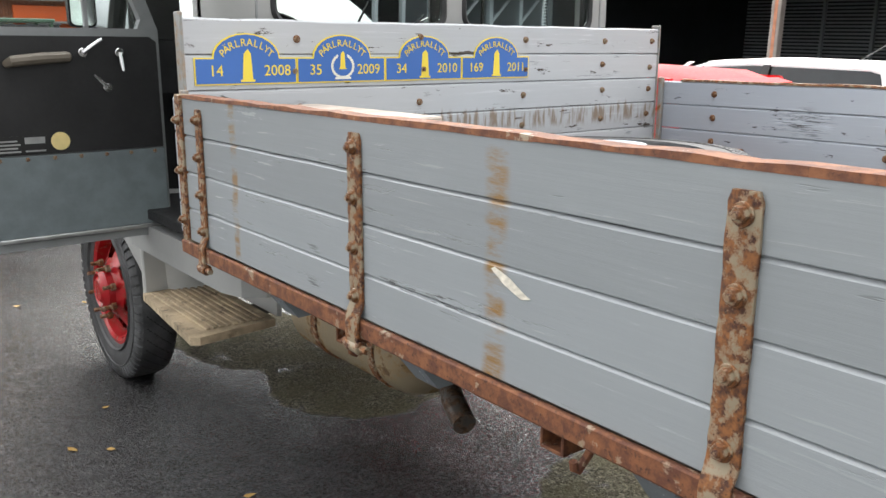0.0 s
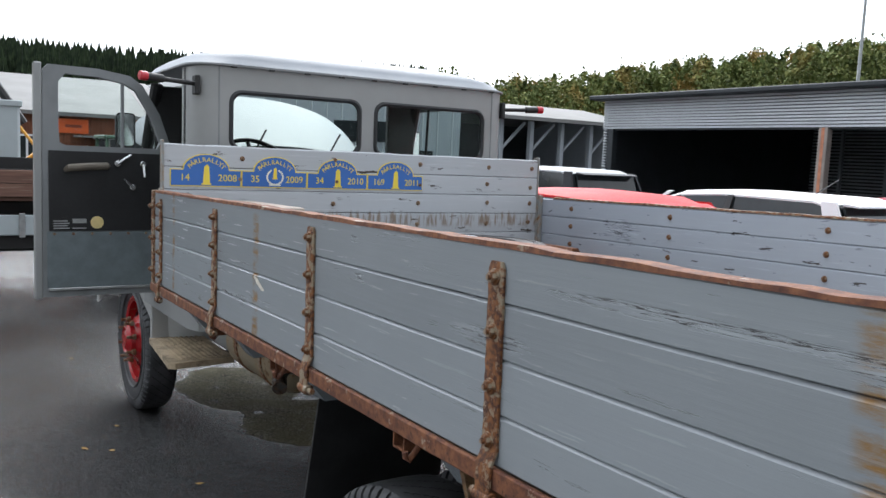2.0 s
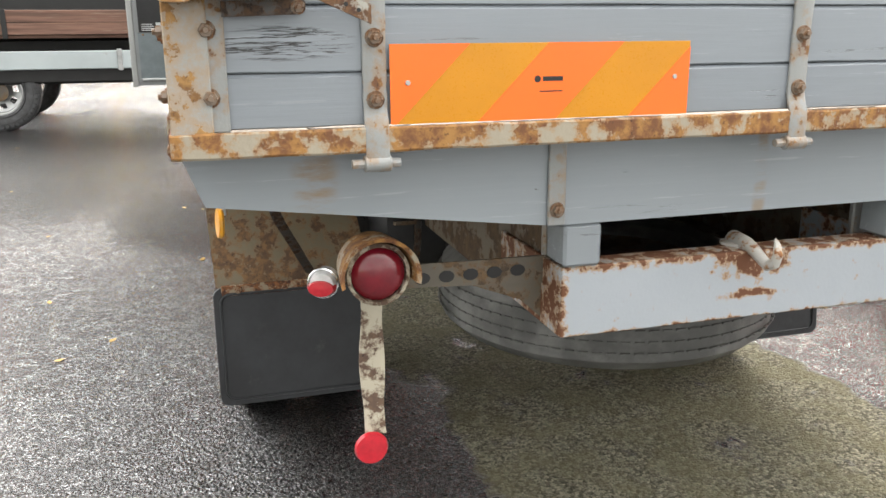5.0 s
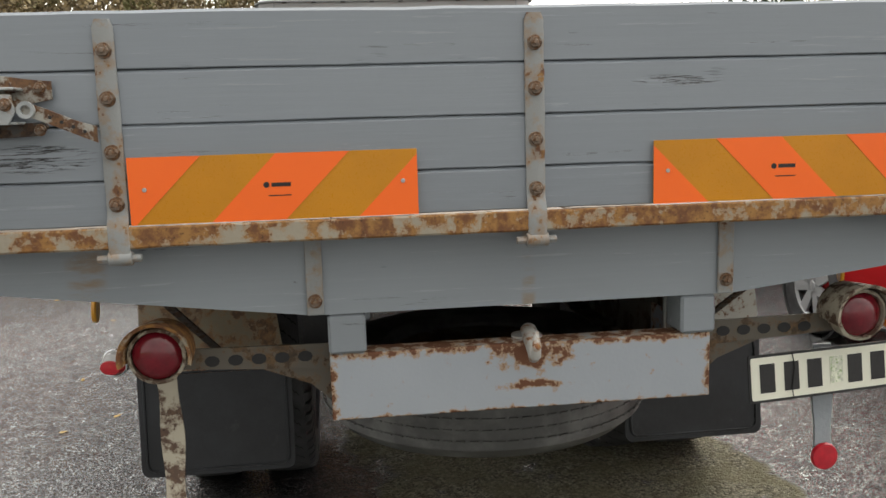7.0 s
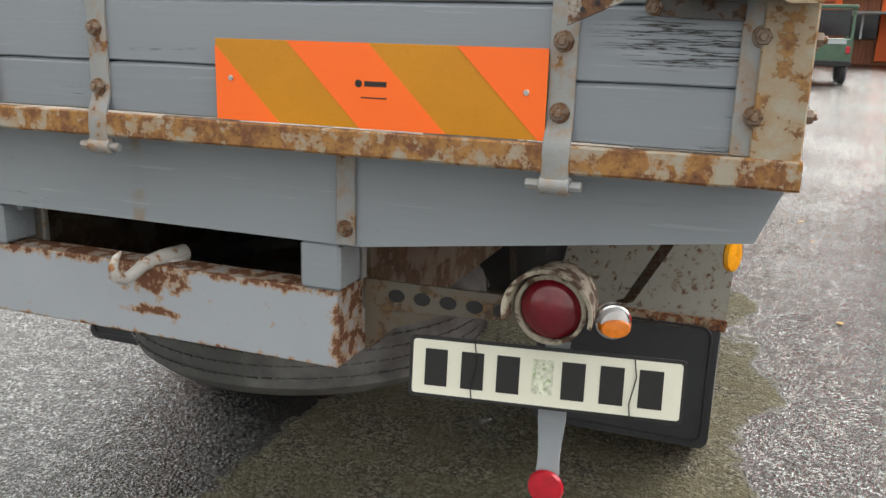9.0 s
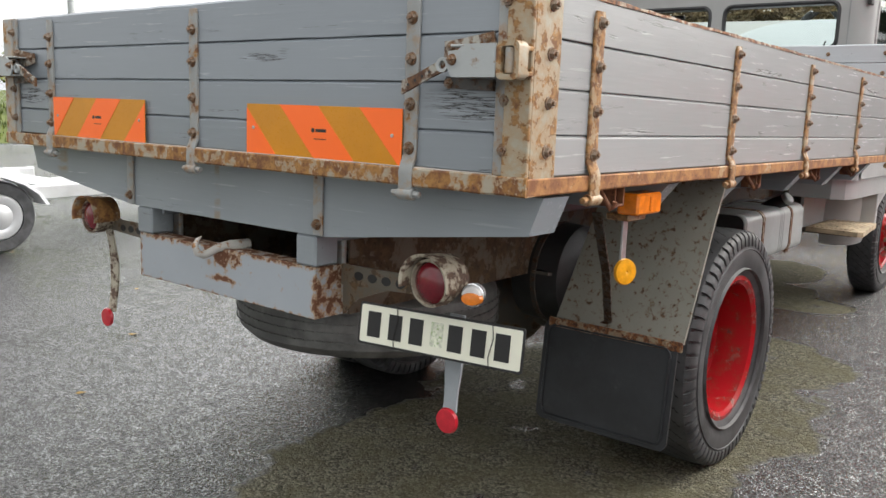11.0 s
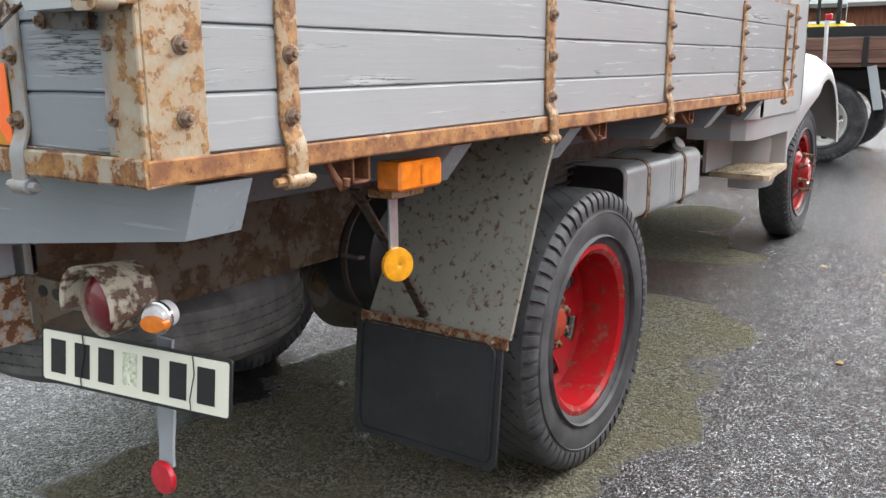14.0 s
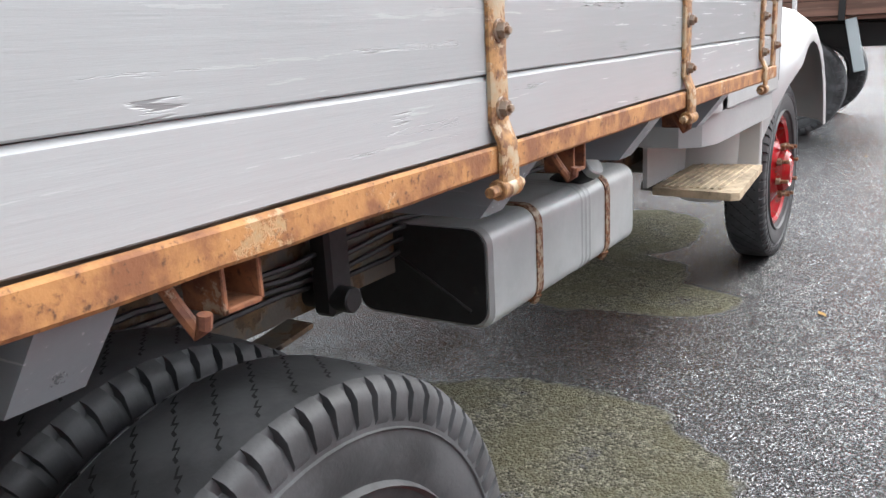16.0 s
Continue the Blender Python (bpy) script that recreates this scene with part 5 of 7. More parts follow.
# ---- headboard and cab ----
HBY = 3.888
hb = part("headboard", Geo().box((-1.06, HBY + 0.028, 1.06), (1.06, HBY + 0.04, 1.71), 0.002), CHASSIS, truck, "pale blue-grey worn plank headboard with rally plaques")
rng = random.Random(21)
hl = [1.08, 1.19, 1.297, 1.405, 1.51, 1.615, 1.72]
for i in range(6):
    part("plank", board(rng, -1.082, 1.082, hl[i], hl[i + 1], HBY, HBY + 0.028, "x", 0.0015 if i == 5 else 0), HEADB, hb)
for x in (-0.72, -0.23, 0.27, 0.72, 1.03):
    for i in range(6):
        z = (hl[i] + hl[i + 1]) / 2
        bolt_at(hb, (x + rng.uniform(-0.01, 0.01), HBY, z + rng.uniform(-0.01, 0.01)), (0, -1, 0), BOLT_D, 0.8)
for s in (-1, 1):
    part("end_iron", Geo().box((min(s * 1.083, s * 1.092), HBY - 0.006, 1.06), (max(s * 1.083, s * 1.092), HBY + 0.04, 1.735), 0.003), STRAP_T, hb)


def plaque(x0, w, number, year, wreath):
    """Blue rally plaque with an arched top, a tower and lettering."""
    z0, hh, top, y = 1.525, 0.080, 0.152, HBY - 0.0035
    def outline(k):
        pts = [(x0 + k, z0 + k), (x0 + w - k, z0 + k), (x0 + w - k, z0 + hh - k), (x0 + w * 0.83 - k, z0 + hh - k)]
        for i in range(1, 12):
            a = math.pi * i / 12
            pts.append((x0 + w / 2 + (w * 0.33 - k) * math.cos(a), z0 + hh - k + (top - hh) * math.sin(a)))
        return pts + [(x0 + w * 0.17 + k, z0 + hh - k), (x0 + k, z0 + hh - k)]
    pq = part("plaque", Geo().prism(outline(0), "y", y, HBY - 0.0005), STICK_YEL, hb, "blue and yellow rally plaque")
    part("blue_field", Geo().prism(outline(0.004), "y", y - 0.001, y - 0.0002), STICK_BLUE, pq)
    cx = x0 + w / 2
    tw = Geo()
    k = 0.5 if wreath else 0.84
    zb = z0 + (0.042 if wreath else 0.008)
    tw.prism([(cx - 0.028 * k, zb), (cx + 0.028 * k, zb), (cx + 0.028 * k, zb + 0.008 * k), (cx + 0.02 * k, zb + 0.008 * k), (cx + 0.015 * k, zb + 0.10 * k), (cx + 0.004 * k, zb + 0.115 * k), (cx - 0.013 * k, zb + 0.10 * k), (cx - 0.02 * k, zb + 0.008 * k), (cx - 0.028 * k, zb + 0.008 * k)], "y", y - 0.002, y - 0.0011)
    part("tower_print", tw, STICK_YEL, pq)
    if wreath:
        wr = Geo()
        for i in range(9):
            for sg in (-1, 1):
                a = radians(-80 + 17 * i)
                m = Matrix.Translation((cx + sg * 0.04 * math.cos(a), y - 0.0015, z0 + 0.052 + 0.036 * math.sin(a))) @ Matrix.Rotation(radians(90), 4, "X") @ Matrix.Rotation(sg * (a + 1.2), 4, "Z") @ Matrix.Scale(2.0, 4, (1, 0, 0))
                wr.lathe([(0.0042, 0), (0.0042, 0.0006), (0, 0.0006)], 8, 0, m)
        part("wreath_print", wr, STICK_WHT, pq)
        part("small_print", Geo().box((cx - 0.03, y - 0.002, z0 + 0.01), (cx + 0.03, y - 0.0011, z0 + 0.017), 0.0001), STICK_WHT, pq)
    up = Matrix.Rotation(radians(90), 4, "X")
    part("number_print", text_mesh("number_print", number, 0.046, STICK_YEL), None, pq, at=Matrix.Translation((x0 + w * 0.2, y - 0.0018, z0 + 0.040)) @ up)
    part("number_print", text_mesh("number_print", year, 0.046, STICK_YEL), None, pq, at=Matrix.Translation((x0 + w * 0.8, y - 0.0018, z0 + 0.040)) @ up)
    word = "PÄRLRALLYT"
    for i, c in enumerate(word):
        a = radians(152 - 124 * i / (len(word) - 1))
        px, pz = cx + w * 0.262 * math.cos(a), z0 + hh - 0.016 + (top - hh - 0.012) * math.sin(a)
        part("letter", text_mesh("letter", c, 0.031, STICK_YEL), None, pq, at=Matrix.Translation((px, y - 0.0018, pz)) @ up @ Matrix.Rotation((a - math.pi / 2) * 0.62, 4, "Z"))


for k, (num, yr) in enumerate((("14", "2008"), ("35", "2009"), ("34", "2010"), ("169", "2011"))):
    plaque(-1.057 + k * 0.337, 0.335, num, yr, k == 1)

# cab shell
CY0, CW, CZ0, CZ1 = 3.985, 0.92, 0.92, 2.10
cab = part("cab", Geo().box((-0.80, CY0, CZ0), (0.80, CY0 + 0.025, 1.66), 0.004), CAB_PAINT, truck, "rounded grey steel cab with two rear windows")


def holed(g, x0, x1, z0, z1, hx0, hx1, hz0, hz1, r, y0, y1, mi=0):
    o = [(x, z) for x, z in rounded(x1 - x0, z1 - z0, 1e-4, 5, (x0 + x1) / 2, (z0 + z1) / 2)]
    h = rounded(hx1 - hx0, hz1 - hz0, r, 5, (hx0 + hx1) / 2, (hz0 + hz1) / 2)
    g.loft([[(x, y0, z) for x, z in o], [(x, y0, z) for x, z in h], [(x, y1, z) for x, z in h], [(x, y1, z) for x, z in o]], False, True, mi)
    return g


WIN = ((-0.742, -0.048), (0.045, 0.742))
WZ0, WZ1 = 1.706, 1.983
back = Geo()
holed(back, -0.80, 0.0, 1.66, CZ1, *WIN[0], WZ0, WZ1, 0.055, CY0, CY0 + 0.025)
holed(back, 0.0, 0.80, 1.66, CZ1, *WIN[1], WZ0, WZ1, 0.055, CY0, CY0 + 0.025)
part("rear_panel", back, CAB_PAINT, cab)
for a, b in WIN:
    cx, cz = (a + b) / 2, (WZ0 + WZ1) / 2
    o, i_ = rounded(b - a + 0.022, WZ1 - WZ0 + 0.022, 0.062, 5, cx, cz), rounded(b - a - 0.022, WZ1 - WZ0 - 0.022, 0.048, 5, cx, cz)
    fr = part("rear_window", Geo().loft([[(x, CY0 - 0.001, z) for x, z in o], [(x, CY0 - 0.010, z) for x, z in rounded(b - a, WZ1 - WZ0, 0.055, 5, cx, cz)], [(x, CY0 - 0.002, z) for x, z in i_], [(x, CY0 + 0.016, z) for x, z in i_]], False), RUBBER, cab, "rear window in a black rubber seal")
    pn = part("pane", Geo().prism(i_, "y", CY0 + 0.008, CY0 + 0.012), GLASS, fr)
    pn.visible_shadow = False
for s in (-1, 1):
    arc = [(s * (0.80 + 0.12 * math.sin(radians(a))), CY0 + 0.14 * (1 - math.cos(radians(a)))) for a in range(0, 91, 10)]
    arc += [(s * CW, CY0 + 0.22)]
    inn = [(x - s * 0.02, y + 0.02) for x, y in arc]
    pr = arc + inn[::-1]
    part("corner_panel", Geo().loft([[(x, y, z) for x, y in pr] for z in (CZ0, 1.3, 1.7, CZ1)]), CAB_PAINT, cab)
for x in (-0.801, 0.801):
    part("seam", Geo().box((x - 0.004, CY0 - 0.003, CZ0), (x + 0.004, CY0 + 0.003, CZ1), 0.001), DOOR_EDGE, cab)
rf = Geo()
rings = []
for z, dx, dy0, dy1, r in ((CZ1, 0.92, 3.985, 5.02, 0.15), (CZ1 + 0.006, 0.935, 3.97, 5.05, 0.16), (CZ1 + 0.014, 0.935, 3.97, 5.05, 0.16), (CZ1 + 0.016, 0.925, 3.98, 5.04, 0.16), (2.148, 0.905, 4.0, 5.0, 0.2), (2.178, 0.86, 4.04, 4.94, 0.24), (2.203, 0.78, 4.12, 4.86, 0.28),
                          (2.222, 0.66, 4.21, 4.75, 0.26), (2.235, 0.48, 4.32, 4.62, 0.15), (2.24, 0.25, 4.41, 4.52, 0.05)):
    rings.append([(x, y, z) for x, y in rounded(2 * dx, dy1 - dy0, r, 8, 0, (dy0 + dy1) / 2)])
rf.loft(rings)
part("roof", rf, ROOF_PAINT, cab, "pale domed steel cab roof", sharp=50)
part("gutter", Geo().loft([[(x, y, CZ1 + dz) for x, y in rounded(2 * (0.938 + k), 1.085 + 2 * k, 0.16, 8, 0, 4.51)] for dz, k in ((0.001, -0.004), (0.003, 0.002), (0.012, 0.002), (0.014, -0.004))], False), DOOR_EDGE, cab)
for i in range(9):
    a = -0.75 + i * 0.19
    part("roof_clip", Geo().box((a, CY0 - 0.018, CZ1 - 0.004), (a + 0.03, CY0 - 0.008, CZ1 + 0.004), 0.001), BLACK, cab)
# right door, sills, pillars, floor, inside
sd = Geo()
sd.box((0.895, 4.16, CZ0), (0.92, 5.12, 1.70), 0.006)
sd.box((0.89, 4.16, 1.70), (0.915, 4.21, CZ1), 0.006)
sd.box((0.89, 4.16, 2.03), (0.915, 5.0, CZ1), 0.004)
part("door", sd, CAB_PAINT, cab, "closed grey cab door")
sp_ = part("side_pane", Geo().prism([(4.21, 1.70), (5.08, 1.70), (4.95, 2.03), (4.21, 2.03)], "x", 0.898, 0.902), GLASS, cab)
sp_.visible_shadow = False
for s in (-1, 1):
    part("pillar", Geo().tube([(s * 0.885, 5.14, 1.66), (s * 0.87, 5.02, 1.95), (s * 0.86, 4.97, 2.075)], 0.035, 10), BLACK, cab)
    part("door_post", Geo().box((min(s * 0.87, s * 0.92), 4.135, CZ0), (max(s * 0.87, s * 0.92), 4.17, CZ1), 0.004), BLACK, cab)
for s in (-1, 1):
    part("screen_pillar", Geo().box((min(s * 0.655, s * 0.865), 4.985, 1.66), (max(s * 0.655, s * 0.865), 5.02, 2.07), 0.012), BLACK, cab, "dark inner screen pillar")
part("vent_bar", Geo().tube([(0.885, 4.86, 1.70), (0.885, 4.84, 2.04)], 0.009, 8), BLACK, cab)
ws = Geo()
for a, b in ((-0.86, 0.86),):
    ws.add([(a, 5.18, 1.70), (b, 5.18, 1.70), (b, 5.04, 2.06), (a, 5.04, 2.06)], [(0, 1, 2, 3)])
wsp = part("windscreen", ws, GLASS, cab)
wsp.visible_shadow = False
part("cab_floor", Geo().box((-0.9, 4.015, 0.95), (0.9, 5.195, 0.99), 0.004), VINYL, cab)
part("dashboard", Geo().box((-0.9, 4.98, 1.42), (0.9, 5.25, 1.69), 0.03), VINYL, cab, "dark dashboard")
part("bulkhead", Geo().box((-0.9, 5.2, 0.95), (0.9, 5.24, 1.415), 0.004), VINYL, cab)
seat = Geo().box((-0.85, 4.02, 1.0), (0.85, 4.5, 1.30), 0.04).box((-0.85, 4.015, 1.28), (0.85, 4.14, 1.62), 0.04)
part("bench_seat", seat, VINYL, cab)
stw = Geo()
msw = Matrix.Translation((-0.38, 4.66, 1.62)) @ Matrix.Rotation(radians(48), 4, "X")
stw.lathe([(0.215 + 0.013 * math.cos(2 * math.pi * i / 10), 0.013 * math.sin(2 * math.pi * i / 10)) for i in range(10)], 48, 0, msw, True)
for i in range(3):
    stw.box((-0.012, 0.03, -0.006), (0.012, 0.21, 0.004), 0.003, 0, msw @ Matrix.Rotation(radians(120 * i), 4, "Z"))
stw.lathe([(0.04, -0.03), (0.045, 0.01), (0.0, 0.02)], 20, 0, msw)
part("steering_wheel", stw, BLACK, cab, "thin black steering wheel")
for x in (-0.22, 0.3):
    part("wiper", Geo().tube([(x, 5.215, 1.66), (x + 0.08, 5.14, 1.86)], 0.006, 6), BLACK, cab)

# open left door
DY = 4.87
outer = [(-1.475, 0.885), (-1.475, 1.25), (-1.475, 1.70), (-1.47, 2.10), (-1.445, 2.128), (-1.2, 2.125), (-1.03, 2.10), (-0.96, 2.05), (-0.87, 1.90), (-0.80, 1.70), (-0.80, 1.25), (-0.80, 0.885)]
hole = [(-1.36, 1.705), (-1.39, 1.72), (-1.395, 1.80), (-1.395, 2.04), (-1.36, 2.085), (-1.2, 2.08), (-1.06, 2.055), (-1.0, 2.02), (-0.92, 1.89), (-0.865, 1.74), (-0.88, 1.705), (-1.0, 1.705)]
dg = Geo()
dg.loft([[(x, DY, z) for x, z in outer], [(x, DY, z) for x, z in hole], [(x, DY + 0.045, z) for x, z in hole], [(x, DY + 0.045, z) for x, z in outer], [(x, DY, z) for x, z in outer]], False)
dg.prism([(x, z) for x, z in outer[:3]] + [(-1.0, 1.705), (-0.80, 1.70), (-0.80, 1.25), (-0.80, 0.885)], "y", DY + 0.01, DY + 0.04)
door = part("open_door", dg, DOOR_EDGE, cab, "open grey cab door with black inner trim")
part("jamb", Geo().box((-1.515, DY - 0.006, 0.875), (-1.476, DY + 0.05, 2.135), 0.006), CAB_PAINT, door)
part("vinyl_trim", Geo().prism([(-1.445, 1.245), (-0.815, 1.245), (-0.815, 1.655), (-0.84, 1.675), (-1.445, 1.675)], "y", DY - 0.012, DY - 0.001), VINYL, door)
part("lower_panel", Geo().box((-1.455, DY - 0.010, 0.935), (-0.81, DY - 0.001, 1.24), 0.003), DOORLOW, door)
part("bottom_strip", Geo().box((-1.45, DY - 0.016, 0.918), (-0.84, DY - 0.002, 0.934), 0.003), STEEL, door)
for i in range(7):
    bolt_at(door, (-1.42 + i * 0.095, DY - 0.010, 1.228), (0, -1, 0), BOLT_D, 0.5)
dp = part("door_pane", Geo().prism([(-1.39, 1.71), (-1.39, 2.07), (-1.2, 2.075), (-1.05, 2.05), (-0.93, 1.89), (-0.875, 1.71)], "y", DY + 0.02, DY + 0.024), GLASS, door)
dp.visible_shadow = False
part("vent_bar", Geo().box((-1.075, DY + 0.008, 1.70), (-1.058, DY + 0.03, 2.07), 0.003), DOOR_EDGE, door)
part("pull_handle", Geo().tube([(-1.36, DY - 0.014, 1.575), (-1.35, DY - 0.05, 1.585), (-1.25, DY - 0.055, 1.595), (-1.16, DY - 0.05, 1.60), (-1.15, DY - 0.014, 1.60)], [0.016, 0.02, 0.021, 0.02, 0.016], 10), surface("worn_brown_grip", (0.13, 0.11, 0.085), 0.5), door, "padded door pull")


def crank(x, z, dx, dz):
    g = Geo().cyl((x, DY - 0.012, z), (x, DY - 0.035, z), 0.017, n=16)
    g.tube([(x, DY - 0.034, z), (x + dx * 0.6, DY - 0.038, z + dz * 0.6), (x + dx, DY - 0.045, z + dz)], [0.009, 0.008, 0.006], 8)
    part("window_crank", g, CHROME, door, "chrome handle")


crank(-1.10, 1.615, 0.07, 0.05)
crank(-0.965, 1.615, 0.005, -0.07)
crank(-1.02, 1.485, -0.05, 0.05)
lb = part("label_plate", Geo().box((-1.43, DY - 0.0145, 1.25), (-1.25, DY - 0.0125, 1.315), 0.0005), BLACK, door)
for i in range(4):
    part("bar", Geo().box((-1.425, DY - 0.016, 1.256 + i * 0.013), (-1.345 - 0.01 * (i % 2), DY - 0.0146, 1.262 + i * 0.013), 0.0002), STEEL, lb)
part("bar", Geo().box((-1.33, DY - 0.016, 1.256), (-1.26, DY - 0.0146, 1.262), 0.0002).box((-1.33, DY - 0.016, 1.286), (-1.26, DY - 0.0146, 1.31), 0.0002), STEEL, lb)
part("round_sticker", Geo().lathe([(0.034, 0), (0.034, 0.001), (0, 0.001)], 28, 0, Matrix.Translation((-1.205, DY - 0.0125, 1.29)) @ Matrix.Rotation(radians(90), 4, "X")), surface("yellowed_sticker", (0.72, 0.58, 0.26), 0.5), door, "yellowed round sticker")

# arms of the old trafficators, mirrors
for s in (-1, 1):
    tr = part("trafficator", Geo().cyl((s * 0.88, 4.04, 2.01), (s * 1.08, 3.997, 2.018), 0.011, n=12).cyl((s * 1.06, 4.0, 2.018), (s * 1.14, 3.986, 2.022), 0.019, n=12).box((s * 0.90 - 0.012, 4.0, 1.96), (s * 0.90 + 0.012, 4.06, 2.05), 0.004), BLACK, cab, "horizontal indicator arm")
    part("red_lamp", Geo().cyl((s * 1.135, 3.987, 2.022), (s * 1.172, 3.98, 2.024), 0.021, n=14), RED_REFL, tr)
    mr = part("mirror_arm", Geo().tube([(s * 0.90, 5.16, 1.60), (s * 0.95, 5.2, 1.68), (s * 0.985, 5.23, 1.75)], 0.008, 8), BLACK, cab, "outside mirror on a thin arm")
    part("mirror_shell", Geo().prism([(s * 0.985 + x, 1.815 + z) for x, z in rounded(0.11, 0.20, 0.025)], "y", 5.205, 5.24), BLACK, mr)
    part("mirror_glass", Geo().prism([(s * 0.985 + x, 1.815 + z) for x, z in rounded(0.095, 0.185, 0.02)], "y", 5.202, 5.2045), surface("mirror_silver", (0.9, 0.9, 0.9), 0.12, 1.0, var=0.0, bump=0.0), mr)

# raised bonnet, grille block, fenders, steps
bn = Geo()
rings = []
for k in range(9):
    d = k / 8
    yy, crown, w = 5.26 + 0.80 * d, 1.76 + 0.34 * d, 0.60 + 0.24 * math.sin(d * math.pi / 2)
    rings.append([(w * math.cos(math.pi * i / 16) + 0.05 * d, yy, crown - 0.30 * d * (1 - math.sin(math.pi * i / 16) ** 0.9) - 0.12 * (1 - d) * (1 - math.sin(math.pi * i / 16))) for i in range(17)])
bn.loft(rings, False, False)
bn.loft([[(x * 0.97, y, z - 0.02) for x, y, z in r] for r in rings], False, False)
part("raised_bonnet", bn, BONNET, truck, "pale rounded engine bonnet, raised")
eng = Geo().box((-0.5, 5.25, 0.6), (0.5, 6.9, 1.30), 0.05).box((-0.42, 6.8, 0.6), (0.42, 7.0, 1.45), 0.08)
part("engine_block", eng, CHASSIS, truck)
for s in (-1, 1):
    fd = Geo()
    rings = []
    for k in range(15):
        a = radians(188 - 176 * k / 14)
        ry, rz = 0.70, 0.80
        wide = min(1.0, 0.55 + 0.45 * k / 5)
        yc, zc = 5.74, 0.50
        yy, zz = yc + ry * math.cos(a), zc + rz * math.sin(a)
        n_ = Vector((0, math.cos(a), math.sin(a)))
        row = []
        for xo, dp_ in ((0.50, -0.02), (0.60, 0.0), (0.74, 0.005), (0.86, -0.03), (0.945, -0.10), (0.97, -0.17), (0.96, -0.19), (0.93, -0.12), (0.85, -0.05), (0.74, -0.02), (0.60, -0.025), (0.50, -0.04)):
            p = Vector((s * (0.50 + (xo - 0.50) * wide), yy, zz)) + n_ * dp_
            row.append(tuple(p))
        rings.append(row)
    fd.loft(rings)
    part("front_fender", fd, FENDER, truck, "rounded pale front fender", sharp=60)
    ap = Geo().prism([(5.16, 0.60), (5.10, 0.90), (5.04, 1.16), (5.30, 1.26), (5.6, 1.24), (5.6, 0.56)], "x", min(s * 0.48, s * 0.52), max(s * 0.48, s * 0.52))
    ap.box((min(s * 0.50, s * 0.86), 5.10, 0.56), (max(s * 0.50, s * 0.86), 5.13, 0.98), 0.01)
    ap.prism([(s * 0.50, 0.55), (s * 0.52, 0.55), (s * 0.52, 0.92), (s * 0.50, 0.92)], "y", 4.5, 5.12)
    part("fender_apron", ap, FENDER, truck)
    cs = Geo().loft([[(s * x, y, z) for x, y in ((0.55, 4.02), (0.80, 4.01), (0.87, 4.06), (0.90, 4.16), (0.90, 5.1), (0.55, 5.1))] for z in (0.80, 0.92)])
    part("cab_sill", cs, CAB_PAINT, cab)
    stp = Geo().loft([[(s * x, y, z) for x, y in ((0.57, 4.42), (0.90, 4.385), (0.93, 4.41), (0.87, 5.10), (0.56, 5.10))] for z in (0.540, 0.572)])
    st_ = part("step", stp, STEPWOOD, truck, "worn ribbed cream running board")
    for k in range(9):
        xx = 0.60 + 0.029 * k
        part("rib", Geo().box((min(s * xx, s * (xx + 0.016)), 4.45, 0.572), (max(s * xx, s * (xx + 0.016)), 5.06, 0.578), 0.002), STEPWOOD, st_)
    part("step_bracket", Geo().box((min(s * 0.42, s * 0.8), 4.7, 0.50), (max(s * 0.42, s * 0.8), 4.76, 0.539), 0.004), CHASSIS, truck)

# tanks and pipes slung on the chassis
tk = Geo()
mt_ = Matrix.Translation((-0.66, 3.56, 0.80)) @ Matrix.Rotation(radians(90), 4, "X")
tk.lathe([(0.0, -0.36), (0.07, -0.35), (0.125, -0.315), (0.145, -0.27), (0.145, 0.27), (0.125, 0.315), (0.07, 0.35), (0.0, 0.36)], 36, 0, mt_)
at_ = part("air_tank", tk, TANK_BROWN, truck, "brown rusty cylindrical tank")
for yy in (-0.12, 0.2):
    part("tank_band", Geo().lathe([(0.147, yy - 0.016), (0.151, yy - 0.014), (0.151, yy + 0.014), (0.147, yy + 0.016)], 36, 0, mt_), STRAP_L, at_)
part("exhaust_pipe", Geo().tube([(-0.5, 3.3, 0.80), (-0.7, 3.05, 0.83), (-0.85, 2.95, 0.86), (-0.91, 2.86, 0.855), (-0.94, 2.78, 0.83)], 0.027, 14), DARK_RUST, truck, "dark rusty exhaust pipe end")
ft = Geo()
pr = rounded(0.43, 0.27, 0.05, 5, 0.505, 0.648)
ft.loft([[(x, y, z) for x, z in ([(0.505 + (q[0] - 0.505) * k, 0.648 + (q[1] - 0.648) * k) for q in pr])] for y, k in ((2.755, 0.95), (2.765, 1.0), (3.76, 1.0), (3.77, 0.95))])
ftk = part("fuel_tank", ft, TANK_GREY, truck, "silver-grey fuel tank with brown straps")
# near-black plate over the rear end, far darker than the silver shell
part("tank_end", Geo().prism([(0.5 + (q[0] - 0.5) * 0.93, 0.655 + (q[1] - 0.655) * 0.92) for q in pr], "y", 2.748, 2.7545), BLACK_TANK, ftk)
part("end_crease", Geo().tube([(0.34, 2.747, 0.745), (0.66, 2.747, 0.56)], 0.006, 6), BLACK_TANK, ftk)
for y in (3.32, 3.35, 3.38):
    part("tank_rib", Geo().loft([[(0.5 + (q[0] - 0.5) * k, y + d, 0.655 + (q[1] - 0.655) * k) for q in pr] for d, k in ((-0.008, 1.0), (0.0, 1.012), (0.008, 1.0))], False), TANK_GREY, ftk)
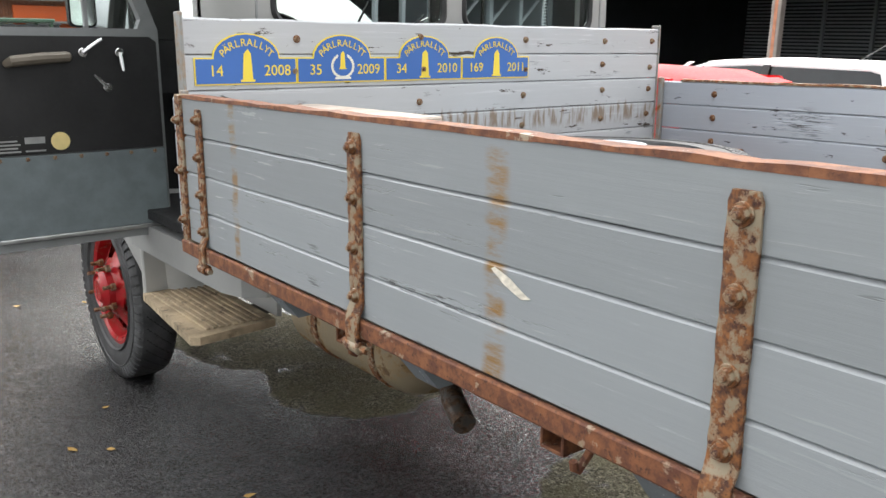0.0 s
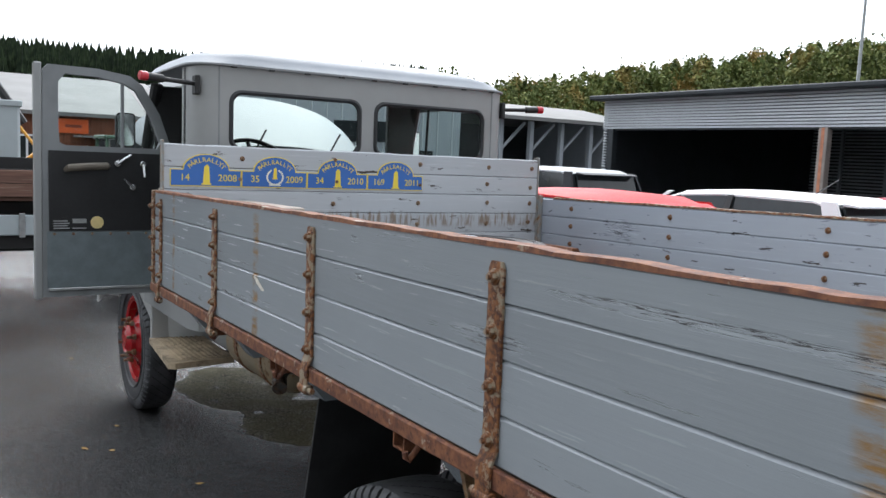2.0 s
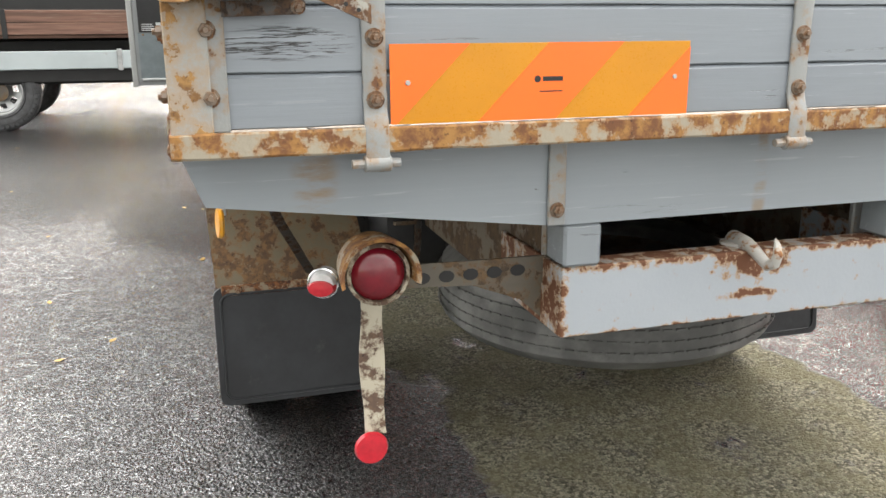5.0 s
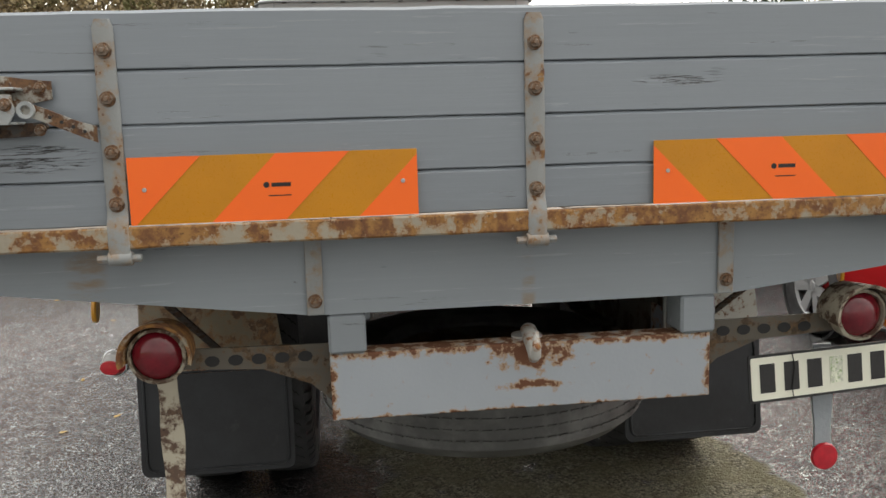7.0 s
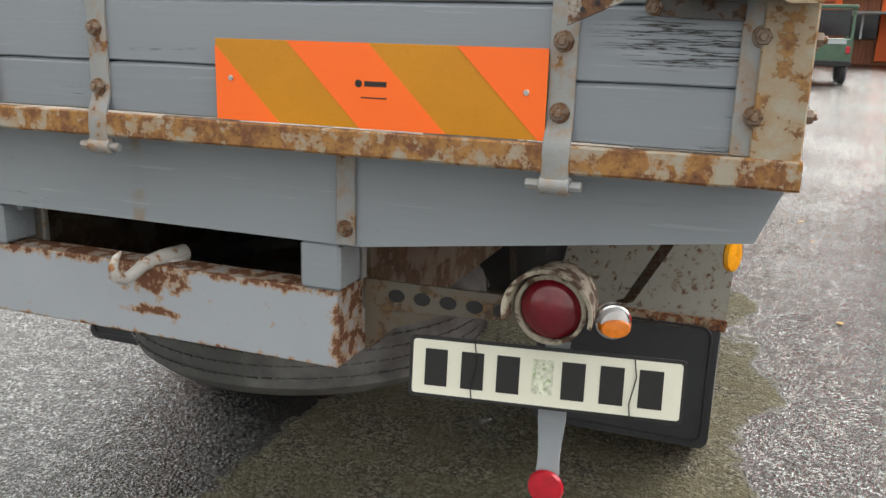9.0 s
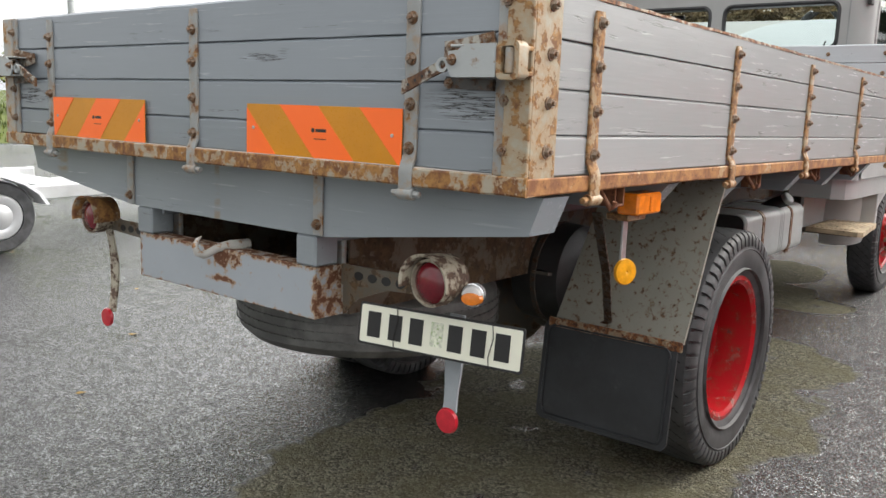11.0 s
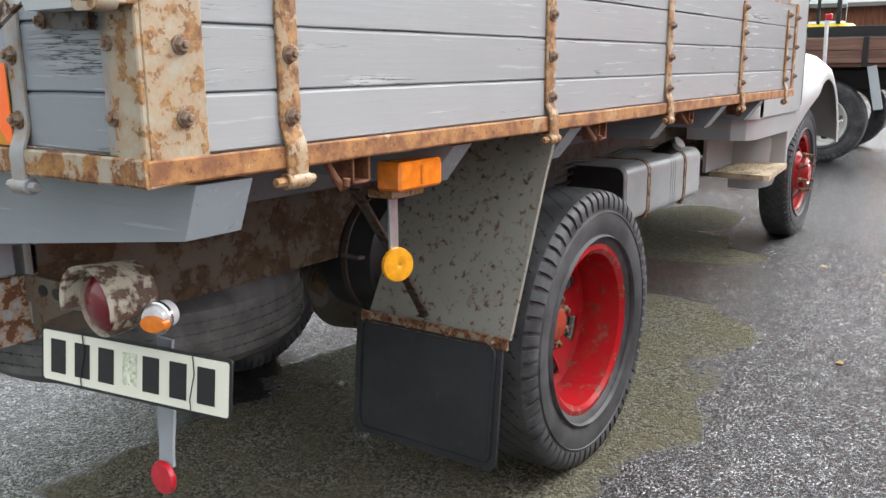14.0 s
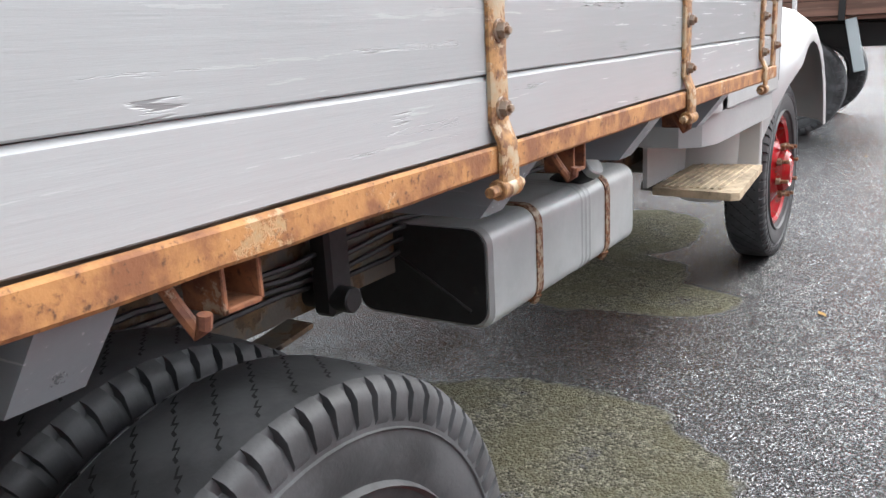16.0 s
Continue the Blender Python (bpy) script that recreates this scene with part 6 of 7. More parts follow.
for y in (3.02, 3.52):
    o, i2 = rounded(0.438, 0.278, 0.054, 5, 0.505, 0.648), rounded(0.43, 0.27, 0.05, 5, 0.505, 0.648)
    part("tank_strap", Geo().loft([[(x, y - 0.018, z) for x, z in o], [(x, y + 0.018, z) for x, z in o], [(x, y + 0.018, z) for x, z in i2], [(x, y - 0.018, z) for x, z in i2], [(x, y - 0.018, z) for x, z in o]], False), STRAP_L, ftk)
    bolt_at(ftk, (0.70, y, 0.53), (0, 0, -1), BOLT_D, 1.5)
fc = Geo().tube([(0.60, 3.41, 0.765), (0.66, 3.39, 0.80), (0.72, 3.38, 0.825)], 0.035, 14)
part("filler_neck", fc, BLACK, ftk)
part("filler_cap", Geo().cyl((0.715, 3.38, 0.822), (0.738, 3.376, 0.842), 0.036, n=18), STEEL, ftk, "chrome filler cap")

# things lying on the bed
sw = thing("spare_wheel", (0.14, 3.33, 1.10), "spare truck wheel with pale blue rim lying on the bed", "wheel")
sw.matrix_basis = RAKE @ sw.matrix_basis
msw2 = Matrix.Translation((0.14, 3.33, 1.205))
part("tyre", tread_tyre(Geo(), 0.46, 0.21, 0.277, msw2), [TYRE, SIPE_DARK], sw)
part("rim", disc_rim(Geo(), 0.265, 0.21, msw2, 0.105, 5), WHITE_RIM, sw, "pale blue painted steel rim")
part("hub_ring", Geo().lathe([(0.095, 0.107), (0.105, 0.122), (0.12, 0.122), (0.125, 0.107)], 28, 0, msw2, True), WHITE_RIM, sw)
cg = Geo()
cg.prism([(0.79, 1.10), (0.80, 1.10), (0.905, 1.24), (0.93, 1.24), (1.06, 1.10), (1.07, 1.10), (0.935, 1.252), (0.90, 1.252)], "y", 3.33, 3.81)
solo("metal_chute", cg, RAIL_L, "rusty folded steel channel lying on the bed", "metal sheet", at=RAKE)
cr = thing("wooden_crate", (-0.88, 3.5, 1.10), "old pale wooden box lying on the bed", "crate")
cr.matrix_basis = RAKE @ cr.matrix_basis
PALEW = surface("pale_old_wood", (0.42, 0.36, 0.31), 0.75, var=0.25, scale=7.0, bump=0.4, stretch=(0.5, 6.0, 6.0))
part("body", Geo().box((-1.06, 3.20, 1.10), (-0.70, 3.80, 1.445), 0.006), PALEW, cr)
for i in range(3):
    part("slat", Geo().box((-1.07 + i * 0.13, 3.18 - 0.012 * (i % 2), 1.446), (-0.948 + i * 0.13, 3.81, 1.464), 0.004), PALEW, cr)
solo("loose_batten", Geo().box((-0.023, -0.30, 0), (0.023, 0.30, 0.025), 0.004, 0, Matrix.Translation((0.60, 3.0, 1.099)) @ Matrix.Rotation(radians(-36), 4, "Z")), PALEW, "pale wooden batten lying on the bed", "batten", at=RAKE)

# ---- the place ----
gr = Geo()
N = 60
vs = [((i / N * 2 - 1) * 600, (j / N * 2 - 1) * 600, 0) for j in range(N + 1) for i in range(N + 1)]
gr.add(vs, [(j * (N + 1) + i, j * (N + 1) + i + 1, (j + 1) * (N + 1) + i + 1, (j + 1) * (N + 1) + i) for j in range(N) for i in range(N)])
solo("ground", gr, ASPHALT, "wet dark asphalt yard with drier patches", "ground", kind="structure")

METAL_LIGHT = surface("light_sheet_metal", (0.56, 0.58, 0.61), 0.45, 0.3, var=0.08, scale=0.6)
METAL_DARK = surface("dark_sheet_metal", (0.035, 0.04, 0.045), 0.5, 0.2, var=0.2, scale=0.8)
CONCRETE_POST = surface("steel_post", (0.35, 0.30, 0.27), 0.6, var=0.15, scale=3.0)
WHITE_ROOF = surface("pale_metal_roof", (0.19, 0.187, 0.18), 0.7, var=0.12, scale=0.5)
REDWOOD = surface("brown_red_boards", (0.22, 0.085, 0.045), 0.8, var=0.35, scale=3.0, bump=0.3, stretch=(6.0, 6.0, 0.3))
ORANGE_WALL = surface("orange_painted_wall", (0.72, 0.12, 0.02), 0.6, var=0.1, scale=1.0)
GREY_WALL = surface("grey_panel_wall", (0.36, 0.39, 0.42), 0.6, var=0.06, scale=0.6)
DARKIN = surface("dark_interior", (0.03, 0.03, 0.032), 0.8, var=0.3, scale=1.0)

HX = 19.0


def hall():
    h = thing("hall", (HX + 6, 15, 0), "long dark open-fronted hall with ribbed metal fascia", "building")
    y0, y1 = 2.0, 22.7
    g = Geo()
    g.box((HX - 0.6, y0 - 0.5, 4.05), (HX + 12.5, y1 + 0.3, 4.2), 0.03)
    part("roof", g, METAL_DARK, h, "dark flat roof")
    for lo, hi in (((HX + 12, y0, 0), (HX + 12.2, y1, 4.05)), ((HX, y1 - 0.15, 0), (HX + 12, y1, 4.05)), ((HX, y0, 0), (HX + 12, y0 + 0.15, 4.05))):
        part("wall", Geo().box(lo, hi, 0.02), METAL_DARK, h)
    for i in range(11):
        z = 3.06 + i * 0.092
        part("fascia_rib", Geo().prism([(HX - 0.10, z), (HX - 0.04, z + 0.005), (HX - 0.04, z + 0.085), (HX - 0.10, z + 0.06)], "y", y0, y1), METAL_LIGHT, h)
    part("fascia_back", Geo().box((HX - 0.035, y0, 3.0), (HX + 0.05, y1, 4.05), 0.005), METAL_DARK, h)
    for y in (22.3, 14.0, 5.5):
        part("post", Geo().box((HX - 0.12, y - 0.14, 0), (HX + 0.12, y + 0.14, 3.05), 0.02), CONCRETE_POST if y < 20 else METAL_DARK, h)
    for i in range(38):
        z = 0.2 + i * 0.1
        part("wall_rib", Geo().box((HX - 0.06, y1 - 0.16, z), (HX + 0.02, y1 + 0.02, z + 0.05), 0.008), METAL_LIGHT, h)
    for y in (21, 19, 17, 15.5, 12, 9, 6):
        part("inner_post", Geo().box((HX + 11.8, y, 0), (HX + 11.95, y + 0.12, 4.0), 0.01), GREY_WALL, h)
    for y in (14.0, 5.5):
        part("painted_edge", Geo().box((HX - 0.128, y - 0.05, 0), (HX - 0.121, y + 0.04, 3.04), 0.001), surface("orange_primer_edge", (0.55, 0.22, 0.12), 0.6, var=0.15), h, "orange painted post edge")
    for i in range(26):
        part("wall_rib", Geo().box((HX + 11.9, 14.3, 0.15 + i * 0.14), (HX + 11.98, y1 - 0.2, 0.22 + i * 0.14), 0.004), GREY_WALL, h)
    return h


hall()


def gable(name, x0, x1, y0, y1, eave, ridge, wall_mat, roof_mat, label):
    b = thing(name, ((x0 + x1) / 2, (y0 + y1) / 2, 0), label, "building")
    part("wall", Geo().box((x0, y0, 0), (x1, y1, eave), 0.02), wall_mat, b)
    ym = (y0 + y1) / 2
    part("roof", Geo().prism([(y0 - 0.5, eave - 0.1), (ym, ridge), (y1 + 0.5, eave - 0.1), (y1 + 0.5, eave + 0.1), (ym, ridge + 0.2), (y0 - 0.5, eave + 0.1)], "x", x0 - 0.4, x1 + 0.4), roof_mat, b)
    return b


barn = gable("long_barn", -40, 7.5, 36, 54, 3.72, 6.25, REDWOOD, WHITE_ROOF, "long brown timber barn with pale metal roof")
barn.matrix_basis = Matrix.Diagonal((1, 1, 0.75, 1)) @ barn.matrix_basis

# ---- woods on the hills ----
def leafy(name, cols, rough=0.8, turn=None):
    m, n, l, b = nodes_of(name)
    p = n_pos(n)
    g = n.new("ShaderNodeNewGeometry")
    r = n.new("ShaderNodeValToRGB")
    for i, c in enumerate(cols):
        e = r.color_ramp.elements[i] if i < 2 else r.color_ramp.elements.new(0.5)
        e.position, e.color = i / (len(cols) - 1), (*c, 1)
    l.new(g.outputs["Random Per Island"], r.inputs[0])
    col = n_mix(n, l, n_step(n, l, n_noise(n, l, p, 1.2, 5.0), 0.35, 0.7), r.outputs[0], tuple(x * 0.5 for x in cols[0]))
    if turn:
        col = n_mix(n, l, n_math(n, l, "MULTIPLY", n_step(n, l, n_noise(n, l, p, 0.11, 2.0), 0.54, 0.66), 0.75), col, turn)
    l.new(col, b.inputs["Base Color"])
    b.inputs["Roughness"].default_value = rough
    b.inputs["Specular IOR Level"].default_value = 0.2
    return m


BROWN_LEAVES = leafy("brown_autumn_leaves", [(0.19, 0.15, 0.095), (0.28, 0.22, 0.13), (0.36, 0.27, 0.13)], turn=(0.12, 0.13, 0.05))
SPRUCE = leafy("spruce_needles", [(0.018, 0.032, 0.016), (0.05, 0.075, 0.032)])
LEAVES = leafy("autumn_leaves", [(0.11, 0.15, 0.045), (0.20, 0.235, 0.08), (0.29, 0.30, 0.10)], turn=(0.36, 0.23, 0.07))


def spruce(g, x, y, z, h, rng):
    n = 7
    tiers = 9
    for t in range(tiers):
        f = t / tiers
        zz = z + h * (0.08 + 0.9 * f)
        r = h * 0.22 * (1 - f) ** 0.85 + 0.10
        o = rng.uniform(0, 6)
        vs = [(x, y, zz + h * 0.16)]
        for i in range(2 * n):
            rr = r * (rng.uniform(0.85, 1.15) if i % 2 == 0 else 0.5)
            a = o + math.pi * i / n
            vs.append((x + rr * math.cos(a), y + rr * math.sin(a), zz - (0.03 * h if i % 2 == 0 else 0)))
        g.add(vs, [(0, i + 1, (i + 1) % (2 * n) + 1) for i in range(2 * n)])


def rise(phi):
    """How high the woods stand against the sky, by the bearing from +y in degrees (tangent of the angle)."""
    pts = ((-60, 0.085), (27, 0.094), (39, 0.106), (48, 0.132), (56, 0.150), (75, 0.168), (120, 0.16))
    for (a, u), (b, v) in zip(pts, pts[1:]):
        if a <= phi <= b:
            return u + (v - u) * (phi - a) / (b - a)
    return 0.12


def hill_z(x, y):
    d = math.hypot(x, y)
    top = rise(math.degrees(math.atan2(x, y))) * d + 1.6 - 9.0
    k = min(1.0, max(0.0, (d - 55) / 40))
    return max(0.0, top * k * k)


rng = random.Random(77)
g = Geo()
for i in range(2400):
    a = radians(rng.uniform(58, 97))
    d = rng.uniform(85, 130)
    x, y = d * math.cos(a) - 5, d * math.sin(a)
    spruce(g, x, y, 0, rng.uniform(9.9, 11.9) * (d / 100), rng)
solo("spruce_forest", g, SPRUCE, "dark distant spruce forest", "forest", kind="stuff")



def leaf_tree(g, x, y, z, h, rng, sprays=240, size=(0.10, 0.27)):
    """Trunk with an uneven crown of small leaf sprays gathered into boughs."""
    r = h * rng.uniform(0.22, 0.32)
    q = np.random.default_rng(rng.randrange(1 << 30))
    nb = 14
    bough = np.stack([q.normal(0, 0.42, nb), q.normal(0, 0.42, nb), q.uniform(-0.85, 1.0, nb)], 1)
    u = bough[np.arange(sprays) % nb] + q.normal(0, 1, (sprays, 3)) * (0.19, 0.19, 0.12)
    sc = 1 - 0.55 * np.clip(u[:, 2:], 0, 1.2)
    c = np.concatenate([u[:, :2] * r * sc, u[:, 2:] * h * 0.36], 1) + (x, y, z + h * 0.6)
    a = q.normal(0, 1, (sprays, 3))
    a /= np.linalg.norm(a, axis=1, keepdims=True)
    d = np.cross(a, q.normal(0, 1, (sprays, 3)))
    d /= np.linalg.norm(d, axis=1, keepdims=True) + 1e-9
    k = q.uniform(*size, (sprays, 1))
    pts = np.stack([c + a * k, c + d * k * 0.75, c - a * k * 0.8, c - d * k * 0.6 + a * k * 0.2], 1).reshape(-1, 3)
    g.add(pts.tolist(), [(4 * i, 4 * i + 1, 4 * i + 2, 4 * i + 3) for i in range(sprays)])
    t = h * 0.011
    g.add([(x - t, y, z), (x + t, y, z), (x + t * 0.3, y, z + h * 0.85), (x, y + t, z)], [(0, 1, 2), (1, 3, 2), (3, 0, 2)])


g = Geo()
for i in range(560):
    phi, d = radians(rng.uniform(24, 92)), rng.uniform(72, 128)
    x, y = d * math.sin(phi), d * math.cos(phi)
    h = rng.uniform(7.5, 10.5)
    leaf_tree(g, x, y, max(-0.5, 1.6 + rise(math.degrees(phi)) * d * rng.uniform(0.86, 1.0) - h), h, rng, 700)
solo("mixed_woods", g, LEAVES, "green and yellowing autumn woods on the rise", "forest", kind="stuff")
g = Geo()
for i in range(200):
    phi, d = radians(rng.uniform(-42, -3)), rng.uniform(75, 110)
    h = rng.uniform(12.5, 17.5)
    leaf_tree(g, d * math.sin(phi), d * math.cos(phi), -0.5, h * d / 95, rng, 800, (0.13, 0.30))
solo("brown_woods", g, BROWN_LEAVES, "brown leafless-looking autumn woods behind the barn", "forest", kind="stuff")
hg = Geo()
hg.loft([[(d * math.sin(radians(ph)), d * math.cos(radians(ph)), hill_z(d * math.sin(radians(ph)), d * math.cos(radians(ph))) + (0.03 if d > 60 else -0.2)) for d in (52, 60, 70, 80, 90, 100, 115, 130, 160, 220)] for ph in range(20, 112, 4)], False, False)
solo("hillside", hg, leafy("hill_grass", [(0.03, 0.04, 0.012), (0.05, 0.055, 0.02)]), "grassy wooded hillside", "hill", kind="structure")

# ---- parked vehicles ----
CAR_GLASS = surface("dark_car_glass", (0.02, 0.024, 0.026), 0.08, var=0.1, bump=0.0)
CAR_BLACK = surface("black_plastic", (0.018, 0.018, 0.019), 0.5, var=0.1)
SILVER = surface("silver_wheel_cover", (0.55, 0.56, 0.57), 0.35, 0.5, var=0.05, bump=0.02)


def car_paint(name, base):
    m = surface(name, base, 0.45, var=0.03, scale=2.0, bump=0.0, coat=0.0)
    for nd in m.node_tree.nodes:
        if nd.type == "BSDF_PRINCIPLED":
            nd.inputs["Specular IOR Level"].default_value = 0.12
    return m


RED_CAR = car_paint("red_car_paint", (0.55, 0.012, 0.016))
WHITE_CAR = car_paint("white_car_paint", (0.78, 0.79, 0.80))
CRIMSON_CAR = car_paint("crimson_car_paint", (0.30, 0.01, 0.03))
SILVER_CAR = car_paint("silver_car_paint", (0.42, 0.44, 0.46))
DARK_CAR = car_paint("dark_car_paint", (0.03, 0.032, 0.036))


def car(at, paint, label, length=3.6, width=1.62, height=1.47, group="parked cars", roof=None, tail=True, aerial=False):
    """A small hatchback, its tail at local y = 0, its nose at +y."""
    c = thing("car", (0, 0, 0), label, "car", group)
    L, W = length, width / 2
    secs = [(0.0, 0.80, 0.34, 0.60), (0.04, 0.93, 0.27, 0.80), (0.12, 0.985, 0.24, 0.96), (0.35, 1.0, 0.22, 0.98), (L * 0.45, 1.0, 0.20, 0.95), (L * 0.68, 1.0, 0.20, 0.93), (L * 0.80, 0.995, 0.22, 0.86), (L * 0.91, 0.96, 0.24, 0.76), (L * 0.97, 0.86, 0.27, 0.66), (L, 0.68, 0.33, 0.54)]
    rings = []
    for y, w, z0, z1 in secs:
        hw = W * w
        half = [(hw * 0.80, z0), (hw * 0.95, z0 + 0.05), (hw, z0 + 0.16), (hw, z0 + (z1 - z0) * 0.62), (hw * 0.965, z1 - 0.07), (hw * 0.90, z1 - 0.015), (hw * 0.60, z1 + 0.012), (hw * 0.25, z1 + 0.025)]
        rings.append([(x, y, z) for x, z in half] + [(-x, y, z) for x, z in half[::-1]])
    part("body", Geo().loft(rings), paint, c, sharp=28)
    gh = []
    for y, w, z, in ((0.14, 0.90, 0.93), (0.24, 0.86, 1.10), (0.40, 0.80, height - 0.07), (0.62, 0.78, height - 0.012), (L * 0.40, 0.79, height), (L * 0.53, 0.77, height - 0.035), (L * 0.60, 0.79, height - 0.12), (L * 0.74, 0.86, 0.93)):
        hw = W * w
        gh.append([(hw * 1.08, y, 0.90), (hw * 1.05 if z > 1.2 else hw, y, min(z, 1.1)), (hw * 0.94, y, z - 0.05), (hw * 0.82, y, z - 0.012), (hw * 0.4, y, z), (-hw * 0.4, y, z), (-hw * 0.82, y, z - 0.012), (-hw * 0.94, y, z - 0.05), (-hw * 1.05 if z > 1.2 else -hw, y, min(z, 1.1)), (-hw * 1.08, y, 0.90)])
    part("greenhouse", Geo().loft(gh), CAR_GLASS, c, "dark tinted car windows", sharp=28)
    rp = [[(x * 1.012, y, z + 0.006) for x, y, z in r[2:8]] for r in gh[2:6]]
    rp2 = [[(x, y, z - 0.02) for x, y, z in r] for r in rp]
    part("roof", Geo().loft([a + b[::-1] for a, b in zip(rp, rp2)]), roof or paint, c, sharp=28)
    for s in (-1, 1):
        for y0, y1, wd in ((0.20, 0.46, 0.11), (L * 0.385, L * 0.37, 0.05), (L * 0.735, L * 0.565, 0.045)):
            part("pillar", Geo().loft([[(s * W * 0.955, y0 - wd, 0.92), (s * W * 0.955, y0 + wd, 0.92), (s * W * 0.90, y0 + wd, 0.92), (s * W * 0.90, y0 - wd, 0.92)], [(s * W * 0.765, y1 - wd * 0.7, height - 0.055), (s * W * 0.765, y1 + wd * 0.7, height - 0.055), (s * W * 0.72, y1 + wd * 0.7, height - 0.05), (s * W * 0.72, y1 - wd * 0.7, height - 0.05)]]), paint if y0 != L * 0.385 else CAR_BLACK, c)
        part("side_skirt", Geo().box((min(s * W * 0.97, s * W * 1.004), 0.85, 0.19), (max(s * W * 0.97, s * W * 1.004), L - 1.05, 0.27), 0.02), CAR_BLACK, c)
        part("door_gap", Geo().box((min(s * W * 0.99, s * W * 1.002), L * 0.385, 0.30), (max(s * W * 0.99, s * W * 1.002), L * 0.385 + 0.008, 0.92), 0.001), CAR_BLACK, c)
        part("door_handle", Geo().box((min(s * W * 0.99, s * W * 1.03), L * 0.42, 0.80), (max(s * W * 0.99, s * W * 1.03), L * 0.42 + 0.16, 0.83), 0.01), paint, c)
        mi = part("wing_mirror", Geo().loft([[(s * (W + 0.01 + q), L * 0.66 + a, 0.97 + b) for a, b in rounded(0.13 * k, 0.14 * k, 0.04 * k, 4)] for q, k in ((0.0, 0.5), (0.05, 1.0), (0.14, 1.0), (0.19, 0.6))]), paint, c)
        part("headlight", Geo().loft([[(s * W * 0.92, L * 0.86, 0.66), (s * W * 0.95, L * 0.90, 0.60), (s * W * 0.80, L * 0.965, 0.58), (s * W * 0.66, L * 0.975, 0.63), (s * W * 0.76, L * 0.93, 0.70)], [(s * W * 0.96, L * 0.865, 0.665), (s * W * 0.985, L * 0.905, 0.60), (s * W * 0.83, L * 0.98, 0.58), (s * W * 0.67, L * 0.99, 0.635), (s * W * 0.78, L * 0.94, 0.712)]]), WHITE_LENS, c)
        part("tail_light", Geo().loft([[(s * W * 0.93, 0.20, 0.98), (s * W * 0.955, 0.10, 0.70), (s * W * 0.80, 0.035, 0.72), (s * W * 0.80, 0.10, 0.97)], [(s * W * 0.97, 0.20, 0.985), (s * W * 0.99, 0.09, 0.69), (s * W * 0.80, 0.005, 0.71), (s * W * 0.82, 0.07, 0.98)]]), RED_REFL, c)
        for wy in (0.58, L - 0.72):
            m = Matrix.Translation((s * (W - 0.07), wy, 0.295)) @ Matrix.Rotation(radians(90 * s), 4, "Y")
            part("wheel_arch", Geo().lathe([(0.01, 0.0), (0.335, 0.0), (0.345, 0.076), (0.33, 0.078), (0.30, 0.03), (0.01, 0.028)], 40, 0, m), CAR_BLACK, c)
            wh = part("wheel", Geo().lathe([(0.19, 0.0), (0.20, 0.06), (0.285, 0.07), (0.298, 0.04), (0.298, -0.12), (0.19, -0.12)], 44, 0, m @ Matrix.Translation((0, 0, 0.018)), True), TYRE, c)
            part("cover_back", Geo().lathe([(0.2, 0.03), (0.0, 0.032)], 28, 0, m), CAR_BLACK, wh)
            for k in range(7):
                part("spoke", Geo().prism([(0.03, -0.028), (0.19, -0.055), (0.198, 0.02), (0.03, 0.026)], "z", 0.05, 0.068, 0, m @ Matrix.Rotation(radians(360 / 7 * k), 4, "Z")), SILVER, wh)
            part("cover_rim", Geo().lathe([(0.185, 0.06), (0.20, 0.074), (0.206, 0.074), (0.21, 0.06)], 40, 0, m, True).lathe([(0.0, 0.072), (0.03, 0.070), (0.04, 0.06)], 16, 0, m), SILVER, wh)
    part("rear_screen", Geo().loft([[(-W * 0.72, 0.155, 0.98), (W * 0.72, 0.155, 0.98), (W * 0.66, 0.365, height - 0.10), (-W * 0.66, 0.365, height - 0.10)], [(-W * 0.72, 0.135, 0.985), (W * 0.72, 0.135, 0.985), (W * 0.66, 0.345, height - 0.10), (-W * 0.66, 0.345, height - 0.10)]]), CAR_GLASS, c, "glossy rear window")
    part("tailgate_panel", Geo().loft([[(-W * 0.76, 0.06, 0.80), (W * 0.76, 0.06, 0.80), (W * 0.76, 0.14, 0.975), (-W * 0.76, 0.14, 0.975)], [(-W * 0.76, 0.015, 0.80), (W * 0.76, 0.015, 0.80), (W * 0.76, 0.11, 0.985), (-W * 0.76, 0.11, 0.985)]]), CAR_BLACK, c)
    part("badge_bar", Geo().box((-W * 0.12, 0.045, 0.872), (W * 0.12, 0.06, 0.895), 0.003), STEEL, c)
    bp = part("bumper_insert", Geo().loft([[(-W * 0.72, -0.004, 0.36), (W * 0.72, -0.004, 0.36), (W * 0.62, -0.004, 0.56), (-W * 0.62, -0.004, 0.56)], [(-W * 0.72, 0.03, 0.36), (W * 0.72, 0.03, 0.36), (W * 0.62, 0.03, 0.56), (-W * 0.62, 0.03, 0.56)]]), CAR_BLACK, c)
    pl = part("number_plate", Geo().box((-0.26, -0.014, 0.44), (0.26, -0.006, 0.55), 0.003), PLATE_W, c)
    part("plate_bar", Geo().box((-0.18, -0.017, 0.465), (0.22, -0.0145, 0.525), 0.001), BLACK, pl)
    part("plate_edge", Geo().box((-0.26, -0.017, 0.44), (-0.22, -0.0145, 0.55), 0.001), STICK_BLUE, pl)
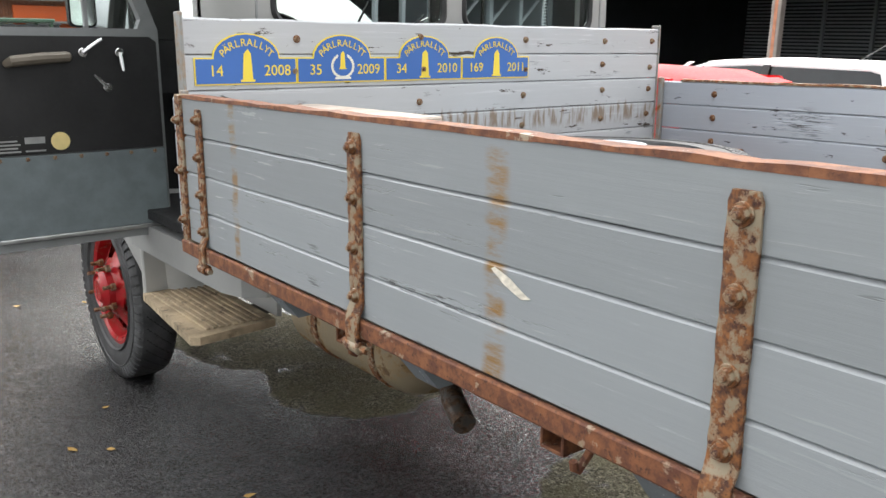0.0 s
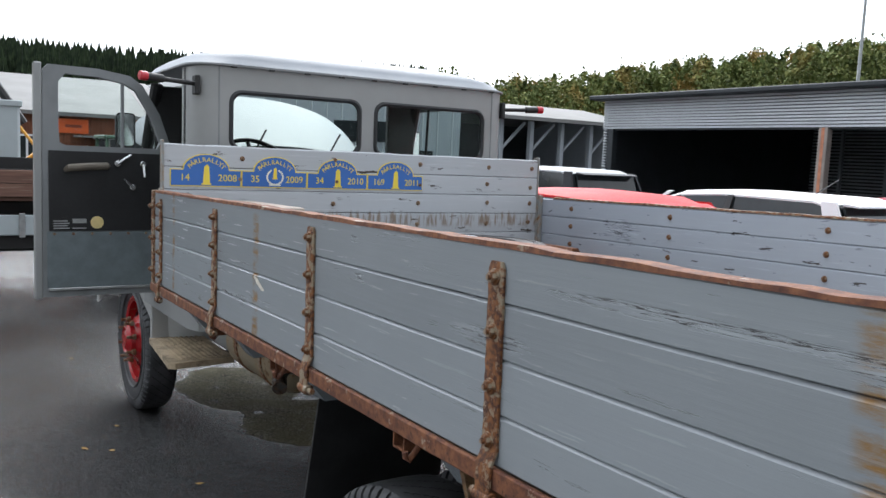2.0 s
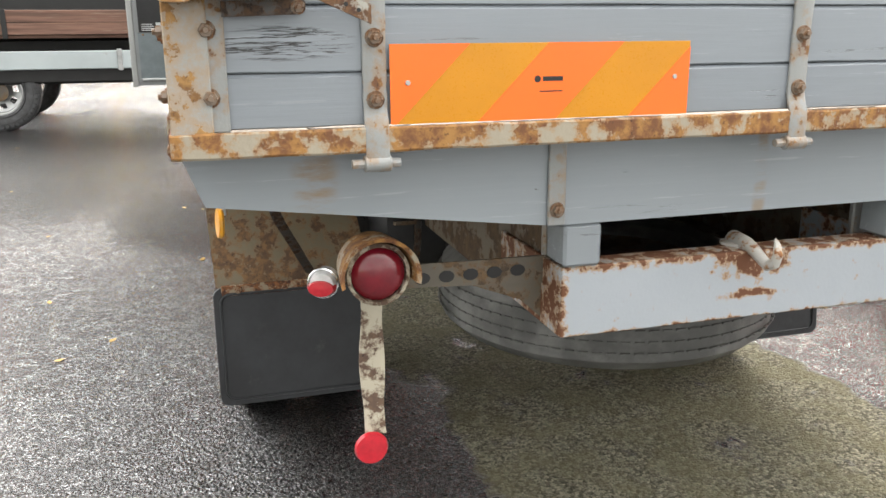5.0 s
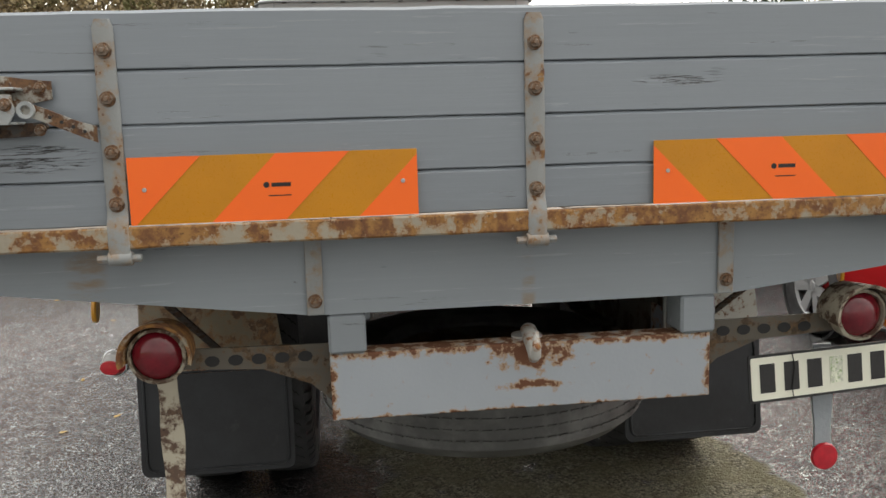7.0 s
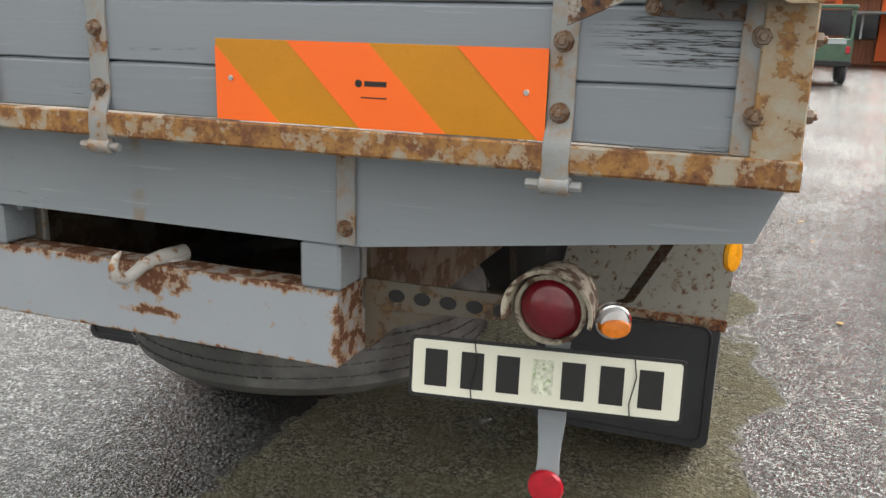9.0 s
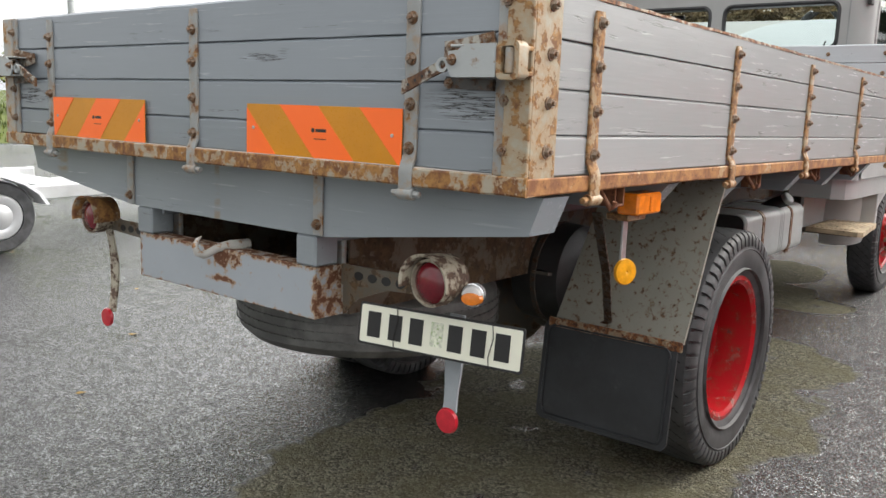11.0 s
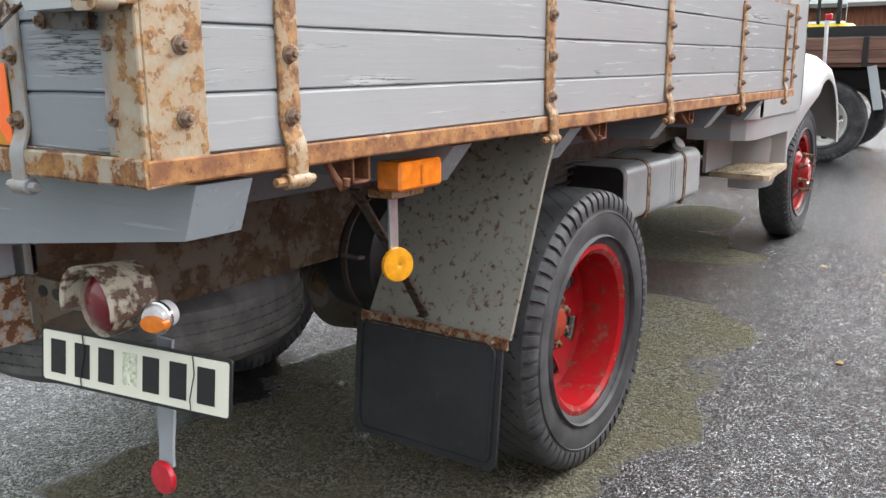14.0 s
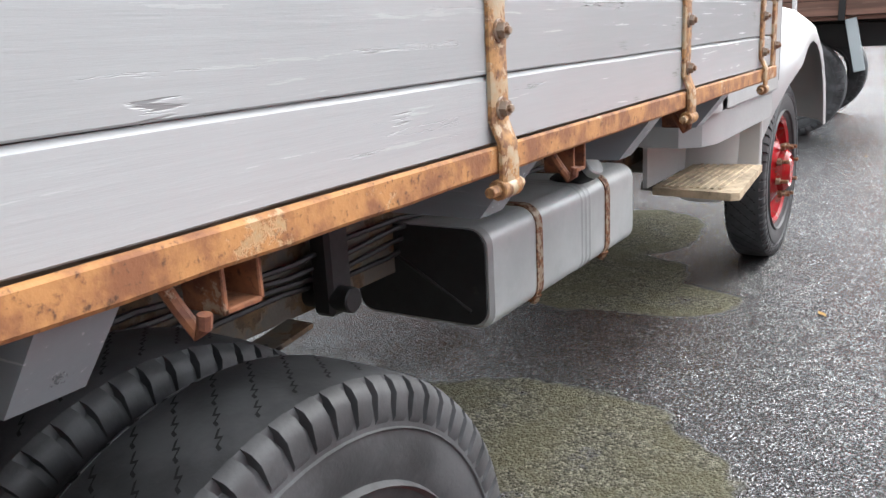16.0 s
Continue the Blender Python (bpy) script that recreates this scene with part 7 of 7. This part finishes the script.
    part("roof_spoiler", Geo().loft([[(-W * 0.66, 0.36, height - 0.085), (W * 0.66, 0.36, height - 0.085), (W * 0.66, 0.36, height - 0.06), (-W * 0.66, 0.36, height - 0.06)], [(-W * 0.62, 0.22, height - 0.10), (W * 0.62, 0.22, height - 0.10), (W * 0.62, 0.22, height - 0.085), (-W * 0.62, 0.22, height - 0.085)]]), paint, c)
    if aerial:
        part("aerial", Geo().tube([(0, 1.0, height - 0.005), (0, 0.75, height + 0.16)], 0.006, 6), CAR_BLACK, c)
    c.matrix_basis = at
    return c


car(Matrix.Translation((3.1, 4.5, 0)) @ Matrix.Rotation(radians(-3), 4, "Z"), RED_CAR, "bright red small hatchback with a black tailgate panel", 3.6, 1.62, 1.535)
car(Matrix.Translation((3.30, -0.15, 0)), RED_CAR, "bright red hatchback parked alongside the truck", 3.95, 1.70)
car(Matrix.Translation((6.05, 4.4, 0)) @ Matrix.Rotation(radians(3), 4, "Z"), WHITE_CAR, "white hatchback parked beyond the red cars", 4.2, 1.76, 1.56, aerial=True)
car(Matrix.Translation((9.3, 4.3, 0)), CRIMSON_CAR, "dark crimson hatchback parked beyond the white one", 3.9, 1.7, 1.53)
car(Matrix.Translation((6.6, 8.9, 0)), DARK_CAR, "dark estate car with a pale roof parked far off", 4.0, 1.70, 1.70, roof=SILVER_CAR)

# the flatbed lorry across the yard
BROWNW = surface("brown_stained_boards", (0.16, 0.085, 0.06), 0.7, var=0.35, scale=4.0, bump=0.4, stretch=(0.3, 6.0, 6.0), dirt=(0.33, 0.26, 0.2), dirt_at=(0.55, 0.75))
PALE_BLUE = surface("pale_grey_green_paint", (0.40, 0.45, 0.46), 0.5, var=0.07, scale=1.5, dirt=(0.25, 0.2, 0.14), dirt_at=(0.68, 0.75))
LX0, LX1, LY = -4.2, 1.35, 9.9
lorry = thing("flatbed_lorry", (-1, LY + 1.1, 0), "old flatbed lorry with brown plank sides, parked crosswise", "lorry")
lrng = random.Random(44)
sidew = part("side_board", Geo().box((LX0, LY + 0.03, 1.14), (LX1, LY + 0.05, 1.44), 0.003), BLACK, lorry, "brown stained plank side")
for k in range(2):
    part("plank", board(lrng, LX0, LX1, 1.145 + k * 0.145, 1.285 + k * 0.145, LY, LY + 0.03, "x"), BROWNW, sidew)
part("top_board", Geo().box((LX0, LY + 0.2, 1.30), (LX1, LY + 0.24, 1.56), 0.004), BLACK, lorry)
for x in (-3.2, -1.35, 0.55, 1.28):
    part("stake", Geo().box((x - 0.03, LY - 0.014, 1.10), (x + 0.03, LY - 0.002, 1.44), 0.003), BLACK, lorry)
part("deck", Geo().box((LX0, LY + 0.05, 1.10), (LX1, LY + 2.3, 1.16), 0.005), BROWNW, lorry)
part("far_side", Geo().box((LX0, LY + 2.26, 1.14), (LX1, LY + 2.3, 1.44), 0.005), BROWNW, lorry)
part("frame_rail", Geo().box((LX0, LY + 0.6, 0.82), (LX1, LY + 0.7, 1.06), 0.01), BLACK, lorry)
part("frame_rail", Geo().box((LX0, LY + 1.5, 0.82), (LX1, LY + 1.6, 1.06), 0.01), BLACK, lorry)
part("side_guard", Geo().box((LX0, LY + 0.02, 0.73), (-0.65, LY + 0.07, 0.95), 0.01), PALE_BLUE, lorry, "pale grey side guard beam")
for x in (-1.95, -1.1):
    part("guard_strap", Geo().box((x - 0.03, LY - 0.0, 0.71), (x + 0.03, LY + 0.018, 0.97), 0.004), STEEL, lorry)
part("under_box", Geo().box((LX0, LY + 0.1, 0.55), (-0.7, LY + 1.9, 0.82), 0.03), BLACK, lorry)
for x in (0.12, -3.4):
    m = Matrix.Translation((x, LY + 0.22, 0.47)) @ Matrix.Rotation(radians(90), 4, "X")
    wl_ = part("wheel", Geo().lathe([(0.0, -0.02), (0.10, 0.0), (0.12, 0.06), (0.0, 0.065)], 24, 0, m), CHASSIS, lorry, "lorry wheel with pale steel rim")
    part("tyre", tread_tyre(Geo(), 0.48, 0.24, 0.28, m, 44), [TYRE, SIPE_DARK], wl_)
    part("rim", disc_rim(Geo(), 0.27, 0.24, m, -0.04, 8), surface("pale_rim", (0.55, 0.56, 0.52), 0.5, var=0.1) if x > 0 else STEEL, wl_)
for x in (0.12, -3.4):
    m = Matrix.Translation((x, LY + 1.95, 0.47)) @ Matrix.Rotation(radians(90), 4, "X")
    part("tyre", tread_tyre(Geo(), 0.48, 0.24, 0.28, m, 44), [TYRE, SIPE_DARK], lorry)
part("axle", Geo().cyl((0.12, LY + 0.2, 0.47), (0.12, LY + 2.0, 0.47), 0.07), CHASSIS, lorry)
part("stay", Geo().box((0.62, LY + 0.02, 0.62), (0.72, LY + 0.06, 1.12), 0.006, 0, Matrix.Translation((0.67, 0, 0.9)) @ Matrix.Rotation(radians(-12), 4, "Y") @ Matrix.Translation((-0.67, 0, -0.9))), PALE_BLUE, lorry)
rod = part("marker_rod", Geo().cyl((0.19, LY - 0.25, 0.35), (0.17, LY - 0.25, 1.66), 0.022, n=10).tube([(0.19, LY - 0.25, 0.42), (0.19, LY + 0.1, 0.6)], 0.012, 6), WHITE_LENS, lorry, "white upright marker rod")
for z, mt_x in ((0.98, ORANGE_LENS), (1.62, RED_REFL), (0.62, YELLOW_REFL)):
    part("marker_lamp", Geo().box((0.15, LY - 0.285, z), (0.22, LY - 0.215, z + 0.07), 0.01), mt_x, rod)
bx = thing("steel_locker", (-2.6, LY + 0.9, 1.16), "pale grey-green steel locker standing on the lorry bed", "locker")
part("body", Geo().box((-4.0, LY + 0.3, 1.16), (-1.08, LY + 1.4, 2.16), 0.03), PALE_BLUE, bx)
part("top_lip", Geo().box((-4.02, LY + 0.28, 2.10), (-1.06, LY + 1.42, 2.17), 0.01), PALE_BLUE, bx)
crane = thing("loader_crane", (-1.3, LY + 1.6, 1.16), "dark folded loading crane arm on the lorry", "crane")
part("arm", Geo().tube([(-1.9, LY + 1.6, 1.2), (-1.75, LY + 1.6, 2.5), (-1.45, LY + 1.6, 2.75)], 0.07, 8), BLACK, crane)
part("arm", Geo().tube([(-1.45, LY + 1.6, 2.75), (-1.15, LY + 1.6, 2.3), (-0.92, LY + 1.6, 1.95)], 0.05, 8), BLACK, crane)
part("hose", Geo().tube([(-1.0, LY + 1.6, 1.95), (-0.75, LY + 1.5, 1.6), (-1.0, LY + 1.45, 1.45), (-0.6, LY + 1.5, 1.75)], 0.02, 6), YELLOW_REFL, crane)

# wheel loader far behind
LOADER = surface("loader_yellow", (0.75, 0.55, 0.03), 0.45, var=0.08, scale=2.0)
ld = thing("wheel_loader", (-3, 25.5, 0), "yellow wheel loader with a glazed cab", "wheel loader")
part("body", Geo().box((-4.6, 24.9, 0.7), (-2.2, 26.4, 1.9), 0.12), LOADER, ld)
part("cab", Geo().box((-3.5, 25.0, 1.9), (-2.5, 26.2, 2.95), 0.06), GLASS, ld, "glazed loader cab")
for a, b in ((-3.56, -3.44), (-2.56, -2.44), (-3.06, -2.98)):
    part("cab_post", Geo().box((a, 24.96, 1.88), (b, 25.06, 2.98), 0.02), LOADER if a < -3.1 else BLACK, ld)
part("cab_roof", Geo().box((-3.65, 24.9, 2.95), (-2.4, 26.3, 3.08), 0.05), LOADER, ld)
for x in (-4.1, -2.3):
    part("wheel", Geo().lathe([(0.0, 0.0), (0.3, 0.02), (0.55, 0.06), (0.65, 0.03), (0.66, -0.4), (0.3, -0.42)], 28, 0, Matrix.Translation((x, 24.85, 0.66)) @ Matrix.Rotation(radians(90), 4, "X")), TYRE, ld)

# low flat trailer
ALU = surface("dull_aluminium", (0.62, 0.63, 0.63), 0.45, 0.6, var=0.08, scale=4.0)
trl = thing("flat_trailer", (-6.2, 0.5, 0), "low white flat car trailer with twin wheels", "trailer")
part("side_beam", Geo().box((-5.42, -2.6, 0.42), (-5.36, 3.0, 0.55), 0.01), ALU, trl)
part("side_beam", Geo().box((-7.3, -2.6, 0.42), (-7.24, 3.0, 0.55), 0.01), ALU, trl)
for k in range(9):
    part("deck_slat", Geo().box((-7.25, -2.5 + k * 0.62, 0.44), (-5.42, -2.1 + k * 0.62, 0.48), 0.005), ALU, trl)
for y in (1.72, 1.0):
    m = Matrix.Translation((-5.30, y, 0.31)) @ Matrix.Rotation(radians(90), 4, "Y")
    tw_ = part("wheel", Geo().lathe([(0.19, -0.08), (0.2, 0.07), (0.29, 0.075), (0.31, 0.04), (0.31, -0.1), (0.19, -0.1)], 40, 0, m, True), TYRE, trl)
    part("hub_cap", Geo().lathe([(0.0, 0.085), (0.07, 0.08), (0.11, 0.06), (0.15, 0.075), (0.185, 0.07), (0.2, 0.05), (0.2, 0.0)], 36, 0, m), SILVER, tw_, "silver dished hub cap")
fdr = Geo()
fdr.loft([[(x, 1.36 + 0.78 * math.cos(a), 0.33 + 0.40 * math.sin(a)) for x in (-5.43, -5.18)] + [(x, 1.36 + 0.75 * math.cos(a), 0.33 + 0.375 * math.sin(a)) for x in (-5.18, -5.43)] for a in [radians(170 - 160 * k / 10) for k in range(11)]])
part("mudguard", fdr, WHITE_CAR, trl, "white twin-wheel mudguard")
part("ramp", Geo().box((-6.9, 3.0, 0.42), (-5.5, 4.3, 0.46), 0.01), ALU, trl)


# small green utility vehicle standing tail-on far down the yard
GREEN_V = surface("dark_green_vehicle_paint", (0.07, 0.13, 0.085), 0.4, var=0.12, scale=5.0, bump=0.03)
uv = thing("utility_vehicle", (2.6, 22.6, 0), "small dark green utility vehicle seen tail-on", "vehicle")
part("body", Geo().prism([(22.3, 0.5), (24.6, 0.5), (24.75, 0.75), (24.7, 1.05), (23.9, 1.12), (22.3, 1.12)], "x", 1.95, 3.15), GREEN_V, uv)
for x in (1.97, 3.07):
    for y in (22.34, 23.7):
        part("cab_post", Geo().box((x, y, 1.12), (x + 0.07, y + 0.07, 1.86), 0.01), GREEN_V, uv)
part("cab_roof", Geo().box((1.93, 22.28, 1.86), (3.17, 23.85, 1.95), 0.03), GREEN_V, uv)
part("rear_window", Geo().box((2.08, 22.36, 1.2), (3.03, 22.375, 1.82), 0.004), CAR_GLASS, uv, "dark rear window")
part("tail_band", Geo().box((2.1, 22.285, 1.0), (3.0, 22.298, 1.1), 0.003), PALE_BLUE, uv, "pale band across the tail")
for x in (2.0, 3.0):
    part("tail_light", Geo().box((x, 22.27, 0.78), (x + 0.1, 22.298, 0.95), 0.006), RED_REFL, uv, "red tail light")
part("bumper", Geo().box((1.95, 22.2, 0.46), (3.15, 22.29, 0.6), 0.015), CAR_BLACK, uv)
for x in (2.08, 3.02):
    for y in (22.8, 24.2):
        m = Matrix.Translation((x, y, 0.33)) @ Matrix.Rotation(radians(90), 4, "Y")
        w_ = part("wheel", Geo().lathe([(0.0, -0.07), (0.14, -0.07), (0.16, 0.07), (0.0, 0.07)], 20, 0, m), CHASSIS, uv)
        part("tyre", Geo().lathe([(0.16, -0.08), (0.29, -0.09), (0.33, -0.05), (0.33, 0.05), (0.29, 0.09), (0.16, 0.08)], 28, 0, m, True), TYRE, w_)

# ---- buildings beyond, fence, bank, lamp posts ----
for i in range(120):
    x = -40 + i * 0.395
    part("batten", Geo().box((x, 35.955, 0.1), (x + 0.06, 35.998, 3.6), 0.004), REDWOOD, barn)
ob_ = part("orange_gate", Geo().box((5.15, 35.86, 0.2), (7.3, 35.95, 3.4), 0.02), ORANGE_WALL, barn, "orange painted wall section")
part("sign_board", Geo().box((2.6, 35.86, 2.75), (3.75, 35.93, 3.5), 0.01), ORANGE_WALL, barn, "faded orange sign board")
part("sign_bar", Geo().box((2.9, 35.85, 3.05), (3.5, 35.858, 3.2), 0.002), surface("rust_red_print", (0.25, 0.05, 0.02), 0.6), barn)
for x in (1.0, 4.0, 5.6):
    wnd = part("window", Geo().box((x, 35.80, 1.3), (x + 1.1, 35.858, 2.5), 0.01), CAR_GLASS, barn)
    part("window_frame", Geo().box((x - 0.06, 35.83, 2.5), (x + 1.16, 35.85, 2.6), 0.004).box((x + 0.5, 35.78, 1.3), (x + 0.58, 35.80, 2.5), 0.002), WHITE_CAR, wnd)
part("lean_to", Geo().prism([(3.2, 2.55), (7.6, 2.55), (7.6, 2.65), (3.2, 2.65)], "y", 33.5, 36.0), WHITE_ROOF, barn)

works = thing("workshop", (13, 38, 0), "grey panelled workshop with a white roof edge", "building")
works.matrix_basis = Matrix.Diagonal((1, 1, 0.85, 1)) @ works.matrix_basis
part("wall", Geo().box((8.2, 33, 0), (19.5, 45, 5.2), 0.03), GREY_WALL, works)
part("roof_edge", Geo().box((8.0, 32.8, 5.2), (19.7, 45.2, 5.6), 0.03), WHITE_CAR, works)
for k in range(14):
    part("panel_rib", Geo().box((8.6 + k * 0.8, 32.955, 0.1), (8.66 + k * 0.8, 32.998, 5.1), 0.005), METAL_LIGHT, works)
part("sign", Geo().box((11.0, 32.86, 3.9), (13.2, 32.94, 4.5), 0.02), ORANGE_WALL, works, "plain orange sign board")
part("sign_mark", Geo().box((11.7, 32.84, 4.05), (13.0, 32.858, 4.35), 0.005).lathe([(0.18, 0), (0.18, 0.02), (0, 0.02)], 16, 0, Matrix.Translation((11.38, 32.858, 4.2)) @ Matrix.Rotation(radians(90), 4, "X")), WHITE_CAR, works)
part("notice", Geo().box((9.3, 32.9, 2.2), (10.3, 32.94, 3.0), 0.01), WHITE_CAR, works)
for x in (8.9, 14.6, 16.6):
    wd = part("window", Geo().box((x, 32.93, 1.2), (x + 1.4, 32.975, 2.4), 0.01), CAR_GLASS, works)

shed = thing("open_shed", (27, 36, 0), "open-fronted timber shed with a pale roof", "building")
shed.matrix_basis = Matrix.Diagonal((1, 1, 0.86, 1)) @ shed.matrix_basis
part("back_wall", Geo().box((21, 39.8, 0), (33, 40, 4.4), 0.02), METAL_DARK, shed)
part("gable_wall", Geo().prism([(32, 0), (40, 0), (40, 4.2), (36, 5.2), (32, 4.4)], "x", 29.0, 29.2), GREY_WALL, shed)
part("roof", Geo().prism([(31.4, 4.3), (36, 5.3), (40.5, 4.2), (40.5, 4.4), (36, 5.5), (31.4, 4.5)], "x", 20.6, 29.6), WHITE_ROOF, shed)
for x in (21.2, 23.0, 24.9, 26.8):
    part("post", Geo().box((x, 32.2, 0), (x + 0.22, 32.45, 4.3), 0.01), GREY_WALL, shed)
    part("brace", Geo().tube([(x + 0.1, 32.3, 2.6), (x + 1.5, 32.3, 4.2)], 0.08, 6), GREY_WALL, shed)

GRASS = leafy("bank_grass", [(0.07, 0.10, 0.02), (0.13, 0.15, 0.04)])
bank = Geo()
bank.loft([[((-19, -26, -34, -60)[k] - 0.15 * (j * 8 - 40), -40 + 8 * j, (0.02, 0.9, 1.3, 1.4)[k]) for k in range(4)] for j in range(9)], False, False)
solo("grass_bank", bank, GRASS, "low green grass bank at the yard's edge", "grass", kind="structure")
blades = Geo()
brng = random.Random(8)
for i in range(5000):
    y = brng.uniform(0, 26)
    d = brng.uniform(0.1, 6.5)
    x, z = -19 - 0.15 * y - d, 0.02 + 0.126 * d
    a, h = brng.uniform(0, 6.3), brng.uniform(0.08, 0.22)
    blades.add([(x - 0.03 * math.cos(a), y - 0.03 * math.sin(a), z - 0.02), (x + 0.03 * math.cos(a), y + 0.03 * math.sin(a), z - 0.02), (x + brng.uniform(-0.06, 0.06), y, z + h)], [(0, 1, 2)])
solo("grass_tufts", blades, GRASS, "tufts of grass on the bank", "grass", kind="stuff")
fence = thing("wire_fence", (-27, 10, 1.0), "tall wire mesh fence on the bank", "fence")
WIRE = surface("galvanised_wire", (0.4, 0.42, 0.42), 0.5, 0.6)
fx = lambda y: -26.5 - 0.15 * y
for k in range(12):
    y = -4 + k * 3
    part("post", Geo().cyl((fx(y), y, 0.85), (fx(y), y, 3.1), 0.04, n=8), WIRE, fence)
mesh_ = Geo()
for k in range(120):
    y = -4 + k * 0.275
    for sg in (-1, 1):
        a = (fx(y), y, 0.95)
        y2 = y + sg * 2.1
        mesh_.tube([a, (fx(y2), y2, 3.05)], 0.007, 3)
part("mesh", mesh_, WIRE, fence, "diamond wire mesh")
trng = random.Random(12)
lt = Geo()
for k in range(30):
    y = trng.uniform(-10, 45)
    leaf_tree(lt, -30 - 0.15 * y - trng.uniform(1, 25), y, 1.2, trng.uniform(2.0, 3.4) if k else 6.5, trng, 200)
solo("hedge_trees", lt, LEAVES, "green bushes and young trees behind the fence", "trees", kind="stuff")

for x, y, h, nm in ((33.0, 22.0, 9.6, "tall grey street lamp with a single head"), (-20.5, 10.6, 9.0, "thick grey lamp post at the yard's edge")):
    lp = thing("street_lamp", (x, y, 0), nm, "street lamp", "street lamps")
    part("pole", Geo().tube([(x, y, 0), (x, y, h * 0.5), (x, y, h)], [0.11, 0.085, 0.06], 12), WIRE, lp)
    part("head", Geo().loft([[(x - d * 1.0, y + a, h + 0.02 + b + d * 0.12) for a, b in rounded(0.3 * k, 0.14 * k, 0.04 * k, 3)] for d, k in ((0.0, 0.5), (0.15, 1.0), (0.6, 0.9), (0.75, 0.4))]), WIRE, lp)

# fallen leaves and scraps on the asphalt
LEAF = leafy("fallen_leaf", [(0.30, 0.16, 0.04), (0.42, 0.30, 0.10)])
leafm = Geo().add([(-0.03, 0, 0.004), (-0.012, 0.014, 0.010), (0.014, 0.016, 0.006), (0.034, 0.0, 0.012), (0.012, -0.016, 0.008), (-0.014, -0.013, 0.005)], [(0, 1, 5), (1, 2, 4, 5), (2, 3, 4)]).mesh("fallen_leaf", [LEAF])
vrng = random.Random(31)
spots = [(-1.25, 5.0), (-1.12, 4.91), (-0.81, 4.22), (-1.9, 3.0), (-1.75, 2.2), (-2.1, 4.4), (-1.5, 0.4), (-2.2, 1.1), (-1.6, -0.4), (1.6, 3.1), (1.9, 1.5), (1.7, -0.3), (2.0, 4.3), (1.5, 5.4), (0.6, -0.9), (-0.3, -1.6), (-0.9, -0.6), (1.3, 0.3), (2.1, 0.5), (-2.6, 6.0), (-1.0, 7.2), (1.4, 7.4)]
for x, y in spots + [(vrng.uniform(-6, 2.3), vrng.uniform(-3, 9)) for _ in range(40)]:
    tagged(part("fallen_leaf", leafm, None, None, at=Matrix.Translation((x, y, 0.0)) @ Matrix.Rotation(vrng.uniform(0, 6.3), 4, "Z") @ Matrix.Scale(vrng.uniform(0.5, 0.95), 4)), "small dry yellow-brown leaf on wet asphalt", "leaf", "fallen leaves")
